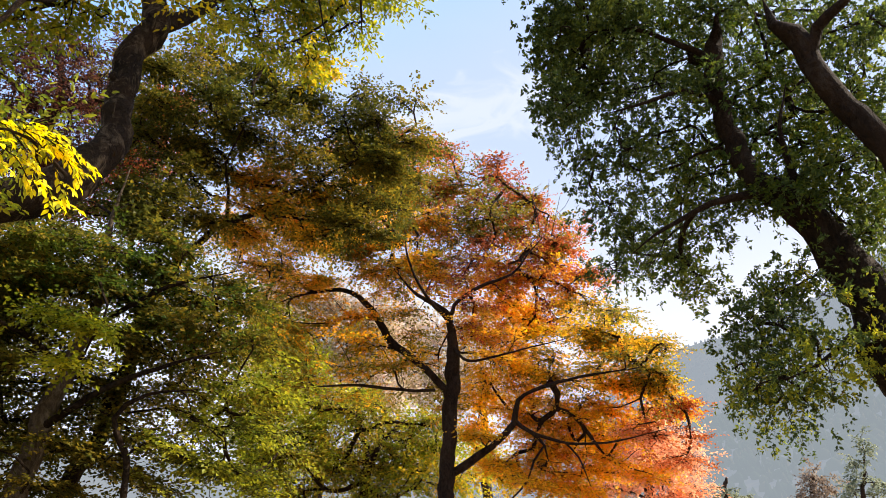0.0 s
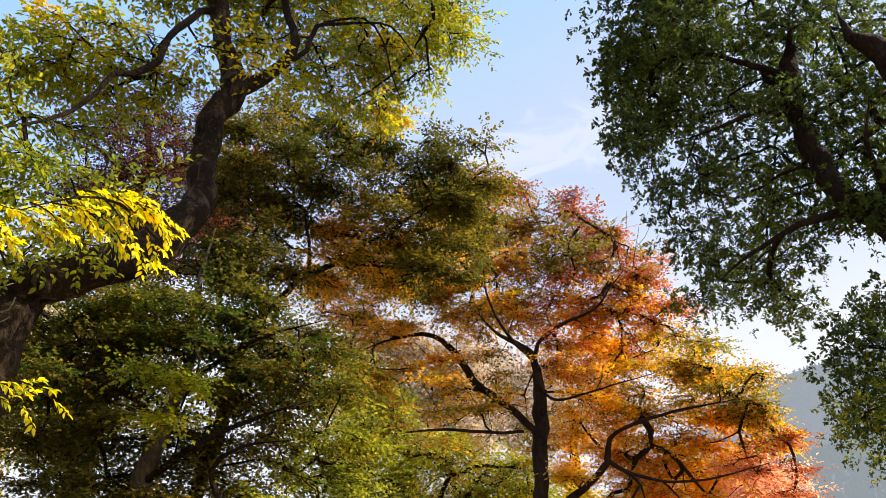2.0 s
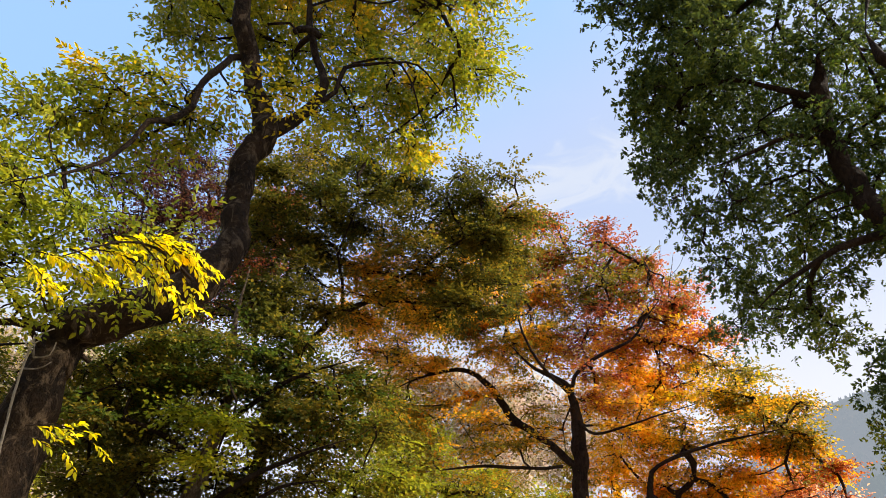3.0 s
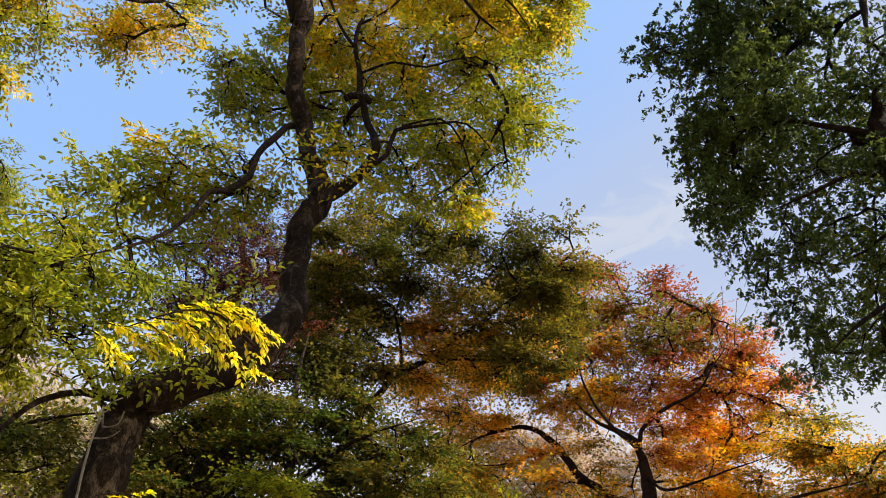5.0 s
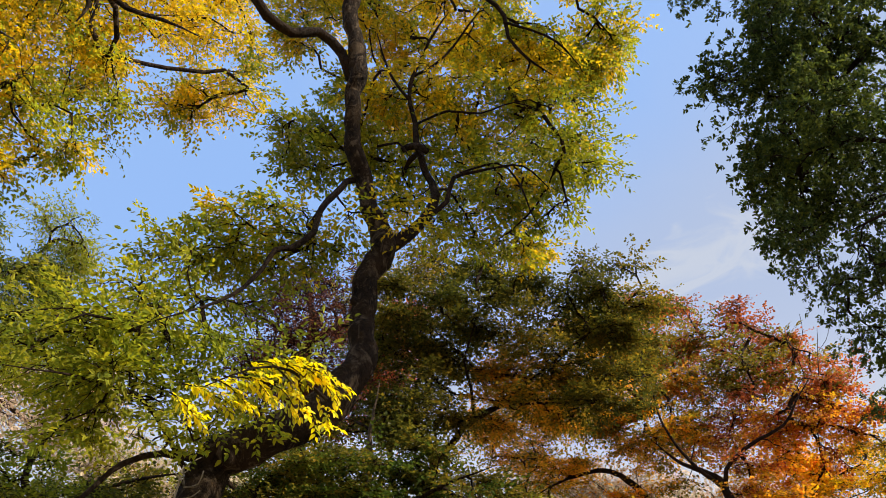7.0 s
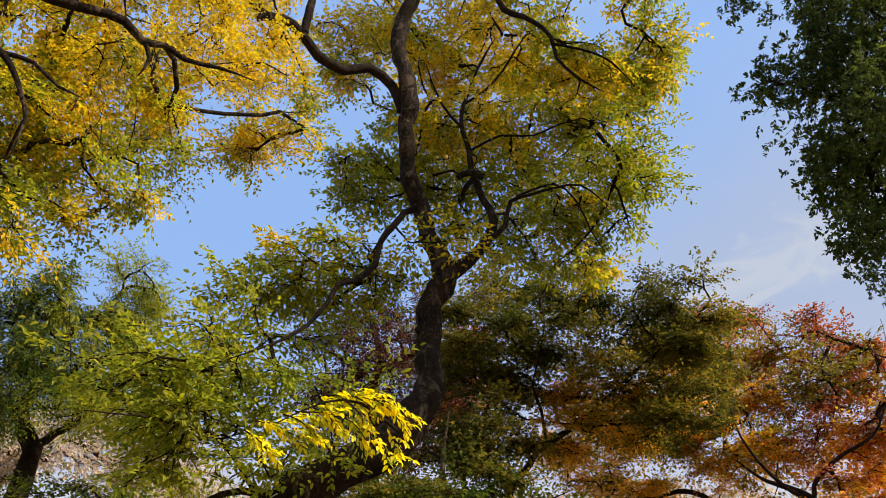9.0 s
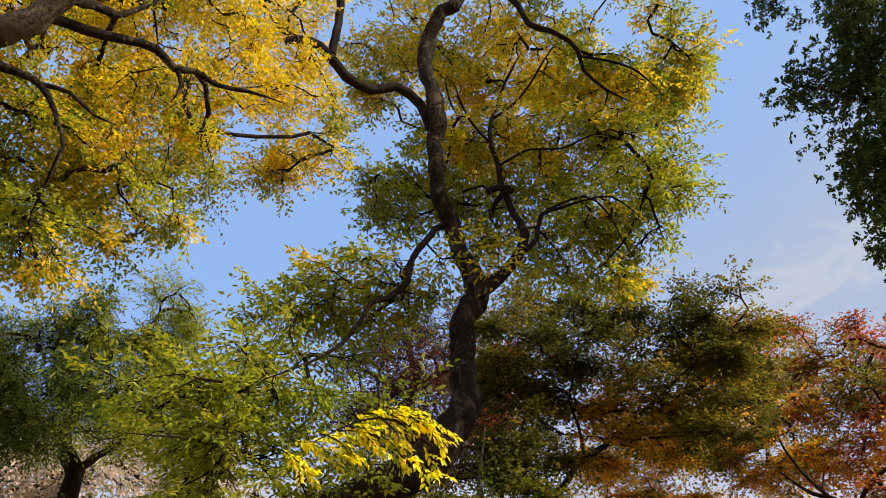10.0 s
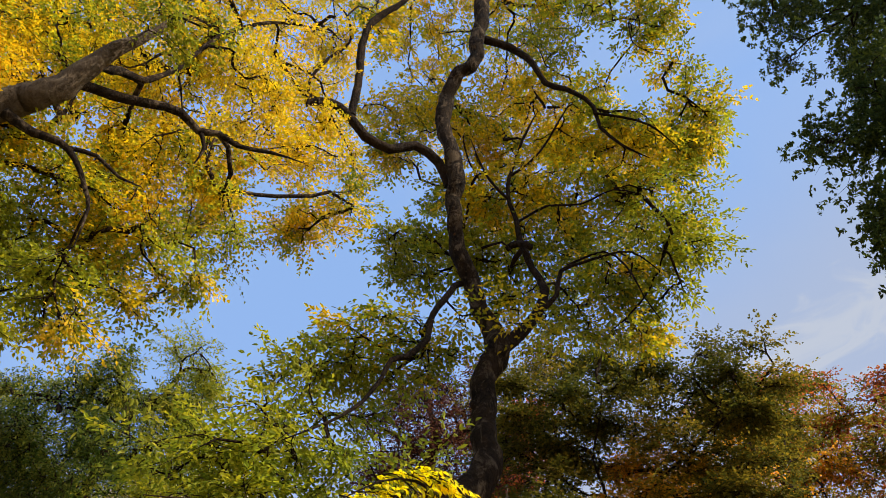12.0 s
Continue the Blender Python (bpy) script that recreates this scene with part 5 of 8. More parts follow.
leaning.mass(-3.91, 4.58, 4.64, 0.29, 0.2, 7, "fresh_green", "yellow_green")
leaning.mass(-3.42, 4.47, 4.48, 0.21, 0.15, 7, "yellow_green", "fresh_green")
leaning.mass(-3.11, 4.44, 4.43, 0.25, 0.17, 7, "yellow_green", "fresh_green")
leaning.mass(-2.88, 4.54, 4.41, 0.16, 0.11, 5, "fresh_green", "yellow_green")
leaning.mass(-4.25, 4.34, 4.3, 0.2, 0.14, 7, "fresh_green", "yellow_green")
leaning.mass(-4.12, 4.68, 4.43, 0.23, 0.16, 7, "yellow_green", "fresh_green")
leaning.mass(-3.31, 4.15, 4.12, 0.24, 0.17, 7, "yellow_green", "fresh_green")
leaning.mass(-3.58, 4.93, 4.49, 0.28, 0.19, 7, "fresh_green", "yellow_green")
leaning.mass(-3.08, 4.5, 4.14, 0.11, 0.07, 7, "yellow_green", "fresh_green")
leaning.mass(-4.24, 4.28, 4.1, 0.13, 0.09, 7, "yellow_green", "fresh_green")
leaning.mass(-3.69, 4.04, 3.95, 0.16, 0.11, 7, "fresh_green", "yellow_green")
leaning.mass(-3.75, 4.47, 4.09, 0.11, 0.08, 6, "yellow_green", "fresh_green")
leaning.mass(-3.27, 4.3, 3.94, 0.13, 0.09, 6, "yellow_green", "fresh_green")
leaning.mass(-4.59, 3.79, 4.87, 0.15, 0.11, 10, "fresh_green", "yellow_green")
leaning.mass(-4.34, 3.86, 4.86, 0.25, 0.17, 13, "yellow_green", "fresh_green")
leaning.mass(-4.13, 3.99, 4.91, 0.24, 0.17, 13, "yellow_green", "fresh_green")
leaning.mass(-4.17, 4.37, 5.24, 0.13, 0.09, 10, "fresh_green", "yellow_green")
leaning.mass(-4.49, 3.76, 4.6, 0.12, 0.08, 10, "yellow_green", "fresh_green")
leaning.mass(-4.55, 4.08, 4.83, 0.23, 0.16, 13, "yellow_green", "fresh_green")
leaning.mass(-4.05, 3.84, 4.65, 0.23, 0.16, 13, "fresh_green", "yellow_green")
leaning.mass(-3.93, 4.01, 4.76, 0.28, 0.2, 13, "yellow_green", "fresh_green")
leaning.mass(-3.86, 4.29, 4.87, 0.24, 0.17, 13, "yellow_green", "fresh_green")
leaning.mass(-3.65, 4.53, 5, 0.15, 0.11, 10, "fresh_green", "yellow_green")
leaning.mass(-4.29, 3.71, 4.3, 0.14, 0.1, 10, "yellow_green", "fresh_green")
leaning.mass(-4.52, 4.22, 4.64, 0.29, 0.2, 13, "yellow_green", "fresh_green")
leaning.mass(-3.95, 4, 4.43, 0.26, 0.18, 13, "fresh_green", "yellow_green")
leaning.mass(-3.99, 4.48, 4.65, 0.15, 0.11, 13, "yellow_green", "fresh_green")
leaning.mass(-3.54, 4.27, 4.5, 0.11, 0.08, 10, "yellow_green", "fresh_green")
leaning.mass(-3.75, 4.8, 4.91, 0.14, 0.09, 10, "fresh_green", "yellow_green")
leaning.mass(-4.63, 4.25, 4.36, 0.28, 0.19, 13, "yellow_green", "fresh_green")
leaning.mass(-4.15, 4.18, 4.38, 0.26, 0.18, 13, "yellow_green", "fresh_green")
leaning.mass(-4.07, 4.4, 4.48, 0.27, 0.19, 13, "fresh_green", "yellow_green")
leaning.mass(-4.29, 3.94, 3.97, 0.13, 0.09, 10, "yellow_green", "fresh_green")
leaning.mass(-4.35, 4.31, 4.15, 0.13, 0.09, 10, "yellow_green", "fresh_green")
golden_tree.mass(-6.04, 0.54, 10.04, 0.23, 0.16, 17, "golden", "yellow_green")
golden_tree.mass(-5.58, 2.17, 13.07, 0.32, 0.23, 17, "golden")
golden_tree.mass(-5.41, 0.51, 8.39, 0.19, 0.13, 23, "golden", "yellow_green")
golden_tree.mass(-5.67, 0.76, 9.23, 0.47, 0.33, 23, "golden", "yellow_green")
golden_tree.mass(-5.98, 1.14, 10.25, 0.47, 0.33, 23, "golden", "yellow_green")
golden_tree.mass(-5.57, 1.36, 10.32, 0.55, 0.38, 23, "golden", "yellow_green")
golden_tree.mass(-5.18, 1.53, 10.48, 0.42, 0.29, 23, "golden")
golden_tree.mass(-5.82, 2.3, 12.47, 0.59, 0.41, 23, "golden")
golden_tree.mass(-4.97, 2.61, 12.06, 0.62, 0.43, 23, "golden")
golden_tree.mass(-4.56, 2.83, 12.56, 0.4, 0.28, 23, "golden")
golden_tree.mass(-4.53, 3.44, 13.23, 0.55, 0.38, 23, "golden")
golden_tree.mass(-5.41, 0.88, 8.35, 0.43, 0.3, 23, "golden", "yellow_green")
golden_tree.mass(-5.75, 1.01, 9.28, 0.44, 0.31, 23, "golden", "yellow_green")
golden_tree.mass(-5.91, 1.45, 9.95, 0.47, 0.33, 23, "golden", "yellow_green")
golden_tree.mass(-5.58, 1.82, 10.19, 0.47, 0.33, 23, "golden")
golden_tree.mass(-5.47, 2.18, 11.17, 0.61, 0.43, 23, "golden")
golden_tree.mass(-5.34, 2.7, 11.81, 0.57, 0.4, 23, "golden")
golden_tree.mass(-4.67, 2.83, 11.17, 0.59, 0.41, 23, "golden")
golden_tree.mass(-5, 3.74, 13.23, 0.71, 0.5, 23, "golden")
golden_tree.mass(-4.65, 4.16, 13.71, 0.56, 0.39, 23, "golden")
golden_tree.mass(-5.46, 0.81, 7.9, 0.21, 0.15, 23, "golden", "yellow_green")
golden_tree.mass(-5.86, 1.26, 8.76, 0.51, 0.35, 23, "golden", "yellow_green")
golden_tree.mass(-5.66, 1.42, 8.95, 0.45, 0.32, 23, "golden", "yellow_green")
golden_tree.mass(-5.28, 1.8, 9.09, 0.43, 0.3, 23, "golden", "yellow_green")
golden_tree.mass(-5.78, 2.24, 10.53, 0.52, 0.36, 23, "golden")
golden_tree.mass(-5.04, 2.52, 10.07, 0.5, 0.35, 23, "golden")
golden_tree.mass(-5.4, 3.15, 11.46, 0.59, 0.41, 23, "golden")
golden_tree.mass(-4.88, 3.47, 11.71, 0.52, 0.36, 23, "golden")
golden_tree.mass(-4.15, 3.73, 11.19, 0.55, 0.39, 23, "golden")
golden_tree.mass(-5.79, 1.05, 7.69, 0.23, 0.16, 17, "golden", "yellow_green")
golden_tree.mass(-5.88, 1.35, 8.08, 0.42, 0.29, 23, "golden", "yellow_green")
golden_tree.mass(-5.46, 1.48, 8.29, 0.39, 0.28, 23, "golden", "yellow_green")
golden_tree.mass(-5.22, 1.71, 8.26, 0.47, 0.33, 23, "golden", "yellow_green")
golden_tree.mass(-5.51, 2.08, 9.21, 0.42, 0.3, 23, "golden", "yellow_green")
golden_tree.mass(-4.89, 2.26, 8.59, 0.46, 0.32, 23, "golden")
golden_tree.mass(-4.79, 2.74, 9.56, 0.47, 0.33, 23, "golden")
golden_tree.mass(-4.5, 2.96, 9.46, 0.51, 0.36, 23, "golden")
golden_tree.mass(-4.44, 3.51, 10.24, 0.56, 0.39, 23, "golden")
golden_tree.mass(-4.25, 4.32, 11.23, 0.32, 0.22, 23, "golden")
golden_tree.mass(-5.73, 1.31, 7.6, 0.34, 0.24, 23, "golden", "yellow_green")
golden_tree.mass(-5.4, 1.55, 7.51, 0.44, 0.31, 23, "golden", "yellow_green")
golden_tree.mass(-5.34, 1.81, 7.93, 0.44, 0.31, 23, "golden", "yellow_green")
golden_tree.mass(-5.79, 2.29, 8.98, 0.44, 0.31, 23, "golden", "yellow_green")
golden_tree.mass(-5.63, 2.69, 9.2, 0.46, 0.32, 23, "golden")
golden_tree.mass(-5.27, 2.81, 9.22, 0.41, 0.29, 23, "golden")
golden_tree.mass(-5.04, 3.38, 9.84, 0.53, 0.37, 23, "golden")
golden_tree.mass(-4.27, 3.23, 8.91, 0.45, 0.31, 23, "golden")
golden_tree.mass(-4.34, 4.15, 10.36, 0.44, 0.31, 23, "golden")
golden_tree.mass(-5.2, 1.4, 6.76, 0.4, 0.28, 23, "yellow_green", "golden")
golden_tree.mass(-5.14, 1.75, 6.89, 0.4, 0.28, 23, "yellow_green", "golden")
golden_tree.mass(-5.71, 2.17, 7.92, 0.45, 0.31, 23, "yellow_green", "golden")
golden_tree.mass(-5.11, 2.3, 7.7, 0.4, 0.28, 23, "golden", "yellow_green")
golden_tree.mass(-5.32, 2.93, 8.55, 0.44, 0.31, 23, "golden", "yellow_green")
golden_tree.mass(-4.78, 3, 8.25, 0.45, 0.32, 23, "golden")
golden_tree.mass(-4.99, 3.54, 9.28, 0.51, 0.36, 23, "golden")
golden_tree.mass(-4.67, 4.15, 9.81, 0.47, 0.33, 23, "golden")
golden_tree.mass(-4.33, 4.54, 9.86, 0.29, 0.2, 17, "golden", "fresh_green")
golden_tree.mass(-5.37, 1.61, 6.45, 0.28, 0.2, 23, "yellow_green", "fresh_green")
golden_tree.mass(-5.96, 1.97, 7.21, 0.41, 0.29, 23, "yellow_green", "fresh_green")
golden_tree.mass(-5.14, 1.95, 6.86, 0.32, 0.22, 23, "yellow_green", "golden")
golden_tree.mass(-5.31, 2.52, 7.43, 0.37, 0.26, 23, "golden", "yellow_green")
golden_tree.mass(-5.29, 2.84, 7.86, 0.36, 0.25, 23, "golden", "yellow_green")
golden_tree.mass(-4.64, 2.86, 7.57, 0.39, 0.27, 23, "golden", "yellow_green")
golden_tree.mass(-4.57, 3.29, 7.78, 0.42, 0.29, 23, "golden", "yellow_green")
golden_tree.mass(-4.25, 3.64, 8.14, 0.43, 0.3, 23, "golden")
golden_tree.mass(-4.35, 4.35, 8.84, 0.47, 0.33, 23, "golden", "fresh_green")
golden_tree.mass(-4.01, 4.84, 9, 0.22, 0.16, 17, "fresh_green", "golden")
golden_tree.mass(-5.81, 1.97, 6.63, 0.42, 0.3, 23, "fresh_green", "yellow_green")
golden_tree.mass(-5.81, 2.39, 6.96, 0.44, 0.31, 23, "fresh_green", "yellow_green")
golden_tree.mass(-5.23, 2.39, 6.86, 0.38, 0.27, 23, "yellow_green", "golden")
golden_tree.mass(-4.94, 2.61, 6.88, 0.41, 0.29, 23, "golden", "yellow_green")
golden_tree.mass(-5.32, 3.18, 7.7, 0.47, 0.33, 23, "yellow_green", "golden")
golden_tree.mass(-5.05, 3.62, 7.97, 0.41, 0.29, 23, "golden", "yellow_green")
golden_tree.mass(-4.13, 3.41, 7.29, 0.37, 0.26, 23, "golden", "yellow_green")
golden_tree.mass(-4.39, 4.26, 8.02, 0.48, 0.34, 23, "golden", "fresh_green")
golden_tree.mass(-3.87, 4.22, 7.87, 0.43, 0.3, 23, "golden", "fresh_green")
golden_tree.mass(-5.91, 1.96, 6.28, 0.17, 0.12, 17, "fresh_green", "yellow_green")
golden_tree.mass(-5.78, 2.27, 6.47, 0.42, 0.3, 23, "fresh_green", "yellow_green")
golden_tree.mass(-5.73, 2.5, 6.74, 0.43, 0.3, 23, "fresh_green", "yellow_green")
golden_tree.mass(-5.13, 2.69, 6.44, 0.32, 0.22, 23, "yellow_green", "golden")
golden_tree.mass(-5.07, 2.89, 6.77, 0.33, 0.23, 23, "golden", "yellow_green")
golden_tree.mass(-4.45, 3.03, 6.5, 0.37, 0.26, 23, "yellow_green", "golden")
golden_tree.mass(-4.85, 3.69, 7.37, 0.41, 0.28, 23, "yellow_green", "golden")
golden_tree.mass(-4.24, 4.34, 7.65, 0.21, 0.15, 23, "golden", "fresh_green")
golden_tree.mass(-5.79, 2.27, 5.89, 0.37, 0.26, 23, "fresh_green", "yellow_green")
golden_tree.mass(-5.19, 2.41, 5.83, 0.38, 0.27, 23, "fresh_green", "yellow_green")
golden_tree.mass(-4.96, 2.53, 5.78, 0.32, 0.22, 23, "yellow_green", "fresh_green")
golden_tree.mass(-5.36, 3.11, 6.53, 0.43, 0.3, 23, "yellow_green", "golden")
golden_tree.mass(-4.6, 3.13, 6.08, 0.19, 0.13, 23, "golden", "yellow_green")
golden_tree.mass(-4.32, 3.24, 6.12, 0.18, 0.12, 23, "yellow_green", "golden")
golden_tree.mass(-5.04, 1.99, 5.19, 0.27, 0.19, 23, "fresh_green", "yellow_green")
golden_tree.mass(-5.28, 2.32, 5.35, 0.18, 0.12, 17, "fresh_green", "yellow_green")
golden_tree.mass(-5.1, 2.66, 5.52, 0.18, 0.12, 23, "yellow_green", "golden")
golden_tree.mass(-4.71, 2.65, 5.36, 0.18, 0.12, 17, "golden", "yellow_green")
golden_tree.mass(-4.71, 3.03, 5.79, 0.19, 0.14, 17, "golden", "yellow_green")
golden_tree.mass(-4.05, 4.01, 9.16, 0.37, 0.27, 13, "golden")
golden_tree.mass(-4.31, 3.73, 8.62, 0.34, 0.25, 13, "golden")
golden_tree.mass(-3.81, 4.24, 8.48, 0.27, 0.22, 10, "golden")
golden_tree.mass(-4.11, 3.95, 7.87, 0.25, 0.18, 9, "golden")
light_green_tree.mass(-10.79, 7.21, 10.1, 0.28, 0.26, 36, "fresh_green", "mid_green")
light_green_tree.mass(-10.9, 7.77, 10.59, 0.27, 0.25, 36, "mid_green", "fresh_green")
light_green_tree.mass(-10.63, 8.55, 11.02, 0.56, 0.5, 48, "yellow_green", "fresh_green")
light_green_tree.mass(-12.96, 6.51, 9.88, 0.34, 0.3, 36, "mid_green", "fresh_green")
light_green_tree.mass(-12.37, 6.78, 9.61, 0.56, 0.5, 48, "mid_green", "fresh_green")
light_green_tree.mass(-11.65, 7.06, 9.59, 0.52, 0.47, 48, "mid_green", "fresh_green")
light_green_tree.mass(-11.01, 7.15, 9.66, 0.57, 0.51, 48, "fresh_green", "mid_green")
light_green_tree.mass(-10.93, 7.84, 9.89, 0.55, 0.49, 48, "mid_green", "fresh_green")
light_green_tree.mass(-10.64, 8.46, 10.13, 0.55, 0.5, 48, "mid_green", "yellow_green")
light_green_tree.mass(-10.8, 9.32, 10.98, 0.38, 0.34, 48, "yellow_green", "fresh_green")
light_green_tree.mass(-11.27, 5.59, 8.03, 0.25, 0.23, 48, "mid_green")
light_green_tree.mass(-10.82, 5.93, 8.01, 0.54, 0.49, 48, "mid_green")
light_green_tree.mass(-11.05, 6.41, 8.38, 0.54, 0.48, 48, "mid_green")
light_green_tree.mass(-10.64, 6.81, 8.43, 0.55, 0.49, 48, "mid_green")
light_green_tree.mass(-11.05, 7.57, 9.29, 0.67, 0.6, 48, "mid_green", "fresh_green")
light_green_tree.mass(-11.36, 8.59, 9.98, 0.6, 0.54, 48, "fresh_green", "mid_green")
light_green_tree.mass(-11.15, 9.42, 10.25, 0.37, 0.33, 48, "yellow_green", "fresh_green")
light_green_tree.mass(-11.68, 5.88, 7.79, 0.31, 0.28, 36, "mid_green")
light_green_tree.mass(-11.48, 6.18, 8.01, 0.55, 0.5, 48, "mid_green")
light_green_tree.mass(-11.68, 6.79, 8.2, 0.53, 0.48, 48, "mid_green")
light_green_tree.mass(-11.1, 7.03, 8.13, 0.52, 0.47, 48, "mid_green")
light_green_tree.mass(-12.05, 8.33, 9.28, 0.68, 0.61, 48, "mid_green", "fresh_green")
light_green_tree.mass(-11.41, 8.49, 9.1, 0.54, 0.48, 48, "fresh_green", "mid_green")
light_green_tree.mass(-10.8, 8.76, 9.06, 0.56, 0.5, 48, "fresh_green", "yellow_green")
light_green_tree.mass(-10.19, 9.11, 8.94, 0.67, 0.6, 48, "yellow_green", "fresh_green")
light_green_tree.mass(-12.69, 6.82, 7.9, 0.44, 0.39, 48, "mid_green")
light_green_tree.mass(-11.16, 6.51, 7.49, 0.56, 0.5, 48, "mid_green")
light_green_tree.mass(-10.5, 6.57, 7.38, 0.53, 0.48, 48, "mid_green")
light_green_tree.mass(-10.67, 7.13, 7.61, 0.53, 0.48, 48, "mid_green", "fresh_green")
light_green_tree.mass(-11.49, 8.55, 8.73, 0.69, 0.62, 48, "fresh_green", "yellow_green")
light_green_tree.mass(-10.09, 7.92, 7.79, 0.42, 0.38, 48, "yellow_green", "fresh_green")
light_green_tree.mass(-9.77, 8.59, 8.02, 0.25, 0.23, 36, "yellow_green", "fresh_green")
light_green_tree.mass(-9.17, 8.56, 7.88, 0.25, 0.22, 36, "yellow_green", "fresh_green")
light_green_tree.mass(-11.11, 6.23, 6.86, 0.24, 0.22, 36, "mid_green")
dark_red_tree.mass(-6.99, 11.42, 11.12, 0.27, 0.19, 14, "dark_red", "olive")
dark_red_tree.mass(-8.26, 11.25, 10.53, 0.31, 0.21, 14, "dark_red")
dark_red_tree.mass(-7.06, 10.67, 10.15, 0.4, 0.28, 19, "dark_red")
dark_red_tree.mass(-7.13, 11.4, 10.61, 0.49, 0.34, 19, "dark_red")
dark_red_tree.mass(-6.6, 11.76, 10.98, 0.39, 0.27, 19, "dark_red", "olive")
dark_red_tree.mass(-5.88, 11.72, 11, 0.35, 0.24, 14, "dark_red", "olive")
dark_red_tree.mass(-5.36, 11.52, 10.61, 0.32, 0.23, 19, "olive", "dark_red")
dark_red_tree.mass(-7.59, 11.23, 9.77, 0.65, 0.46, 19, "dark_red")
dark_red_tree.mass(-6.43, 10.23, 9.05, 0.47, 0.33, 19, "dark_red")
dark_red_tree.mass(-6.28, 10.73, 9.38, 0.62, 0.43, 19, "dark_red")
dark_red_tree.mass(-5.98, 11.63, 10.03, 0.53, 0.37, 19, "dark_red", "olive")
dark_red_tree.mass(-5.54, 11.53, 9.98, 0.55, 0.38, 19, "dark_red", "olive")
dark_red_tree.mass(-5.15, 12.17, 10.64, 0.51, 0.36, 19, "olive", "dark_red")
dark_red_tree.mass(-6.92, 9.95, 8.23, 0.34, 0.24, 19, "dark_red")
dark_red_tree.mass(-6.57, 10.31, 8.57, 0.52, 0.37, 19, "dark_red")
dark_red_tree.mass(-7.02, 12.02, 9.73, 0.62, 0.43, 19, "dark_red")
dark_red_tree.mass(-6.09, 10.99, 9.12, 0.48, 0.33, 19, "dark_red")
dark_red_tree.mass(-5.94, 12.37, 10.08, 0.65, 0.46, 19, "dark_red", "russet")
dark_red_tree.mass(-4.88, 11.13, 9.08, 0.49, 0.34, 19, "russet", "dark_red")
dark_red_tree.mass(-4.49, 11.23, 9.41, 0.24, 0.17, 14, "russet", "dark_red")
dark_red_tree.mass(-7.3, 11.31, 8.67, 0.63, 0.44, 19, "dark_red")
dark_red_tree.mass(-6.38, 10.71, 8.2, 0.51, 0.36, 19, "dark_red")
dark_red_tree.mass(-6.88, 12.15, 9.08, 0.55, 0.38, 19, "dark_red")
dark_red_tree.mass(-6.19, 12.36, 9.28, 0.51, 0.36, 19, "dark_red", "russet")
dark_red_tree.mass(-5.88, 12.59, 9.43, 0.52, 0.36, 19, "dark_red", "russet")
dark_red_tree.mass(-4.79, 11.38, 8.9, 0.53, 0.37, 19, "russet", "dark_red")
dark_red_tree.mass(-7.32, 10.74, 7.79, 0.29, 0.2, 14, "dark_red")
dark_red_tree.mass(-7, 11.25, 8.2, 0.55, 0.38, 19, "dark_red")
dark_red_tree.mass(-6.27, 11.16, 8.07, 0.6, 0.42, 19, "dark_red")
dark_red_tree.mass(-6.3, 12.13, 8.56, 0.51, 0.36, 19, "dark_red", "russet")
dark_red_tree.mass(-5.44, 11.62, 8.48, 0.56, 0.4, 19, "dark_red", "russet")
dark_red_tree.mass(-5.52, 12.71, 9.1, 0.53, 0.37, 19, "dark_red", "russet")
dark_red_tree.mass(-6.45, 11.75, 7.96, 0.46, 0.32, 19, "dark_red", "russet")
dark_red_tree.mass(-6.05, 12.42, 8.26, 0.46, 0.32, 19, "dark_red", "russet")
dark_red_tree.mass(-5.12, 11.84, 7.83, 0.27, 0.19, 14, "dark_red", "russet")
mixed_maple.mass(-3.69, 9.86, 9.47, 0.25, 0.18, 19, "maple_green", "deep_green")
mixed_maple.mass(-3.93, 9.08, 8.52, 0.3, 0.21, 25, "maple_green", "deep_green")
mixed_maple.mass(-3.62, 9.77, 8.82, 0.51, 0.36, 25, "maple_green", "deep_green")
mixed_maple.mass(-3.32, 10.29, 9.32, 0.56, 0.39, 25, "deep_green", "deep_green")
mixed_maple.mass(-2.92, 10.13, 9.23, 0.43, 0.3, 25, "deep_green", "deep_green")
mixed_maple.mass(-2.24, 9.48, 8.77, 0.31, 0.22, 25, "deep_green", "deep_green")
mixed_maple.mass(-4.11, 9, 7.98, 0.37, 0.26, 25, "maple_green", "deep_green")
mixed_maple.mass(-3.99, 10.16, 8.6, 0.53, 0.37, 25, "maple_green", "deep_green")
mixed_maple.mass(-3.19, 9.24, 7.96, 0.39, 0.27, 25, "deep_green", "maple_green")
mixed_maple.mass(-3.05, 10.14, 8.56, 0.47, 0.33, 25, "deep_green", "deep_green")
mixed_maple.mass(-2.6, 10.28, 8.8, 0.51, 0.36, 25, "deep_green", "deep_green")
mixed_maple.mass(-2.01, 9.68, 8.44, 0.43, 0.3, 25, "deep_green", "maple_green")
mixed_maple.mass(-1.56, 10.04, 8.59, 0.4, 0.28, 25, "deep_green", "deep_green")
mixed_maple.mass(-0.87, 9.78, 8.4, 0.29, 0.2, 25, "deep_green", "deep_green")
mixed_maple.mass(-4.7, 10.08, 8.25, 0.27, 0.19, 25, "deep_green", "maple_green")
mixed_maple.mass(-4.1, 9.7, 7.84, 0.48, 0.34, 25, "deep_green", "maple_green")
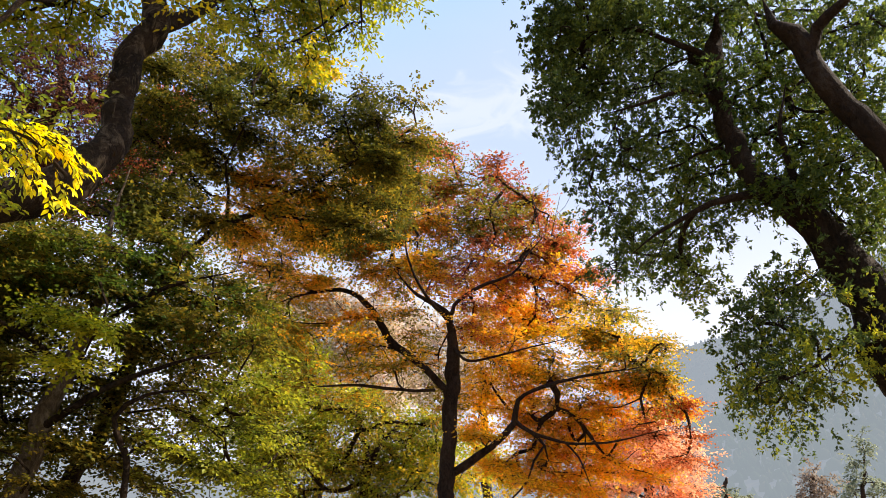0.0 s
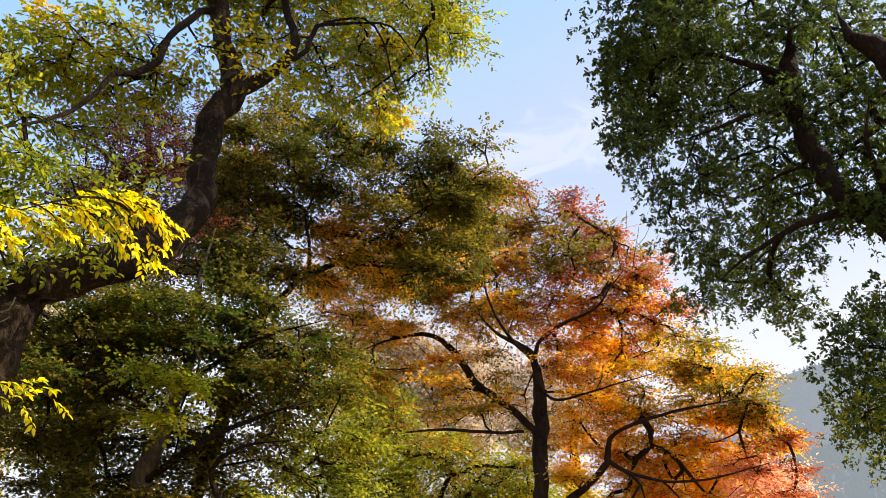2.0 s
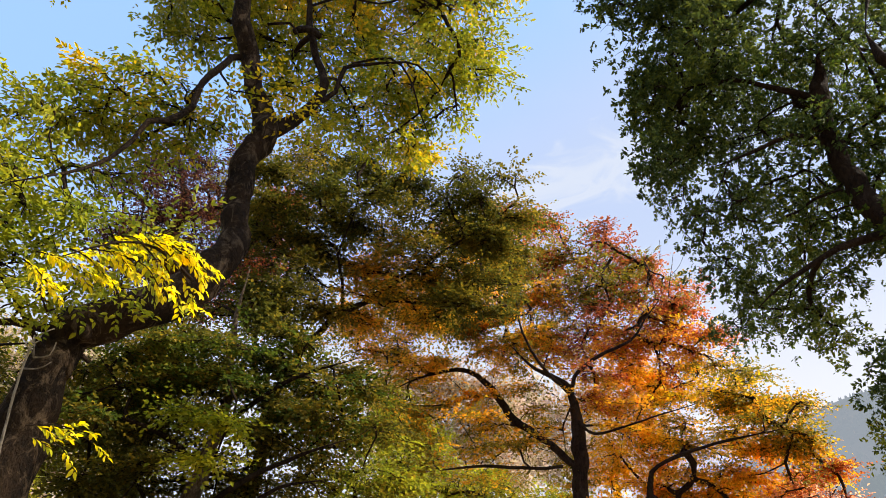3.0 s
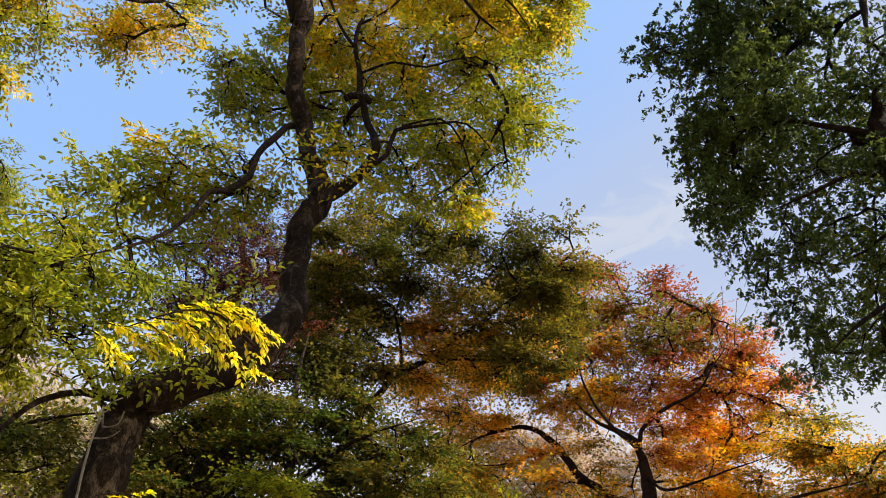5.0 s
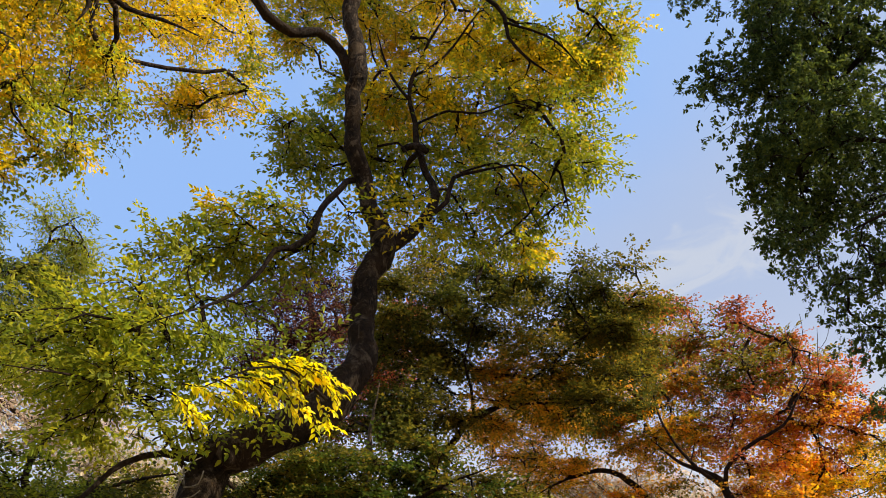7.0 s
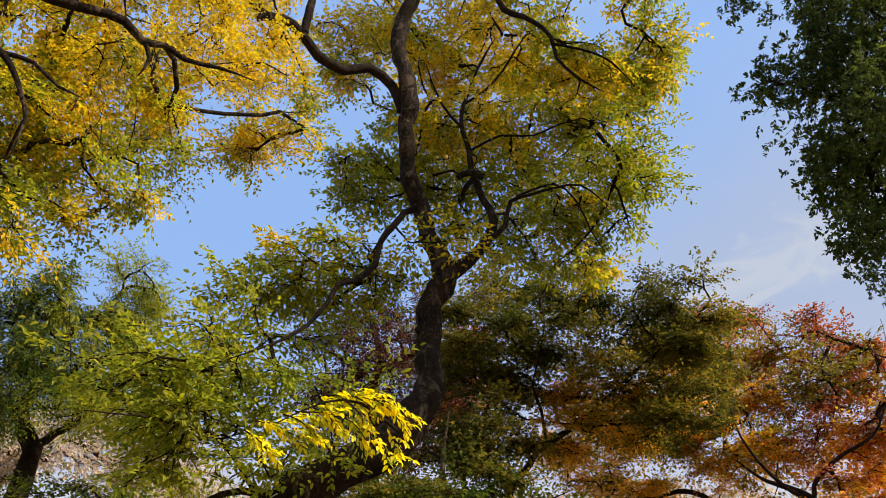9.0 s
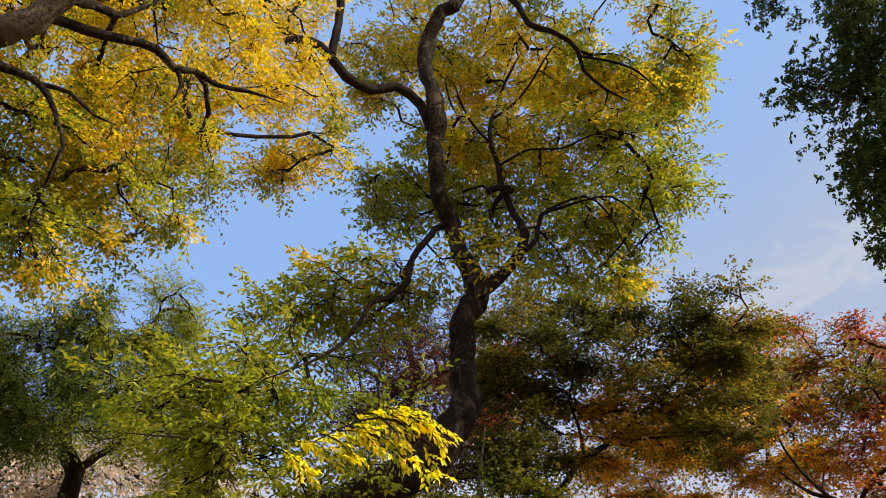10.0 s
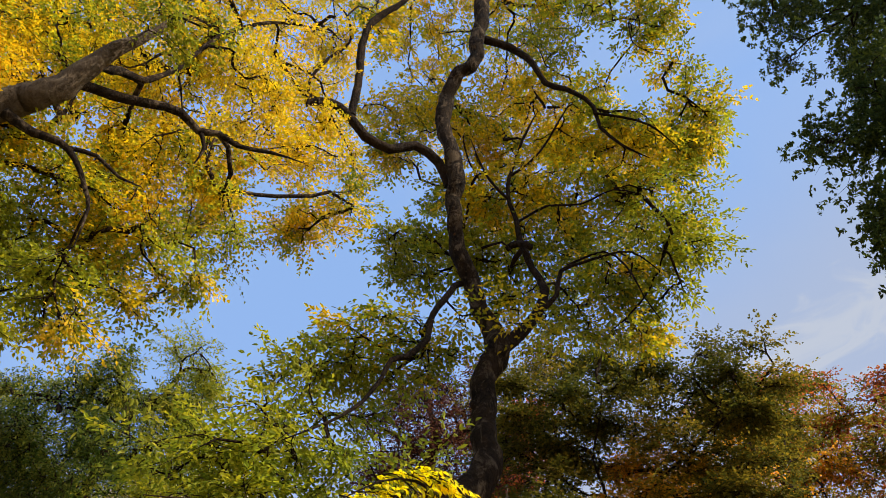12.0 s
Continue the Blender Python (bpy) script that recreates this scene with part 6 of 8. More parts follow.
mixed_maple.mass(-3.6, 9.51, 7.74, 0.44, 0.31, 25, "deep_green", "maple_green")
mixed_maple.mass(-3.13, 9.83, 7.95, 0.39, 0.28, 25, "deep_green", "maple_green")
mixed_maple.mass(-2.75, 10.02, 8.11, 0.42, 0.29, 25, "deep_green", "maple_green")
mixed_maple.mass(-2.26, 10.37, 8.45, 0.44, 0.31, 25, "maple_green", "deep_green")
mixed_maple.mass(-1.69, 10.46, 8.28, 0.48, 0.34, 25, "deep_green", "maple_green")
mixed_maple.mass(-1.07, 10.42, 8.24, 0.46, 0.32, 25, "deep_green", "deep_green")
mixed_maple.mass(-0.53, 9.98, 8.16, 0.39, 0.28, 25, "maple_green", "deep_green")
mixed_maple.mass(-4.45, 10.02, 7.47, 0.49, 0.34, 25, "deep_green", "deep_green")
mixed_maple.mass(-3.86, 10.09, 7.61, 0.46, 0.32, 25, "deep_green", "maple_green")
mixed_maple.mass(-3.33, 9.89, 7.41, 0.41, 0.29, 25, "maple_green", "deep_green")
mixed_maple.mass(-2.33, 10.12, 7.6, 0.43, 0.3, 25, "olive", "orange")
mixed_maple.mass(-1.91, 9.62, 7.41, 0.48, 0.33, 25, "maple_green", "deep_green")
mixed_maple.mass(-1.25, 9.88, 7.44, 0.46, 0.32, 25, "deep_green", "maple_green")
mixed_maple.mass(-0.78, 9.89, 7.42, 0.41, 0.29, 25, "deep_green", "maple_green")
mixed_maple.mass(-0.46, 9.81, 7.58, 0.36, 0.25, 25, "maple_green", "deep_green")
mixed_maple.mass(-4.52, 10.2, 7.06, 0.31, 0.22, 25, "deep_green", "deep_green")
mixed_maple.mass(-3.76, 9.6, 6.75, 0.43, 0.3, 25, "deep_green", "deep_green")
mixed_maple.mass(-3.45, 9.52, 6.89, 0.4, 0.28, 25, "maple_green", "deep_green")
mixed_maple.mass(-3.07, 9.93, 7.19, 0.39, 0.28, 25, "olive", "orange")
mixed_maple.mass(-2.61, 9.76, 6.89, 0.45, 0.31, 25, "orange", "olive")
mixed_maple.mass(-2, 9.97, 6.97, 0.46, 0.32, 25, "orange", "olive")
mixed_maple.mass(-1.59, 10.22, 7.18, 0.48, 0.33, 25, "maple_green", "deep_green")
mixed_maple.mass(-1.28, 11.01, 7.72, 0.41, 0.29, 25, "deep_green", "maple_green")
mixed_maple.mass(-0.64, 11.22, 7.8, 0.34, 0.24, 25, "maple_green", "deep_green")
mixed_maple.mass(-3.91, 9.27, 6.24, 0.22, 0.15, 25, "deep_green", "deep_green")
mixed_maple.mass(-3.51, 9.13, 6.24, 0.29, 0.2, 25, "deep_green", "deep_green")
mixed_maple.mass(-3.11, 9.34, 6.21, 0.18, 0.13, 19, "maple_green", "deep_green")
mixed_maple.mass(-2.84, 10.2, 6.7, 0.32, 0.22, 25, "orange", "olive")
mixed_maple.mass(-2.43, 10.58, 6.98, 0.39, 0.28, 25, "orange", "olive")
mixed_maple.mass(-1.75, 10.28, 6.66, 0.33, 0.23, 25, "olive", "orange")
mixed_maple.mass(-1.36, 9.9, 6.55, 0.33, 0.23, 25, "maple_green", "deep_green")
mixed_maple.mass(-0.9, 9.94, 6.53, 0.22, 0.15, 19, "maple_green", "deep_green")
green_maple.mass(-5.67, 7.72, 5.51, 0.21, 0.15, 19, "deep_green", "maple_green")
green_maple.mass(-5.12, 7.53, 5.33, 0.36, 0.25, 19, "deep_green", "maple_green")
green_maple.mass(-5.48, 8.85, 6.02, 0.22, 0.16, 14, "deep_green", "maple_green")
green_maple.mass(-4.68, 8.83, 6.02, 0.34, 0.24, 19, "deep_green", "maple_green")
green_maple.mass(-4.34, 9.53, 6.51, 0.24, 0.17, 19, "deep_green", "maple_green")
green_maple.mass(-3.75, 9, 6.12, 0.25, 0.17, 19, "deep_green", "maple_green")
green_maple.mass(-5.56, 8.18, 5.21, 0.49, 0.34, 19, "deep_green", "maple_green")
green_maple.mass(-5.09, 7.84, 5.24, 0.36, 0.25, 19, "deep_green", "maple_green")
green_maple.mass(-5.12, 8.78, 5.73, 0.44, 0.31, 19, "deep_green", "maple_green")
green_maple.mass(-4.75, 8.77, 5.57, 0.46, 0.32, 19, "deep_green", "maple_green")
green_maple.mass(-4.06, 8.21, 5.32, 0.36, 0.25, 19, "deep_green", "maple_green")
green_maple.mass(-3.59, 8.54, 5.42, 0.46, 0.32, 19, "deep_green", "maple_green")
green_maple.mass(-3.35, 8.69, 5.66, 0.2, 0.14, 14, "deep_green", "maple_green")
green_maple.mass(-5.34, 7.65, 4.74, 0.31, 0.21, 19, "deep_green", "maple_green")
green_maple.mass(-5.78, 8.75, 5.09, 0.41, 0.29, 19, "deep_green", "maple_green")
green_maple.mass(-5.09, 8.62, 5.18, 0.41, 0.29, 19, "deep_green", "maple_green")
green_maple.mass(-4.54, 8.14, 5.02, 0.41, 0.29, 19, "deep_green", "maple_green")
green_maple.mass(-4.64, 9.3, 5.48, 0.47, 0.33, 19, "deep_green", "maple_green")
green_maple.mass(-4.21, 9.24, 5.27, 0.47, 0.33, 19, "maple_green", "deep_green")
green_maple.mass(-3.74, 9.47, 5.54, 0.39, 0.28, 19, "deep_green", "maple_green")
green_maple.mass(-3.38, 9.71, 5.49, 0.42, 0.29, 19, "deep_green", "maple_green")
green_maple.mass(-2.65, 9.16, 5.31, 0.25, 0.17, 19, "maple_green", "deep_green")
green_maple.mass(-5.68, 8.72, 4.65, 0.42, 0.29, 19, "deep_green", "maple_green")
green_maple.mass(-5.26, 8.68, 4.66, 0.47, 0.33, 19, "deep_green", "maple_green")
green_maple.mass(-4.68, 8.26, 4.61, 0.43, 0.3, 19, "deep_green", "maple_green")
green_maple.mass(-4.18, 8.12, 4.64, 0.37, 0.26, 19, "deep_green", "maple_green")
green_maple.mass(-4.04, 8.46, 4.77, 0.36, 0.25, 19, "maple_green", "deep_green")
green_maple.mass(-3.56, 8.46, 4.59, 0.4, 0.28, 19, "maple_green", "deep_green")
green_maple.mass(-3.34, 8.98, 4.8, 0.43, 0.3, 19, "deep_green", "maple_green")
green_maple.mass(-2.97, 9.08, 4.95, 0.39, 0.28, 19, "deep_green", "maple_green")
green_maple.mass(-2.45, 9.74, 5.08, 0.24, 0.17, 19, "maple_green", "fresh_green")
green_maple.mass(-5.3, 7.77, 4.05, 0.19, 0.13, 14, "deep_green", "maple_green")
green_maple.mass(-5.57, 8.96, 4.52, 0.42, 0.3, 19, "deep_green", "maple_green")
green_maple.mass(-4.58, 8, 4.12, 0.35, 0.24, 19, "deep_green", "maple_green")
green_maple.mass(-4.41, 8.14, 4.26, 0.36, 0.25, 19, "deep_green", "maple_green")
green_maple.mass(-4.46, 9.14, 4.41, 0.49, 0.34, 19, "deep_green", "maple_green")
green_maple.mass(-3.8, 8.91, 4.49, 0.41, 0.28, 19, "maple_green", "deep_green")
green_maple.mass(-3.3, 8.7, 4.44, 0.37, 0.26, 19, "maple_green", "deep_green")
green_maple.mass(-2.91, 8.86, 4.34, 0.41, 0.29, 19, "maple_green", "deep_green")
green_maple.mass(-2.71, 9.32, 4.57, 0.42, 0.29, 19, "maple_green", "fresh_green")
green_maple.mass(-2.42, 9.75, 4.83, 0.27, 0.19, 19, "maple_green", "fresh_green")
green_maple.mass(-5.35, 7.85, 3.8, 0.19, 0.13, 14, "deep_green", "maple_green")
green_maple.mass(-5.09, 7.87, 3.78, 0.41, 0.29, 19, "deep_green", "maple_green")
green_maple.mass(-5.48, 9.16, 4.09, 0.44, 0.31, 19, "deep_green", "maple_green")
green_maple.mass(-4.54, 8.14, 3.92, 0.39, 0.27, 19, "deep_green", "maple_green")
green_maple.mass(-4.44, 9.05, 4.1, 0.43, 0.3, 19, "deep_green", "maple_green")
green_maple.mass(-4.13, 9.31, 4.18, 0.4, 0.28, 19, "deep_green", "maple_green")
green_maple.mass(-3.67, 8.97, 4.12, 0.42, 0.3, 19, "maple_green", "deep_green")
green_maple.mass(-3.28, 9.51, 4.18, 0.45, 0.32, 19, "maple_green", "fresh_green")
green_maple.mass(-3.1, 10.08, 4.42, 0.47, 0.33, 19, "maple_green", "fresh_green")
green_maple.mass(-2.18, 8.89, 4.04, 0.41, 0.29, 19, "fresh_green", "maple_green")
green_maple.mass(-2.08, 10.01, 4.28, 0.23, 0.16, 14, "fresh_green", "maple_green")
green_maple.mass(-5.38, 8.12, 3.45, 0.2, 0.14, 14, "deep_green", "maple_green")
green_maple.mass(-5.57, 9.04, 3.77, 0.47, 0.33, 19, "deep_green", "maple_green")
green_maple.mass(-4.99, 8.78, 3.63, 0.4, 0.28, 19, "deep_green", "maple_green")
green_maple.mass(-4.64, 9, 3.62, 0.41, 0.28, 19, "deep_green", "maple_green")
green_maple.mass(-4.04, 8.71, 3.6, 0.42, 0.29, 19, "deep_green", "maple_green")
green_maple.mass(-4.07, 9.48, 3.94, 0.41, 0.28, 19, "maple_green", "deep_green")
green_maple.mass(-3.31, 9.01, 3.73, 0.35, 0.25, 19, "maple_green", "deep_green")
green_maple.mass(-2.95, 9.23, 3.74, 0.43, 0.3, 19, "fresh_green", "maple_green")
green_maple.mass(-2.65, 9.8, 4.03, 0.42, 0.29, 19, "fresh_green", "maple_green")
green_maple.mass(-2.17, 9.99, 3.87, 0.32, 0.22, 19, "fresh_green", "maple_green")
green_maple.mass(-5.51, 9.02, 3.34, 0.43, 0.3, 19, "deep_green", "maple_green")
green_maple.mass(-4.62, 7.91, 3.2, 0.39, 0.27, 19, "deep_green", "maple_green")
green_maple.mass(-4.79, 9.33, 3.31, 0.41, 0.29, 19, "maple_green", "deep_green")
green_maple.mass(-4.55, 9.5, 3.44, 0.43, 0.3, 19, "maple_green", "deep_green")
green_maple.mass(-3.78, 8.72, 3.21, 0.38, 0.26, 19, "maple_green", "deep_green")
green_maple.mass(-3.54, 9.43, 3.53, 0.38, 0.26, 19, "deep_green", "maple_green")
green_maple.mass(-2.84, 8.67, 3.23, 0.4, 0.28, 19, "fresh_green", "deep_green")
green_maple.mass(-3.07, 10.22, 3.54, 0.48, 0.34, 19, "fresh_green", "deep_green")
green_maple.mass(-2.23, 8.98, 3.36, 0.36, 0.25, 19, "fresh_green", "deep_green")
green_maple.mass(-1.9, 9.84, 3.5, 0.19, 0.13, 14, "fresh_green", "maple_green")
green_maple.mass(-5.01, 7.86, 2.9, 0.18, 0.13, 19, "deep_green", "maple_green")
green_maple.mass(-4.73, 8.05, 2.85, 0.38, 0.27, 19, "deep_green", "maple_green")
green_maple.mass(-4.96, 9.11, 3.07, 0.47, 0.33, 19, "maple_green", "deep_green")
green_maple.mass(-4.09, 8.47, 2.94, 0.42, 0.29, 19, "maple_green", "deep_green")
green_maple.mass(-3.87, 8.59, 2.96, 0.37, 0.26, 19, "maple_green", "deep_green")
green_maple.mass(-3.44, 8.79, 2.99, 0.41, 0.29, 19, "deep_green", "maple_green")
green_maple.mass(-3.15, 9, 2.97, 0.4, 0.28, 19, "deep_green", "maple_green")
green_maple.mass(-2.78, 9.34, 3, 0.3, 0.21, 19, "fresh_green", "deep_green")
green_maple.mass(-2.39, 9.02, 2.93, 0.3, 0.21, 19, "fresh_green", "deep_green")
green_maple.mass(-2.18, 10.04, 3.13, 0.33, 0.23, 19, "fresh_green", "deep_green")
green_maple.mass(-5.19, 8.57, 2.69, 0.19, 0.13, 14, "deep_green", "maple_green")
green_maple.mass(-4.51, 8.68, 2.71, 0.23, 0.16, 14, "maple_green", "deep_green")
green_maple.mass(-4.83, 7.61, 5.12, 0.17, 0.12, 10, "mid_green", "maple_green")
green_maple.mass(-4.4, 7.58, 5.04, 0.25, 0.17, 13, "mid_green", "maple_green")
green_maple.mass(-4.32, 8.19, 5.22, 0.43, 0.3, 13, "mid_green", "maple_green")
green_maple.mass(-3.64, 7.85, 5.08, 0.31, 0.22, 13, "mid_green", "maple_green")
green_maple.mass(-3.58, 8.54, 5.25, 0.33, 0.23, 13, "mid_green", "maple_green")
green_maple.mass(-3.05, 8.6, 5.34, 0.17, 0.12, 10, "mid_green", "maple_green")
green_maple.mass(-4.93, 7.63, 4.86, 0.39, 0.27, 13, "mid_green", "maple_green")
green_maple.mass(-4.67, 7.9, 4.93, 0.36, 0.25, 13, "mid_green", "maple_green")
green_maple.mass(-4.33, 7.95, 4.82, 0.36, 0.25, 13, "mid_green", "maple_green")
green_maple.mass(-3.94, 8.31, 4.86, 0.33, 0.23, 13, "mid_green", "maple_green")
green_maple.mass(-3.78, 8.53, 5.01, 0.41, 0.28, 13, "mid_green", "maple_green")
green_maple.mass(-3.15, 8.62, 4.99, 0.38, 0.26, 13, "mid_green", "maple_green")
green_maple.mass(-2.62, 8.19, 4.65, 0.33, 0.23, 13, "maple_green", "mid_green")
green_maple.mass(-2.37, 8.36, 4.71, 0.3, 0.21, 13, "maple_green", "mid_green")
green_maple.mass(-4.79, 7.07, 4.3, 0.18, 0.13, 10, "mid_green", "maple_green")
green_maple.mass(-3.87, 7.53, 4.33, 0.15, 0.11, 10, "mid_green", "maple_green")
green_maple.mass(-3.74, 8.48, 4.66, 0.18, 0.13, 10, "mid_green", "maple_green")
green_maple.mass(-3.54, 8.66, 4.65, 0.17, 0.12, 10, "mid_green", "maple_green")
green_maple.mass(-3.05, 8.58, 4.63, 0.18, 0.12, 10, "maple_green", "mid_green")
green_maple.mass(-2.56, 8.44, 4.51, 0.17, 0.12, 10, "maple_green", "mid_green")
green_maple.mass(-2.18, 8.54, 4.49, 0.19, 0.13, 10, "maple_green", "mid_green")
green_maple.limb("stem", (-7.38, 7.04, 0, 0.160), (-7.38, 7.04, 4.42, 0.082), (-7.38, 7.04, 4.81, 0.061), (-7.61, 6.8, 5.14, 0.044), (-7.55, 6.86, 5.65, 0.025), (-7.45, 6.97, 5.98, 0.006))
green_maple.limb("limb", (-7.42, 7, 4.8, 0.039), (-6.89, 7.25, 5.1, 0.027), (-6.34, 7.47, 5.26, 0.016), (-5.75, 7.69, 5.34, 0.005))
green_maple.mass(-7.97, 5.99, 5.05, 0.23, 0.16, 13, "fresh_green", "deep_green")
green_maple.mass(-8.11, 6.63, 5.34, 0.35, 0.24, 17, "fresh_green", "deep_green")
green_maple.mass(-7.85, 6.89, 5.36, 0.28, 0.19, 17, "fresh_green", "deep_green")
green_maple.mass(-7.34, 5.96, 4.57, 0.43, 0.3, 17, "deep_green", "fresh_green")
green_maple.mass(-7.26, 6.29, 4.71, 0.41, 0.29, 17, "fresh_green", "deep_green")
green_maple.mass(-6.87, 6.31, 4.74, 0.39, 0.27, 17, "fresh_green", "deep_green")
green_maple.mass(-7.29, 7.16, 5.04, 0.42, 0.29, 17, "fresh_green", "deep_green")
green_maple.mass(-7.28, 7.7, 5.36, 0.25, 0.18, 13, "deep_green", "fresh_green")
green_maple.mass(-6.85, 7.98, 5.29, 0.23, 0.16, 13, "deep_green", "maple_green")
green_maple.mass(-7.35, 5.79, 4.31, 0.22, 0.15, 17, "deep_green", "fresh_green")
green_maple.mass(-7.1, 6.05, 4.29, 0.36, 0.25, 17, "deep_green", "fresh_green")
green_maple.mass(-7.85, 7.04, 4.67, 0.39, 0.28, 17, "deep_green", "fresh_green")
green_maple.mass(-7.04, 6.84, 4.62, 0.46, 0.32, 17, "fresh_green", "deep_green")
green_maple.mass(-6.4, 6.8, 4.51, 0.34, 0.24, 17, "deep_green", "fresh_green")
green_maple.mass(-6.18, 7.07, 4.61, 0.37, 0.26, 17, "deep_green", "maple_green")
green_maple.mass(-6.61, 8.05, 4.84, 0.27, 0.19, 17, "deep_green", "maple_green")
green_maple.mass(-6.37, 8.44, 4.98, 0.4, 0.28, 17, "maple_green", "deep_green")
green_maple.mass(-5.49, 7.87, 4.72, 0.19, 0.13, 13, "maple_green", "deep_green")
orange_tree.mass(-2.11, 14.97, 10.81, 0.35, 0.19, 24, "olive", "russet")
orange_tree.mass(-1.23, 13.89, 10.34, 0.52, 0.28, 33, "olive", "russet")
orange_tree.mass(-0.76, 13.91, 10.41, 0.51, 0.28, 33, "olive", "russet")
orange_tree.mass(-0.22, 15.84, 11.54, 0.42, 0.23, 33, "russet", "olive")
orange_tree.mass(-2.3, 14.67, 10.08, 0.32, 0.17, 24, "olive", "orange")
orange_tree.mass(-1.89, 15.77, 10.62, 0.56, 0.31, 33, "olive", "orange")
orange_tree.mass(-1.1, 15.43, 10.48, 0.7, 0.39, 33, "olive", "russet")
orange_tree.mass(-0.61, 15.86, 10.7, 0.69, 0.38, 33, "olive", "russet")
orange_tree.mass(0.2, 15.14, 10.3, 0.65, 0.36, 33, "olive", "russet")
orange_tree.mass(1.07, 15.02, 10.46, 0.31, 0.17, 24, "russet", "maple_green")
orange_tree.mass(-3.4, 14.32, 9.23, 0.28, 0.16, 24, "orange", "olive")
orange_tree.mass(-2.5, 14.18, 9.15, 0.38, 0.21, 33, "orange", "olive")
orange_tree.mass(-2.14, 15.27, 9.96, 0.66, 0.36, 33, "olive", "orange")
orange_tree.mass(-1.55, 14.78, 9.7, 0.52, 0.28, 33, "olive", "orange")
orange_tree.mass(-0.86, 15.61, 10, 0.62, 0.34, 33, "olive", "orange")
orange_tree.mass(-0.06, 15.58, 10.17, 0.58, 0.32, 33, "olive", "russet")
orange_tree.mass(0.68, 14.23, 9.16, 0.59, 0.33, 33, "maple_green", "olive")
orange_tree.mass(1.22, 15.01, 9.76, 0.55, 0.3, 33, "russet", "maple_green")
orange_tree.mass(1.92, 15.16, 9.69, 0.35, 0.19, 33, "olive", "russet")
orange_tree.mass(-4.5, 15.35, 9.16, 0.3, 0.17, 24, "orange", "olive")
orange_tree.mass(-3.74, 15.52, 9.28, 0.69, 0.38, 33, "orange", "olive")
orange_tree.mass(-3.01, 14.7, 8.8, 0.57, 0.32, 33, "orange", "olive")
orange_tree.mass(-2.09, 13.65, 8.25, 0.47, 0.26, 33, "orange", "olive")
orange_tree.mass(-1.56, 13.78, 8.47, 0.58, 0.32, 33, "orange", "olive")
orange_tree.mass(-1.11, 14.6, 8.79, 0.61, 0.33, 33, "olive", "orange")
orange_tree.mass(-0.37, 14.62, 8.88, 0.54, 0.29, 33, "orange", "olive")
orange_tree.mass(0.35, 15.12, 9.05, 0.52, 0.29, 33, "maple_green", "russet")
orange_tree.mass(1.1, 15.38, 9.27, 0.65, 0.36, 33, "russet", "maple_green")
orange_tree.mass(1.56, 14.37, 8.88, 0.57, 0.31, 33, "olive", "russet")
orange_tree.mass(2.47, 15.13, 8.99, 0.47, 0.26, 33, "russet", "olive")
orange_tree.mass(-4.37, 14.03, 7.79, 0.31, 0.17, 24, "orange", "olive")
orange_tree.mass(-3.84, 13.82, 7.94, 0.53, 0.29, 33, "orange", "olive")
orange_tree.mass(-3.45, 14.91, 8.36, 0.57, 0.32, 33, "orange", "olive")
orange_tree.mass(-2.42, 14.1, 7.94, 0.62, 0.34, 33, "orange", "olive")
orange_tree.mass(-1.87, 13.88, 7.93, 0.52, 0.28, 33, "olive", "orange")
orange_tree.mass(-1.25, 14, 7.88, 0.49, 0.27, 33, "orange", "olive")
orange_tree.mass(-0.77, 13.85, 7.88, 0.59, 0.32, 33, "orange", "olive")
orange_tree.mass(-0.2, 14.95, 8.27, 0.54, 0.3, 33, "orange", "olive")
orange_tree.mass(0.68, 14.63, 8.32, 0.63, 0.35, 33, "russet", "maple_green")
orange_tree.mass(1.2, 14.2, 7.89, 0.55, 0.3, 33, "orange", "russet")
orange_tree.mass(1.78, 14.43, 8.05, 0.53, 0.29, 33, "russet", "orange")
orange_tree.mass(2.32, 14.24, 8.26, 0.34, 0.19, 33, "russet", "olive")
orange_tree.mass(-3.26, 13.91, 7.41, 0.56, 0.31, 33, "orange", "olive")
orange_tree.mass(-2.78, 14.38, 7.6, 0.51, 0.28, 33, "orange", "olive")
orange_tree.mass(-2.44, 14.99, 7.72, 0.26, 0.14, 24, "orange", "olive")
orange_tree.mass(-1.06, 15.31, 8.07, 0.5, 0.28, 33, "orange", "olive")
orange_tree.mass(-0.52, 15.54, 8.13, 0.52, 0.29, 33, "orange", "olive")
orange_tree.mass(0.2, 14.37, 7.66, 0.56, 0.31, 33, "orange", "russet")
orange_tree.mass(1, 15.56, 7.94, 0.61, 0.33, 33, "orange", "russet")
orange_tree.mass(1.46, 14.6, 7.57, 0.57, 0.31, 33, "orange", "russet")
orange_tree.mass(2.16, 14.21, 7.45, 0.49, 0.27, 33, "orange", "russet")
orange_tree.mass(2.78, 14.36, 7.66, 0.28, 0.15, 24, "russet", "amber")
orange_tree.mass(0.43, 14.02, 6.76, 0.4, 0.22, 33, "orange", "russet")
orange_tree.mass(1.37, 15.5, 7.41, 0.54, 0.3, 33, "orange", "amber")
orange_tree.mass(1.89, 15.71, 7.44, 0.53, 0.29, 33, "orange", "amber")
orange_tree.mass(2.73, 15.76, 7.55, 0.53, 0.29, 33, "amber", "olive")
orange_tree.mass(3.1, 14.76, 7.02, 0.63, 0.35, 33, "olive", "amber")
orange_tree.mass(0.8, 15.11, 6.74, 0.28, 0.15, 24, "orange", "amber")
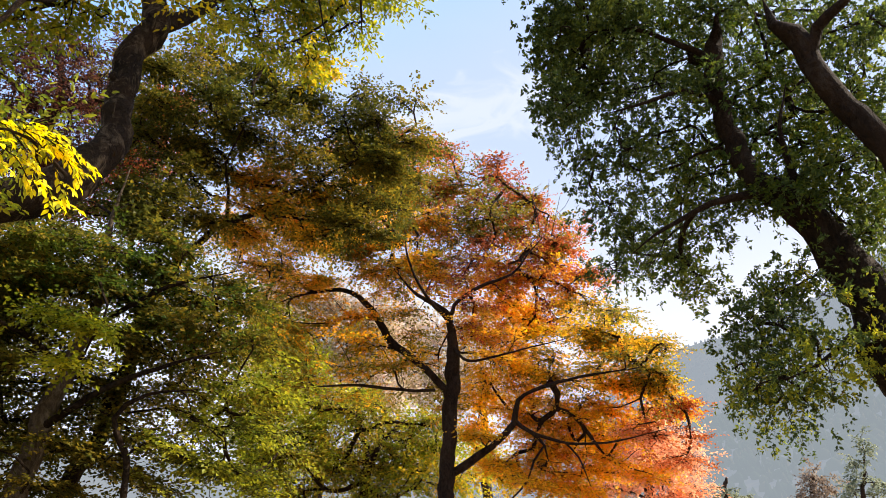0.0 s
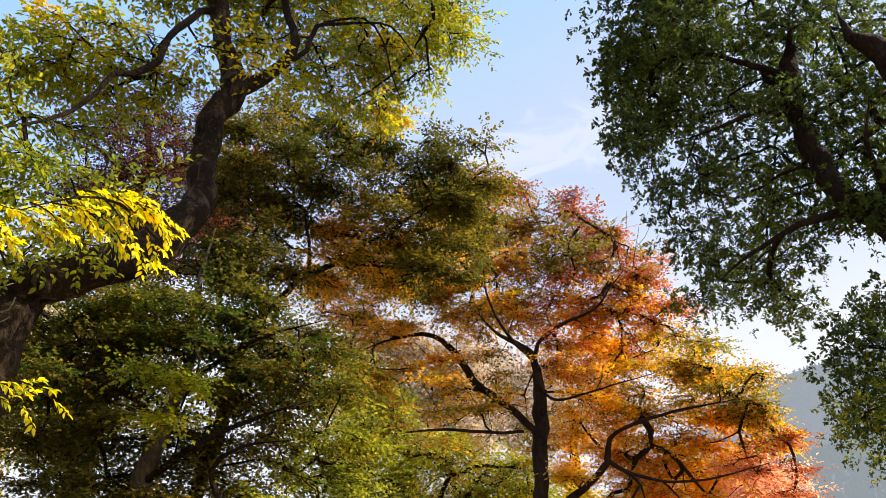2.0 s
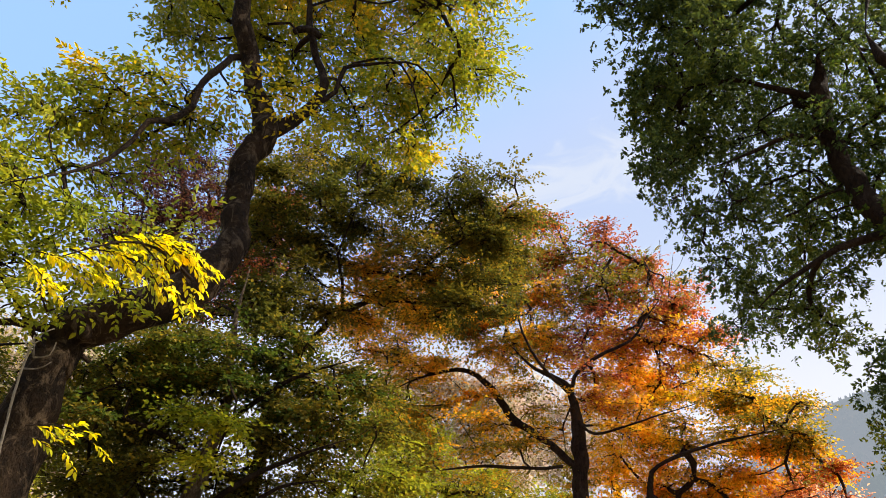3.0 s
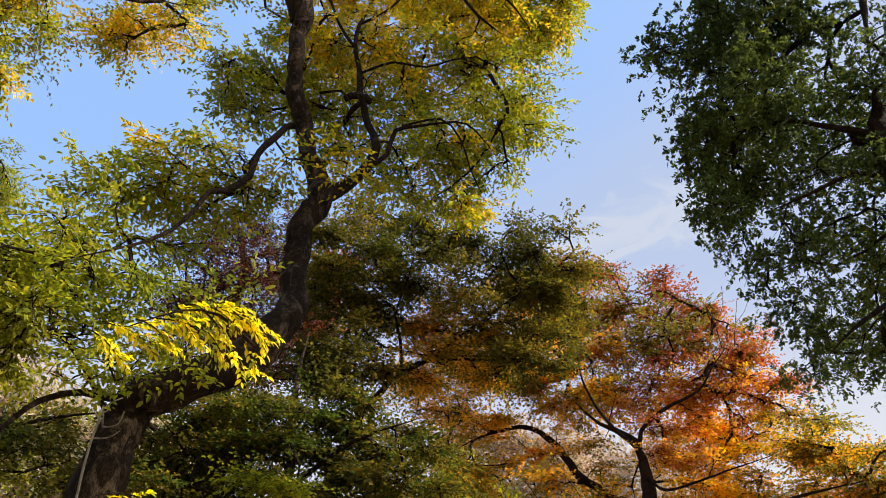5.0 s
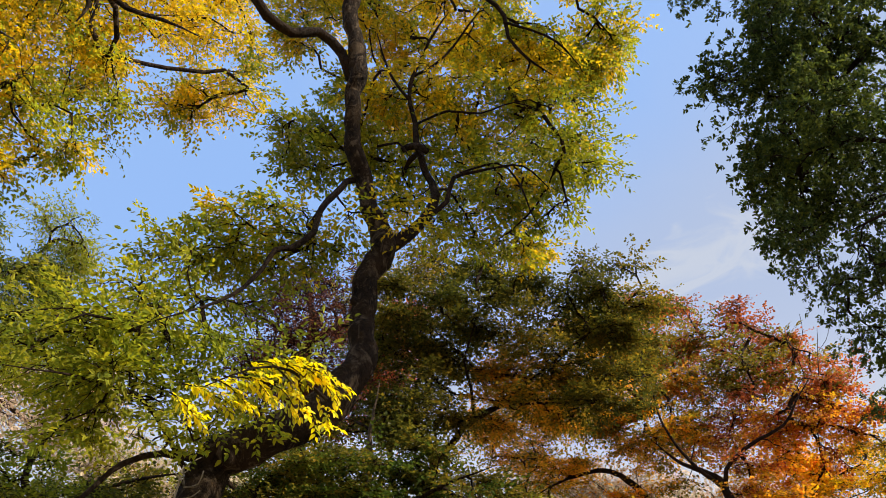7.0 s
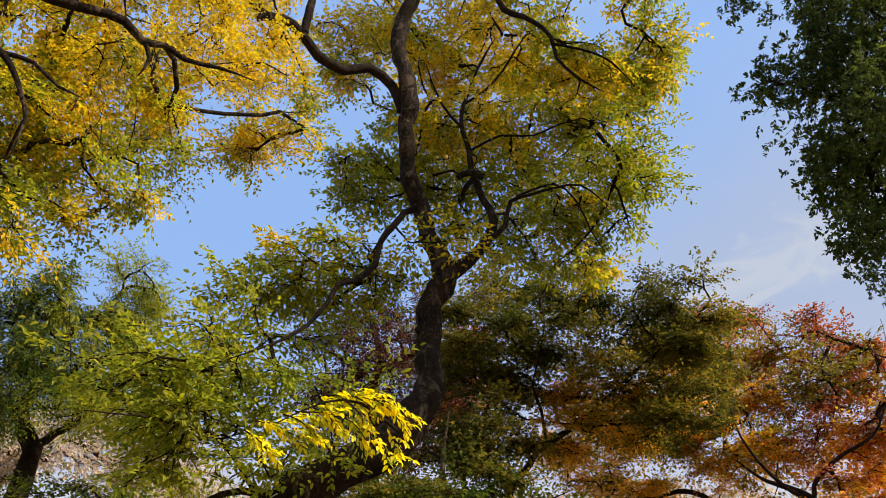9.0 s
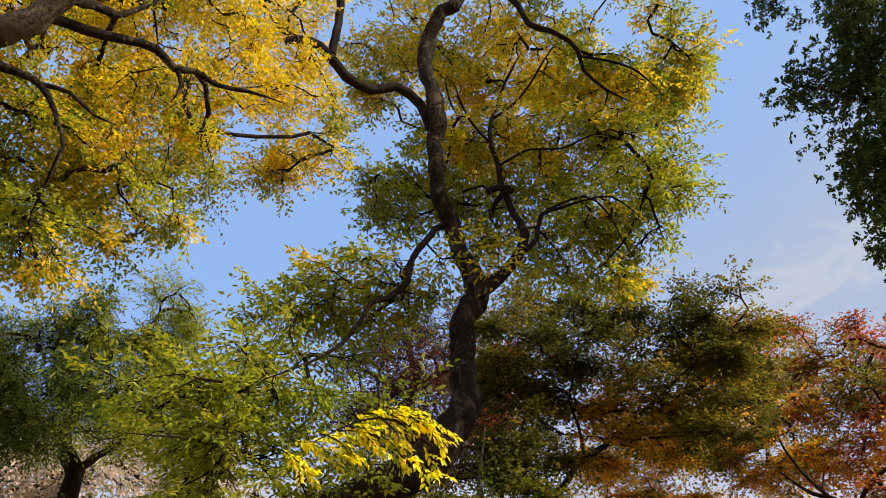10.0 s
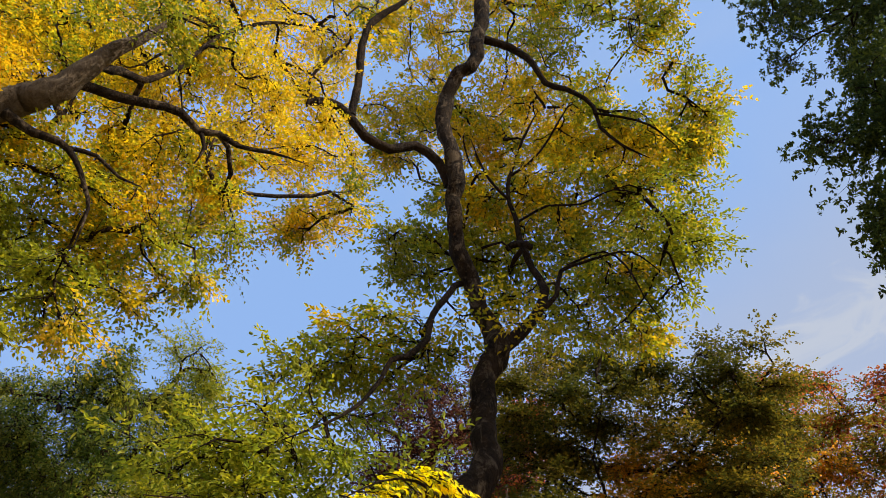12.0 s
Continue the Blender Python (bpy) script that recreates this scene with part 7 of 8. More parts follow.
orange_tree.mass(1.55, 15.11, 6.74, 0.54, 0.3, 33, "orange", "amber")
orange_tree.mass(2.04, 15, 6.68, 0.62, 0.34, 33, "amber", "olive")
orange_tree.mass(2.64, 13.72, 6.15, 0.57, 0.31, 33, "amber", "olive")
orange_tree.mass(3.01, 13.6, 6.31, 0.48, 0.27, 33, "olive", "amber")
orange_tree.mass(3.91, 14.29, 6.36, 0.3, 0.17, 33, "olive", "orange")
orange_tree.mass(1.09, 13.97, 5.92, 0.56, 0.31, 33, "amber", "orange")
orange_tree.mass(1.77, 15.07, 5.99, 0.58, 0.32, 33, "amber", "olive")
orange_tree.mass(2.43, 14.37, 5.99, 0.56, 0.31, 33, "olive", "amber")
orange_tree.mass(3.15, 15.49, 6.23, 0.57, 0.31, 33, "olive", "amber")
orange_tree.mass(3.28, 13.49, 5.75, 0.54, 0.29, 33, "olive", "orange")
orange_tree.mass(3.8, 13.51, 5.61, 0.44, 0.24, 33, "olive", "orange")
orange_tree.mass(1.06, 15.53, 5.82, 0.51, 0.28, 33, "amber", "orange")
orange_tree.mass(1.39, 15.13, 5.67, 0.55, 0.3, 33, "amber", "orange")
orange_tree.mass(2.09, 13.96, 5.36, 0.48, 0.26, 33, "amber", "olive")
orange_tree.mass(2.65, 14.91, 5.49, 0.52, 0.29, 33, "amber", "olive")
orange_tree.mass(3.3, 14.53, 5.43, 0.52, 0.29, 33, "orange", "amber")
orange_tree.mass(3.75, 13.78, 5.31, 0.38, 0.21, 33, "orange", "olive")
orange_tree.mass(0.78, 15.95, 5.24, 0.32, 0.18, 24, "amber", "orange")
orange_tree.mass(1.36, 15.29, 5.23, 0.48, 0.26, 33, "amber", "orange")
orange_tree.mass(1.77, 15.11, 5.08, 0.6, 0.33, 33, "orange", "amber")
orange_tree.mass(2.39, 14.37, 4.84, 0.51, 0.28, 33, "amber", "orange")
orange_tree.mass(3.12, 15.34, 5.01, 0.61, 0.34, 33, "amber", "orange")
orange_tree.mass(3.43, 14.49, 5.04, 0.56, 0.31, 33, "orange", "amber")
orange_tree.mass(4.44, 15.25, 5.23, 0.45, 0.25, 33, "russet", "orange")
orange_tree.mass(4.49, 14.36, 5.02, 0.29, 0.16, 24, "russet", "orange")
orange_tree.mass(0.76, 13.89, 4.43, 0.26, 0.14, 24, "amber", "orange")
orange_tree.mass(1.59, 14.77, 4.64, 0.57, 0.31, 33, "orange", "amber")
orange_tree.mass(2.07, 15.03, 4.59, 0.47, 0.26, 33, "orange", "amber")
orange_tree.mass(2.75, 15.43, 4.62, 0.55, 0.3, 33, "amber", "orange")
orange_tree.mass(3.08, 14.28, 4.31, 0.45, 0.25, 33, "orange", "amber")
orange_tree.mass(3.55, 13.67, 4.44, 0.51, 0.28, 33, "salmon", "russet")
orange_tree.mass(4.48, 14.64, 4.42, 0.28, 0.16, 24, "russet", "salmon")
orange_tree.mass(1.25, 15.1, 4.15, 0.48, 0.26, 33, "amber", "orange")
orange_tree.mass(1.78, 14.32, 3.92, 0.44, 0.24, 33, "orange", "amber")
orange_tree.mass(2.28, 14.56, 4.12, 0.45, 0.25, 33, "amber", "orange")
orange_tree.mass(2.9, 15.41, 4.04, 0.53, 0.29, 33, "amber", "orange")
orange_tree.mass(3.44, 14.75, 4.07, 0.56, 0.31, 33, "orange", "salmon")
orange_tree.mass(4.2, 15.27, 4.22, 0.3, 0.16, 33, "salmon", "orange")
orange_tree.mass(1.24, 13.76, 3.46, 0.27, 0.15, 24, "amber", "orange")
orange_tree.mass(2.03, 15.39, 3.76, 0.26, 0.14, 24, "amber", "orange")
orange_tree.mass(2.58, 15.16, 3.71, 0.26, 0.14, 24, "amber", "orange")
orange_tree.mass(-3.16, 13.24, 6.39, 0.29, 0.15, 11, "olive", "orange")
orange_tree.mass(-2.83, 15.09, 6.89, 0.64, 0.32, 15, "olive", "orange")
orange_tree.mass(-1.98, 13.72, 6.67, 0.5, 0.25, 15, "orange", "olive")
orange_tree.mass(-1.32, 14, 6.74, 0.4, 0.2, 15, "orange", "olive")
orange_tree.mass(-0.64, 14.14, 6.65, 0.25, 0.13, 11, "olive", "orange")
orange_tree.mass(-3.1, 14.74, 6.43, 0.4, 0.2, 15, "olive", "orange")
orange_tree.mass(-2.68, 15.14, 6.62, 0.68, 0.34, 15, "olive", "orange")
orange_tree.mass(-1.52, 13.65, 5.96, 0.58, 0.29, 15, "orange", "olive")
orange_tree.mass(-1.15, 14.41, 6.22, 0.57, 0.29, 15, "orange", "olive")
orange_tree.mass(-0.64, 15.27, 6.53, 0.67, 0.34, 15, "olive", "orange")
orange_tree.mass(-2.45, 13.96, 5.55, 0.29, 0.14, 15, "orange", "olive")
orange_tree.mass(-2.06, 15.56, 5.86, 0.65, 0.32, 15, "orange", "olive")
orange_tree.mass(-1.17, 13.66, 5.48, 0.46, 0.23, 15, "olive", "orange")
orange_tree.mass(-0.68, 14.12, 5.63, 0.5, 0.25, 15, "olive", "orange")
orange_tree.mass(-0.22, 15.34, 5.99, 0.67, 0.33, 15, "olive", "orange")
orange_tree.mass(0.24, 14.31, 5.2, 0.29, 0.15, 11, "olive", "orange")
dark_oak.mass(2.49, 7.77, 8.71, 0.23, 0.16, 10, "oak_green")
dark_oak.mass(2.71, 7.21, 8.2, 0.22, 0.15, 10, "oak_green")
dark_oak.mass(1.58, 7.41, 7.93, 0.32, 0.22, 13, "oak_green")
dark_oak.mass(2.27, 7.97, 8.57, 0.37, 0.26, 13, "oak_green", "mid_green")
dark_oak.mass(2.06, 6.47, 7.26, 0.33, 0.23, 13, "oak_green", "mid_green")
dark_oak.mass(3.04, 7.69, 8.36, 0.39, 0.28, 13, "oak_green")
dark_oak.mass(2.7, 6.2, 7.09, 0.27, 0.19, 13, "oak_green", "mid_green")
dark_oak.mass(3.56, 7.2, 7.98, 0.29, 0.2, 13, "oak_green", "mid_green")
dark_oak.mass(3.94, 6.97, 7.78, 0.28, 0.2, 13, "oak_green", "mid_green")
dark_oak.mass(4.17, 6.75, 7.47, 0.4, 0.28, 13, "oak_green", "mid_green")
dark_oak.mass(4.44, 6.75, 7.51, 0.35, 0.24, 13, "oak_green", "mid_green")
dark_oak.mass(4.61, 6.31, 7.09, 0.4, 0.28, 13, "oak_green", "mid_green")
dark_oak.mass(5, 6.37, 7.27, 0.23, 0.16, 13, "oak_green", "mid_green")
dark_oak.mass(1.51, 8.03, 7.94, 0.35, 0.25, 13, "oak_green")
dark_oak.mass(1.89, 7.56, 7.82, 0.43, 0.3, 13, "oak_green")
dark_oak.mass(2.02, 6.92, 7.29, 0.37, 0.26, 13, "oak_green", "mid_green")
dark_oak.mass(2.77, 7.72, 7.73, 0.41, 0.28, 13, "oak_green", "mid_green")
dark_oak.mass(2.56, 6.47, 6.84, 0.31, 0.22, 13, "oak_green", "mid_green")
dark_oak.mass(3.48, 7.28, 7.6, 0.4, 0.28, 13, "oak_green", "mid_green")
dark_oak.mass(3.57, 6.88, 7.24, 0.4, 0.28, 13, "oak_green", "mid_green")
dark_oak.mass(3.75, 6.49, 6.91, 0.39, 0.28, 13, "oak_green", "mid_green")
dark_oak.mass(4.31, 6.28, 6.75, 0.39, 0.27, 13, "oak_green", "mid_green")
dark_oak.mass(4.64, 6.19, 6.63, 0.3, 0.21, 13, "oak_green", "mid_green")
dark_oak.mass(1.6, 7.54, 7.12, 0.36, 0.25, 13, "oak_green")
dark_oak.mass(1.81, 7, 6.81, 0.3, 0.21, 13, "oak_green")
dark_oak.mass(2.09, 6.66, 6.51, 0.28, 0.2, 13, "oak_green")
dark_oak.mass(2.75, 7.46, 7.3, 0.36, 0.25, 13, "oak_green", "mid_green")
dark_oak.mass(2.62, 6.17, 6.17, 0.29, 0.21, 13, "oak_green", "mid_green")
dark_oak.mass(3.31, 6.75, 6.77, 0.38, 0.26, 13, "oak_green", "mid_green")
dark_oak.mass(3.79, 7.15, 6.96, 0.39, 0.27, 13, "mid_green", "oak_green")
dark_oak.mass(3.55, 6.03, 6.14, 0.31, 0.21, 13, "oak_green", "mid_green")
dark_oak.mass(3.79, 5.74, 5.97, 0.3, 0.21, 13, "oak_green", "mid_green")
dark_oak.mass(4.6, 6.64, 6.65, 0.4, 0.28, 13, "oak_green", "mid_green")
dark_oak.mass(1.44, 8.09, 7.32, 0.22, 0.16, 10, "oak_green")
dark_oak.mass(2.43, 7.42, 6.76, 0.32, 0.22, 13, "oak_green")
dark_oak.mass(2.87, 7.2, 6.73, 0.33, 0.23, 13, "oak_green", "mid_green")
dark_oak.mass(3.25, 7.19, 6.58, 0.32, 0.22, 13, "mid_green", "oak_green")
dark_oak.mass(3.67, 7.13, 6.61, 0.33, 0.23, 13, "mid_green", "oak_green")
dark_oak.mass(3.37, 6.05, 5.92, 0.28, 0.2, 13, "mid_green", "oak_green")
dark_oak.mass(3.64, 5.94, 5.7, 0.34, 0.24, 13, "oak_green", "mid_green")
dark_oak.mass(4.46, 6.76, 6.31, 0.38, 0.27, 13, "oak_green", "mid_green")
dark_oak.mass(4.5, 6.31, 6.12, 0.3, 0.21, 13, "oak_green", "mid_green")
dark_oak.mass(1.42, 7.43, 6.45, 0.18, 0.12, 10, "oak_green")
dark_oak.mass(1.7, 6.7, 5.95, 0.28, 0.2, 13, "oak_green")
dark_oak.mass(2.31, 7.45, 6.37, 0.34, 0.24, 13, "oak_green")
dark_oak.mass(2.71, 7.39, 6.27, 0.36, 0.25, 13, "oak_green")
dark_oak.mass(2.8, 6.64, 5.87, 0.35, 0.24, 13, "oak_green", "mid_green")
dark_oak.mass(3.1, 6.8, 5.9, 0.36, 0.25, 13, "oak_green", "mid_green")
dark_oak.mass(3.68, 7.05, 6.08, 0.36, 0.25, 13, "mid_green", "oak_green")
dark_oak.mass(3.78, 6.81, 5.9, 0.38, 0.26, 13, "mid_green", "oak_green")
dark_oak.mass(3.59, 5.67, 5.27, 0.29, 0.21, 13, "oak_green", "mid_green")
dark_oak.mass(4.54, 6.85, 6.05, 0.35, 0.24, 13, "oak_green", "mid_green")
dark_oak.mass(1.59, 7.26, 5.88, 0.3, 0.21, 13, "oak_green")
dark_oak.mass(1.78, 6.52, 5.51, 0.29, 0.2, 13, "oak_green")
dark_oak.mass(2.5, 7.57, 6.14, 0.37, 0.26, 13, "oak_green")
dark_oak.mass(2.46, 6.63, 5.55, 0.33, 0.23, 13, "oak_green", "mid_green")
dark_oak.mass(3.06, 6.91, 5.74, 0.34, 0.24, 13, "oak_green", "mid_green")
dark_oak.mass(2.99, 6.07, 5.15, 0.22, 0.15, 13, "oak_green", "mid_green")
dark_oak.mass(3.69, 7.04, 5.68, 0.31, 0.22, 13, "mid_green", "oak_green")
dark_oak.mass(4.12, 6.87, 5.75, 0.39, 0.28, 13, "oak_green", "mid_green")
dark_oak.mass(3.74, 5.97, 5.22, 0.27, 0.19, 13, "oak_green", "mid_green")
dark_oak.mass(4.55, 6.71, 5.66, 0.31, 0.21, 13, "oak_green", "mid_green")
dark_oak.mass(1.8, 7.5, 5.56, 0.24, 0.17, 13, "oak_green")
dark_oak.mass(2.37, 7.95, 5.84, 0.36, 0.25, 13, "oak_green", "mid_green")
dark_oak.mass(2.6, 7.24, 5.57, 0.35, 0.24, 13, "oak_green", "mid_green")
dark_oak.mass(2.82, 6.87, 5.29, 0.18, 0.13, 10, "oak_green", "mid_green")
dark_oak.mass(3.02, 6.61, 5.28, 0.15, 0.11, 10, "oak_green", "mid_green")
dark_oak.mass(3.15, 6.17, 4.98, 0.16, 0.11, 10, "mid_green", "oak_green")
dark_oak.mass(3.47, 6.32, 5.05, 0.27, 0.19, 13, "mid_green", "oak_green")
dark_oak.mass(3.63, 6.17, 4.94, 0.34, 0.24, 13, "mid_green", "oak_green")
dark_oak.mass(4.48, 6.91, 5.43, 0.39, 0.27, 13, "mid_green", "oak_green")
dark_oak.mass(1.95, 7.53, 5.26, 0.17, 0.12, 13, "oak_green")
dark_oak.mass(2.45, 7.75, 5.33, 0.37, 0.26, 13, "oak_green", "mid_green")
dark_oak.mass(2.39, 6.73, 4.9, 0.27, 0.19, 13, "oak_green", "mid_green")
dark_oak.mass(4, 6.97, 5.14, 0.2, 0.14, 13, "mid_green", "oak_green")
dark_oak.mass(3.77, 6.14, 4.62, 0.23, 0.16, 13, "mid_green", "oak_green")
dark_oak.mass(3.67, 5.61, 4.34, 0.13, 0.09, 10, "mid_green", "oak_green")
dark_oak.mass(1.92, 8.07, 5.15, 0.2, 0.14, 13, "oak_green")
dark_oak.mass(2.08, 7.33, 4.94, 0.34, 0.24, 13, "oak_green", "mid_green")
dark_oak.mass(2.39, 7.24, 4.85, 0.18, 0.13, 13, "oak_green", "mid_green")
dark_oak.mass(2.52, 7, 4.49, 0.17, 0.12, 10, "oak_green", "mid_green")
dark_oak.mass(3.04, 6.49, 4.36, 0.15, 0.1, 9, "oak_green", "mid_green")
dark_oak.mass(3.1, 6.14, 4.31, 0.11, 0.08, 7, "oak_green", "mid_green")
# fresh_green in this low clump puts sun shining through it into leaf colour
dark_oak.mass(2.94, 6.27, 4.1, 0.13, 0.09, 9, "oak_green", "fresh_green")
dark_oak.mass(3.15, 6.05, 3.99, 0.14, 0.1, 9, "oak_green", "fresh_green")
dark_oak.mass(2.54, 6.04, 3.83, 0.1, 0.07, 9, "oak_green")
dark_oak.mass(2.69, 5.93, 3.79, 0.16, 0.11, 9, "oak_green")
dark_oak.mass(3.05, 6.21, 3.9, 0.21, 0.15, 9, "oak_green", "fresh_green")
dark_oak.mass(3.23, 6.04, 3.81, 0.14, 0.1, 9, "oak_green", "fresh_green")
dark_oak.mass(3.18, 5.73, 3.7, 0.12, 0.09, 7, "oak_green", "fresh_green")
dark_oak.mass(2.84, 6.57, 3.71, 0.21, 0.15, 9, "oak_green")
dark_oak.mass(2.96, 6.44, 3.75, 0.24, 0.17, 9, "oak_green")
dark_oak.mass(2.94, 5.89, 3.52, 0.23, 0.16, 9, "oak_green", "fresh_green")
dark_oak.mass(3.07, 5.76, 3.54, 0.19, 0.13, 9, "oak_green", "fresh_green")
dark_oak.mass(3.42, 5.96, 3.61, 0.12, 0.08, 7, "fresh_green", "oak_green")
dark_oak.mass(2.55, 6.46, 3.52, 0.13, 0.09, 7, "oak_green", "fresh_green")
dark_oak.mass(2.69, 6.06, 3.36, 0.2, 0.14, 9, "oak_green", "fresh_green")
dark_oak.mass(3.05, 6.39, 3.5, 0.24, 0.17, 9, "fresh_green", "oak_green")
dark_oak.mass(2.95, 5.81, 3.29, 0.12, 0.08, 7, "fresh_green", "oak_green")
dark_oak.mass(2.43, 5.95, 3.22, 0.12, 0.08, 7, "oak_green", "fresh_green")
dark_oak.mass(2.79, 6.23, 3.26, 0.25, 0.17, 9, "oak_green", "fresh_green")
dark_oak.mass(2.86, 6.6, 3.2, 0.22, 0.15, 9, "oak_green", "fresh_green")
dark_oak.mass(1.61, 6.77, 14.31, 0.32, 0.22, 18, "oak_green")
dark_oak.mass(1, 6.34, 13.16, 0.37, 0.26, 25, "oak_green")
dark_oak.mass(1.49, 6.97, 13.61, 0.6, 0.42, 25, "oak_green")
dark_oak.mass(1.97, 6.82, 12.86, 0.68, 0.48, 25, "oak_green")
dark_oak.mass(2.47, 6.68, 12.12, 0.67, 0.47, 25, "oak_green")
dark_oak.mass(2.59, 6.11, 10.79, 0.49, 0.34, 25, "oak_green")
dark_oak.mass(3.1, 6.62, 11.23, 0.56, 0.39, 25, "oak_green")
dark_oak.mass(3.37, 6.46, 10.77, 0.39, 0.28, 25, "oak_green")
dark_oak.mass(0.99, 6.44, 12.23, 0.64, 0.45, 25, "oak_green")
dark_oak.mass(1.48, 6.15, 11.15, 0.58, 0.41, 25, "oak_green")
dark_oak.mass(1.98, 6.4, 11.2, 0.47, 0.33, 25, "oak_green")
dark_oak.mass(2.43, 6.79, 11.62, 0.55, 0.38, 25, "oak_green")
dark_oak.mass(2.44, 5.95, 9.84, 0.45, 0.32, 25, "oak_green")
dark_oak.mass(3.01, 6.3, 10.17, 0.46, 0.32, 25, "oak_green")
dark_oak.mass(1.12, 6.62, 11.35, 0.31, 0.22, 18, "oak_green")
dark_oak.mass(1.58, 6.85, 11.33, 0.49, 0.34, 25, "oak_green")
dark_oak.mass(1.88, 6.41, 10.56, 0.51, 0.36, 25, "oak_green")
dark_oak.mass(2.11, 6.32, 9.98, 0.43, 0.3, 25, "oak_green")
dark_oak.mass(2.49, 6.25, 9.71, 0.44, 0.31, 25, "oak_green")
dark_oak.mass(2.78, 6.3, 9.17, 0.21, 0.15, 18, "oak_green")
dark_oak.mass(1.43, 6.64, 10.23, 0.47, 0.33, 25, "oak_green")
dark_oak.mass(2.07, 7.19, 10.55, 0.53, 0.37, 25, "oak_green")
dark_oak.mass(1.96, 5.89, 8.5, 0.43, 0.3, 25, "oak_green")
dark_oak.mass(2.66, 6.84, 9.66, 0.45, 0.31, 25, "oak_green")
dark_oak.mass(1.59, 7.08, 9.94, 0.43, 0.3, 25, "oak_green")
dark_oak.mass(1.81, 6.45, 8.97, 0.4, 0.28, 25, "oak_green")
dark_oak.mass(2.05, 6.29, 8.31, 0.41, 0.29, 25, "oak_green")
dark_oak.mass(2.38, 6.52, 8.58, 0.24, 0.17, 25, "oak_green")
dark_oak.mass(1.09, 6.32, 8.41, 0.34, 0.24, 25, "oak_green")
dark_oak.mass(1.49, 6.58, 8.68, 0.43, 0.3, 25, "oak_green")
dark_oak.mass(1.87, 6.62, 8.4, 0.5, 0.35, 25, "oak_green")
dark_oak.mass(2.11, 6.98, 8.51, 0.47, 0.33, 25, "oak_green")
dark_oak.mass(1.45, 6.8, 8.33, 0.46, 0.32, 25, "oak_green")
dark_oak.mass(1.71, 6.04, 7.36, 0.41, 0.29, 25, "oak_green")
dark_oak.mass(1.41, 6.72, 7.47, 0.35, 0.25, 25, "oak_green")
dark_oak.mass(1.74, 6.39, 7.12, 0.23, 0.16, 18, "oak_green")
dark_oak.mass(1.2, 6.83, 7.33, 0.22, 0.16, 25, "oak_green")
dark_oak.mass(1.48, 6.81, 7.15, 0.47, 0.33, 25, "oak_green")
dark_oak.mass(1.5, 7.16, 7.02, 0.25, 0.17, 25, "oak_green")
dark_oak.mass(1.19, 6.39, 6.14, 0.17, 0.12, 18, "oak_green")
dark_oak.mass(3, 6.41, 9.16, 0.33, 0.23, 8, "oak_green")
dark_oak.mass(3.17, 6.19, 8.67, 0.43, 0.3, 8, "oak_green")
dark_oak.mass(3.57, 6.26, 8.82, 0.43, 0.3, 8, "oak_green")
dark_oak.mass(3.66, 6.05, 8.44, 0.2, 0.14, 6, "oak_green")
dark_oak.mass(2.88, 6.4, 8.49, 0.25, 0.17, 8, "oak_green")
dark_oak.mass(2.91, 5.68, 7.86, 0.33, 0.23, 8, "oak_green")
dark_oak.mass(3.26, 5.77, 7.8, 0.32, 0.23, 8, "oak_green")
dark_oak.mass(3.11, 6.46, 8.23, 0.45, 0.32, 8, "oak_green")
dark_oak.mass(3.29, 6.37, 7.99, 0.39, 0.28, 8, "oak_green")
dark_oak.mass(3.45, 6.17, 7.72, 0.17, 0.12, 6, "oak_green")
dark_oak.mass(2.64, 6.07, 7.41, 0.24, 0.17, 8, "oak_green")
dark_oak.mass(2.94, 6.17, 7.3, 0.21, 0.14, 8, "oak_green")
dark_oak.mass(3.1, 5.75, 6.95, 0.19, 0.13, 6, "oak_green")
yellow_green_tree.mass(-4.84, 20.82, 8.46, 0.79, 0.55, 43, "yellow_green", "olive")
yellow_green_tree.mass(-4.02, 19.25, 7.83, 0.46, 0.32, 43, "yellow_green", "olive")
yellow_green_tree.mass(-4.51, 20.38, 7.44, 0.66, 0.46, 43, "yellow_green", "olive")
yellow_green_tree.mass(-3.4, 19.37, 7.38, 0.39, 0.27, 33, "yellow_green", "olive")
yellow_green_tree.mass(-4.73, 20.85, 6.79, 0.71, 0.5, 43, "yellow_green", "olive")
yellow_green_tree.mass(-4.23, 21.46, 6.98, 0.84, 0.59, 43, "yellow_green", "olive")
yellow_green_tree.mass(-3, 19.88, 6.66, 0.72, 0.51, 43, "yellow_green", "olive")
yellow_green_tree.mass(-2.27, 22.12, 7.21, 0.39, 0.27, 33, "olive", "yellow_green")
yellow_green_tree.mass(-4.82, 19.9, 5.85, 0.41, 0.29, 33, "yellow_green", "olive")
yellow_green_tree.mass(-4.33, 20.5, 5.94, 0.78, 0.55, 43, "yellow_green", "olive")
yellow_green_tree.mass(-3.83, 21.31, 6.25, 0.71, 0.5, 43, "yellow_green", "olive")
yellow_green_tree.mass(-2.66, 21.13, 6.18, 0.83, 0.58, 43, "yellow_green", "olive")
yellow_green_tree.mass(-1.81, 19.8, 6.08, 0.64, 0.45, 43, "olive", "yellow_green")
yellow_green_tree.mass(-1.16, 21.99, 6.32, 0.75, 0.53, 43, "olive", "yellow_green")
yellow_green_tree.mass(-0.2, 20.14, 5.89, 0.54, 0.38, 43, "yellow_green", "olive")
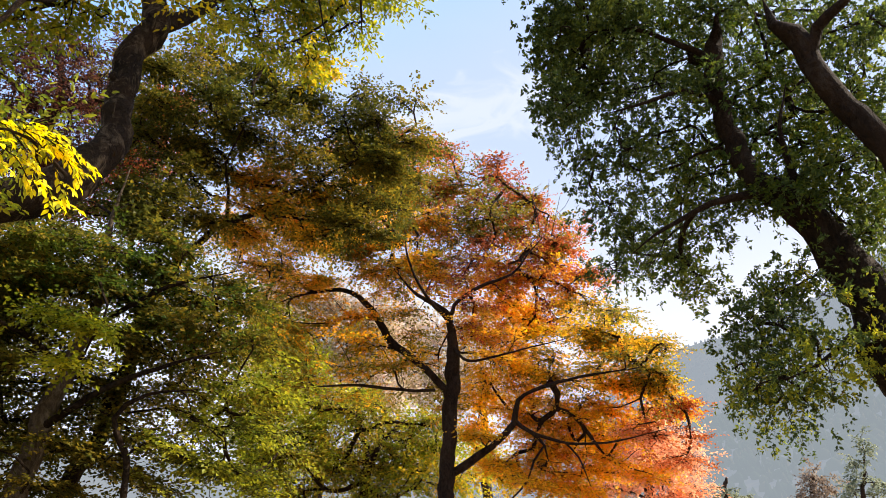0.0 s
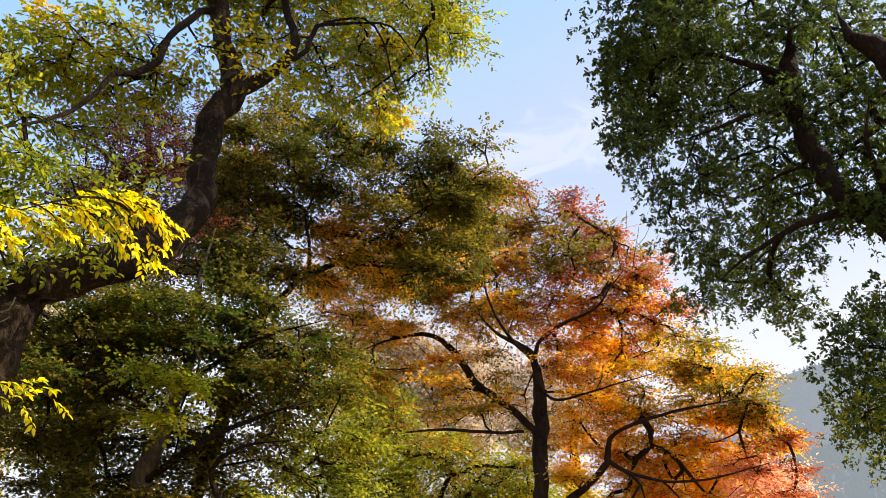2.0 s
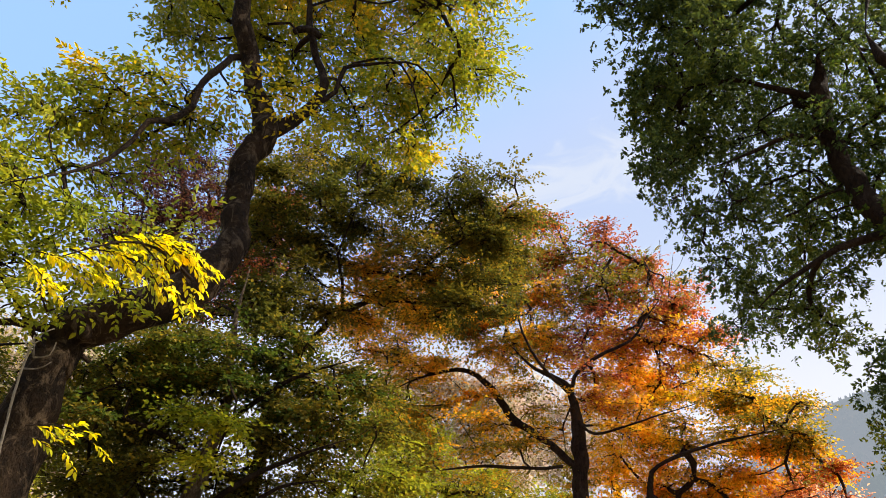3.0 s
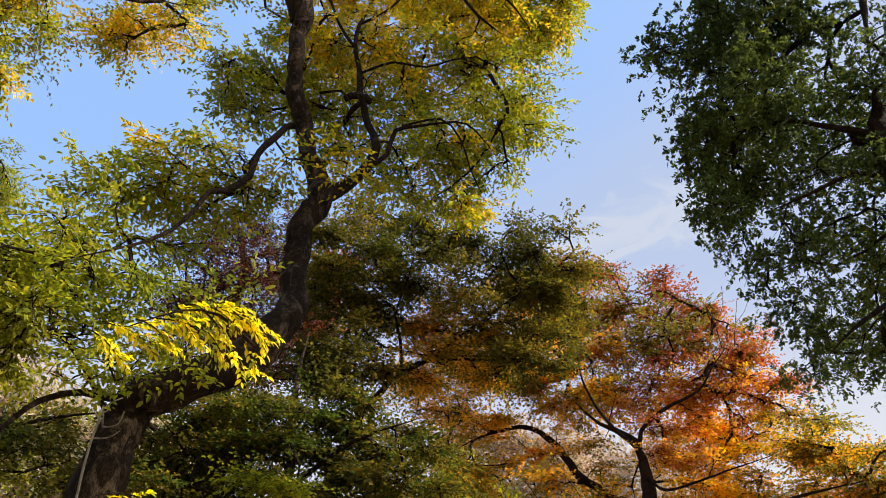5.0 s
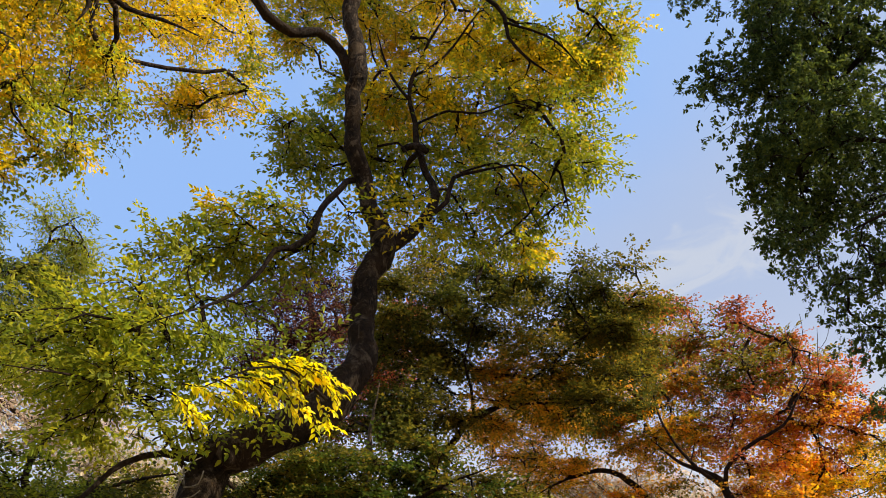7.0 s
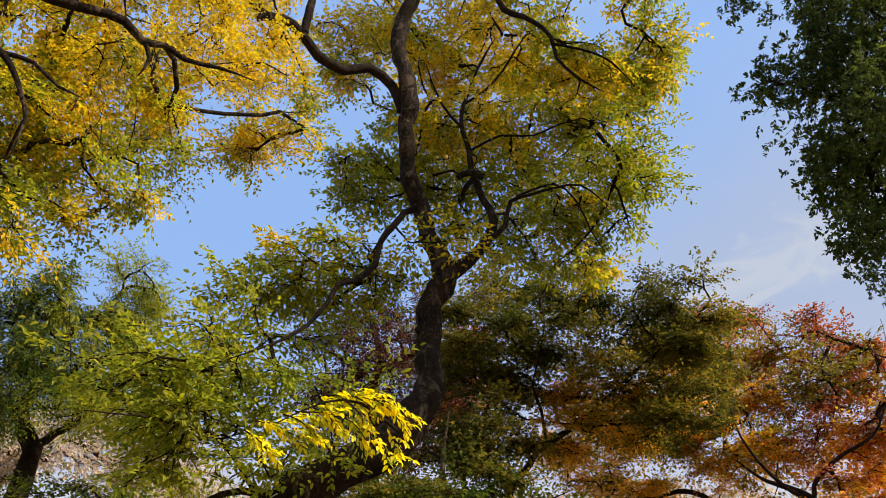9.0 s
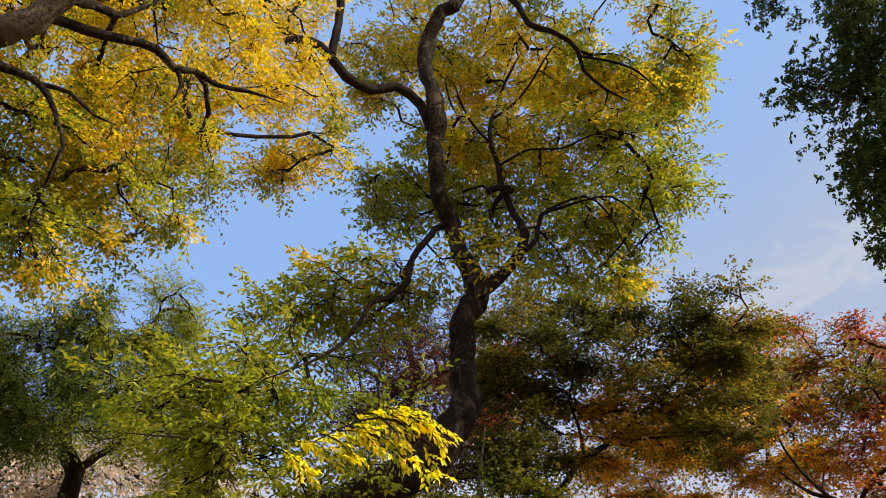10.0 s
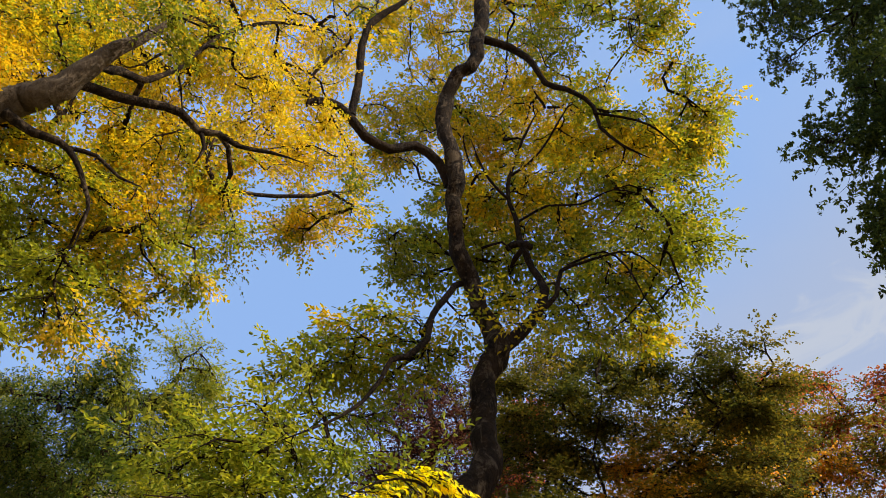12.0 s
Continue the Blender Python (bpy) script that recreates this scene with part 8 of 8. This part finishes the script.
yellow_green_tree.mass(-4.67, 20.38, 5.27, 0.37, 0.26, 43, "yellow_green", "olive")
yellow_green_tree.mass(-3.95, 20.73, 5.42, 0.82, 0.58, 43, "yellow_green", "olive")
yellow_green_tree.mass(-3.23, 21.14, 5.32, 0.73, 0.51, 43, "olive", "yellow_green")
yellow_green_tree.mass(-2.12, 21.42, 5.56, 0.71, 0.5, 43, "olive", "yellow_green")
yellow_green_tree.mass(-1.25, 20.83, 5.4, 0.83, 0.58, 43, "olive", "yellow_green")
yellow_green_tree.mass(-0.84, 21.63, 5.83, 0.7, 0.49, 43, "olive", "yellow_green")
yellow_green_tree.mass(0, 20.52, 5.58, 0.66, 0.46, 43, "yellow_green", "olive")
yellow_green_tree.mass(1.22, 22.41, 5.82, 0.37, 0.26, 33, "golden", "yellow_green")
yellow_green_tree.mass(-4.47, 19.26, 4.39, 0.37, 0.26, 33, "yellow_green", "olive")
yellow_green_tree.mass(-4.66, 21.87, 4.88, 0.83, 0.58, 43, "olive", "yellow_green")
yellow_green_tree.mass(-3.61, 22.03, 5.06, 0.83, 0.58, 43, "olive", "yellow_green")
yellow_green_tree.mass(-2.41, 20.47, 4.91, 0.67, 0.47, 43, "olive", "yellow_green")
yellow_green_tree.mass(-1.91, 21.1, 4.95, 0.77, 0.54, 43, "yellow_green", "olive")
yellow_green_tree.mass(-0.97, 21.91, 5.05, 0.71, 0.5, 43, "yellow_green", "olive")
yellow_green_tree.mass(-0.26, 20.11, 4.8, 0.75, 0.52, 43, "yellow_green", "golden")
yellow_green_tree.mass(0.5, 20.36, 4.76, 0.64, 0.45, 43, "golden", "yellow_green")
yellow_green_tree.mass(1.68, 21.83, 5.04, 0.35, 0.24, 43, "golden", "yellow_green")
yellow_green_tree.mass(-3.59, 20.56, 4.23, 0.41, 0.29, 33, "olive", "yellow_green")
yellow_green_tree.mass(-2.15, 22.17, 4.48, 0.39, 0.27, 33, "yellow_green", "olive")
yellow_green_tree.mass(-1.38, 20.23, 4.21, 0.4, 0.28, 33, "yellow_green", "olive")
salmon_tree.mass(4.35, 21.28, 5.82, 0.33, 0.23, 36, "salmon")
salmon_tree.mass(5.13, 20.92, 5.77, 0.62, 0.43, 49, "salmon")
salmon_tree.mass(5.68, 20.66, 5.66, 0.63, 0.44, 49, "salmon")
salmon_tree.mass(4.93, 21.97, 5.14, 0.81, 0.56, 49, "salmon")
salmon_tree.mass(5.35, 20.28, 5.08, 0.7, 0.49, 49, "salmon")
salmon_tree.mass(6.46, 21.7, 5.38, 0.77, 0.54, 49, "salmon")
salmon_tree.mass(4.29, 22.06, 4.61, 0.4, 0.28, 36, "salmon")
salmon_tree.mass(4.81, 21.38, 4.52, 0.33, 0.23, 36, "salmon")
salmon_tree.mass(5.75, 20.73, 4.34, 0.34, 0.24, 36, "salmon")
salmon_tree.mass(6.56, 21.48, 4.62, 0.38, 0.26, 36, "salmon")
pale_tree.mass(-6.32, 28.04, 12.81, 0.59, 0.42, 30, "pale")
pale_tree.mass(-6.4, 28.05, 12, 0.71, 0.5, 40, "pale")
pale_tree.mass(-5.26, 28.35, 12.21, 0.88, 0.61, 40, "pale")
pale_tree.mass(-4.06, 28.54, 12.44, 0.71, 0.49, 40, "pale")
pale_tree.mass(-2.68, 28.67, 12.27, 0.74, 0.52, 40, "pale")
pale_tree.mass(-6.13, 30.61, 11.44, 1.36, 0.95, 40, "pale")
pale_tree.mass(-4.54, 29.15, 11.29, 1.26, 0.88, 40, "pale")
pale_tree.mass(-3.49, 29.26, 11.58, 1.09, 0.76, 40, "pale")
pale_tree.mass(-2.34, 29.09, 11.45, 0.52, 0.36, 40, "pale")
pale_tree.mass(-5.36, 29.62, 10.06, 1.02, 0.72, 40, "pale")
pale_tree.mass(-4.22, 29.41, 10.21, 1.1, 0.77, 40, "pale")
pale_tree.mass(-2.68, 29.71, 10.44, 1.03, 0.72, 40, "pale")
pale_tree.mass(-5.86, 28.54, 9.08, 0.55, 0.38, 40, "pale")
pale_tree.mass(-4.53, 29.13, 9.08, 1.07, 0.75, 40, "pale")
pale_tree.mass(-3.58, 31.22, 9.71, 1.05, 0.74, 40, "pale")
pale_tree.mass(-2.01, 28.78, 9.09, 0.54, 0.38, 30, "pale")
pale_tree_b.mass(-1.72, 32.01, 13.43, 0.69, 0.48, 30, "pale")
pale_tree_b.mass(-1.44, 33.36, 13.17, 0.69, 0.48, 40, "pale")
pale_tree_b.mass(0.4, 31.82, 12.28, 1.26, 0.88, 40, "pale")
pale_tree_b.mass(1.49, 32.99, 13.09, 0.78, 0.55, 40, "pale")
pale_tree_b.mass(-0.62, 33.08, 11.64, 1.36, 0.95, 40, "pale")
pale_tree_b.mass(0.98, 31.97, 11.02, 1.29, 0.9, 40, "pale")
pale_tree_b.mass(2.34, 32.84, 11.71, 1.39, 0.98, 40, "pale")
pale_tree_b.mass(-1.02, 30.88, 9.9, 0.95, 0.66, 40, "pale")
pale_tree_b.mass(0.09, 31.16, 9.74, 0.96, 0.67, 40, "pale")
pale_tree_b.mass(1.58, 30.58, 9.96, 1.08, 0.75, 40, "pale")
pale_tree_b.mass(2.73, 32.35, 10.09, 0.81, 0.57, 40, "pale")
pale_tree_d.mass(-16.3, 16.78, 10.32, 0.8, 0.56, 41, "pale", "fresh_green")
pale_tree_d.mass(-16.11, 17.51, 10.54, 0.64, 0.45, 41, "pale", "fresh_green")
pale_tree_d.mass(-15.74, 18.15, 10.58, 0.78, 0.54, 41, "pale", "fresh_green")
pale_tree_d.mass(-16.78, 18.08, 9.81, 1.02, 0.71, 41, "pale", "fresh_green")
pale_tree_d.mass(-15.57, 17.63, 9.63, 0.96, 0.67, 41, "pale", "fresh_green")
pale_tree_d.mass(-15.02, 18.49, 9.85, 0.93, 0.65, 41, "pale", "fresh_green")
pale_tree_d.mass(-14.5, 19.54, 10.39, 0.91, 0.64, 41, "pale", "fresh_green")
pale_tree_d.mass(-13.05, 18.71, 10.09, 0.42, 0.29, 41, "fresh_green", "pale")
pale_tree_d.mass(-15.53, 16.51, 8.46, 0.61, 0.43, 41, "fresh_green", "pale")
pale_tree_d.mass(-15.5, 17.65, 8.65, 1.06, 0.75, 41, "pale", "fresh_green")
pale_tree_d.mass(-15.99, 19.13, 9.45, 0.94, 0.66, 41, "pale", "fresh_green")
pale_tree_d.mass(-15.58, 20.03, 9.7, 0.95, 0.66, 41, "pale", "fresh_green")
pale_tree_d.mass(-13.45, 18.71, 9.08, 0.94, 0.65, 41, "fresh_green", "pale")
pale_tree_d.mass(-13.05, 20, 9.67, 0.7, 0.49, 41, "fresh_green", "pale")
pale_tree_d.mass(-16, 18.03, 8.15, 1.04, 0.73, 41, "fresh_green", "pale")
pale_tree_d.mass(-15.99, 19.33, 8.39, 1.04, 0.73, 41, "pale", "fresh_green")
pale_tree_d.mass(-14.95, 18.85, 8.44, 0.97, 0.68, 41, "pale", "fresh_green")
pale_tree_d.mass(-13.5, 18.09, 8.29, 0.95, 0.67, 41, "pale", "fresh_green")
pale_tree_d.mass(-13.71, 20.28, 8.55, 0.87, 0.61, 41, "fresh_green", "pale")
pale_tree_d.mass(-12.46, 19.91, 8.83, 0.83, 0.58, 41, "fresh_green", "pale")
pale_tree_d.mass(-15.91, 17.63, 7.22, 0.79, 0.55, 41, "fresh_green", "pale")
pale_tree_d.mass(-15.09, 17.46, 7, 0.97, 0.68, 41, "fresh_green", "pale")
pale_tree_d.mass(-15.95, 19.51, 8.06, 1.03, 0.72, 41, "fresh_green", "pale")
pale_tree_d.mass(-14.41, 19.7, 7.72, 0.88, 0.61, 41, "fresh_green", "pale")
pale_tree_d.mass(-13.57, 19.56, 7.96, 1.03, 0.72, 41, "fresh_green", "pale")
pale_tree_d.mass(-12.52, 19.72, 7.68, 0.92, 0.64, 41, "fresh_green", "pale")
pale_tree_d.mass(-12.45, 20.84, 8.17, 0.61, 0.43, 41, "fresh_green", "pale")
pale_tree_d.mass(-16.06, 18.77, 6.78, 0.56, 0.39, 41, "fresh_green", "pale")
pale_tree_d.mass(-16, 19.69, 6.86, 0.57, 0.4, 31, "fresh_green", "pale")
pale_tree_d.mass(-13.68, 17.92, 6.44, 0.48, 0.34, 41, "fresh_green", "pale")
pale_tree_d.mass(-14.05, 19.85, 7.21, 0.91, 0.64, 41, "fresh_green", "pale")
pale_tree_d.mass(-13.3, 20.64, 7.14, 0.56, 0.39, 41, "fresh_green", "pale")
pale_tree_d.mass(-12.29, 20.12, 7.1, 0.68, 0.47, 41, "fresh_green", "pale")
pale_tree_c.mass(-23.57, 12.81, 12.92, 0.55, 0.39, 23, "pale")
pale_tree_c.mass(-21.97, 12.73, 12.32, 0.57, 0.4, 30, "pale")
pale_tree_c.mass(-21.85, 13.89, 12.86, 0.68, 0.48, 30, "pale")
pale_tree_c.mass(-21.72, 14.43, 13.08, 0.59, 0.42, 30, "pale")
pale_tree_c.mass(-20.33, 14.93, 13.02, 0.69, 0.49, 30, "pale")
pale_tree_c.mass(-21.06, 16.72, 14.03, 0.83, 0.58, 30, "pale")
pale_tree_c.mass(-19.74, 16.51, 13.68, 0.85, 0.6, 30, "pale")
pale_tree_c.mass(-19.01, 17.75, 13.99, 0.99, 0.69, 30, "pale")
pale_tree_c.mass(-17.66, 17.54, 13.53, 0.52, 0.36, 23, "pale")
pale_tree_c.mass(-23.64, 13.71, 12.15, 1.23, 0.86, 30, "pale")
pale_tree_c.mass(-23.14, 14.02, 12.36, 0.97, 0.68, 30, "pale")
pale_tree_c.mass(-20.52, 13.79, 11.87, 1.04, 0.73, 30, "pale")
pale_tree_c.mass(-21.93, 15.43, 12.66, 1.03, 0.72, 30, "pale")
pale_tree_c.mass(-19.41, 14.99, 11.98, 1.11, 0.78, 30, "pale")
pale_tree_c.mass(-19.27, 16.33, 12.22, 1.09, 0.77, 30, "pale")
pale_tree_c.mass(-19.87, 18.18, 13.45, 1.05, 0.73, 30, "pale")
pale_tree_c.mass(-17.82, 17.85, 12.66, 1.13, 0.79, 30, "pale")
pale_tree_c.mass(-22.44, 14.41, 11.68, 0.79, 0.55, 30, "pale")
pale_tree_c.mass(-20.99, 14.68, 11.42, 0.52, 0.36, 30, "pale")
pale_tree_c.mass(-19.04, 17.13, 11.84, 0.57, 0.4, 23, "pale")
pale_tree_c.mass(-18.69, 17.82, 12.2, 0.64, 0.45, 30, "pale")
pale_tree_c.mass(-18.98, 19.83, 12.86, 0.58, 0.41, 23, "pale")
leaning.mass(-0.09, 7.65, 11.11, 0.34, 0.26, 13, "yellow_green", "golden")
leaning.mass(-0.33, 7.71, 10.52, 0.36, 0.27, 13, "yellow_green", "golden")
leaning.mass(-0.63, 7.71, 9.97, 0.36, 0.27, 13, "yellow_green", "golden")
leaning.mass(-0.6, 7.79, 9.2, 0.32, 0.24, 9, "yellow_green", "golden")
leaning.mass(-0.61, 7.78, 8.78, 0.3, 0.22, 9, "yellow_green", "fresh_green")
leaning.mass(-1.32, 7.65, 9.68, 0.34, 0.26, 13, "yellow_green", "golden")
leaning.mass(-1.25, 7.82, 8.95, 0.34, 0.26, 9, "yellow_green", "fresh_green")
leaning.mass(-2.05, 7.27, 8.89, 0.34, 0.26, 9, "yellow_green", "fresh_green")
leaning.mass(-0.24, 7.06, 11.79, 0.34, 0.26, 13, "yellow_green", "golden")
leaning.mass(0.01, 7.39, 11.31, 0.34, 0.26, 13, "yellow_green", "golden")
leaning.mass(-0.37, 7.62, 10.61, 0.34, 0.26, 13, "yellow_green", "golden")
leaning.mass(-0.55, 6.68, 12.27, 0.3, 0.22, 13, "yellow_green", "golden")
leaning.grow()
golden_tree.grow()
orange_tree.grow()
mixed_maple.grow()
green_maple.grow()
dark_red_tree.grow()
light_green_tree.grow()
dark_oak.grow()
yellow_green_tree.grow()
salmon_tree.grow()
pale_tree.grow()
pale_tree_b.grow()
pale_tree_c.grow()
pale_tree_d.grow()
far_conifer.grow()
far_rusty_tree.grow()
far_yellow_tree.grow()
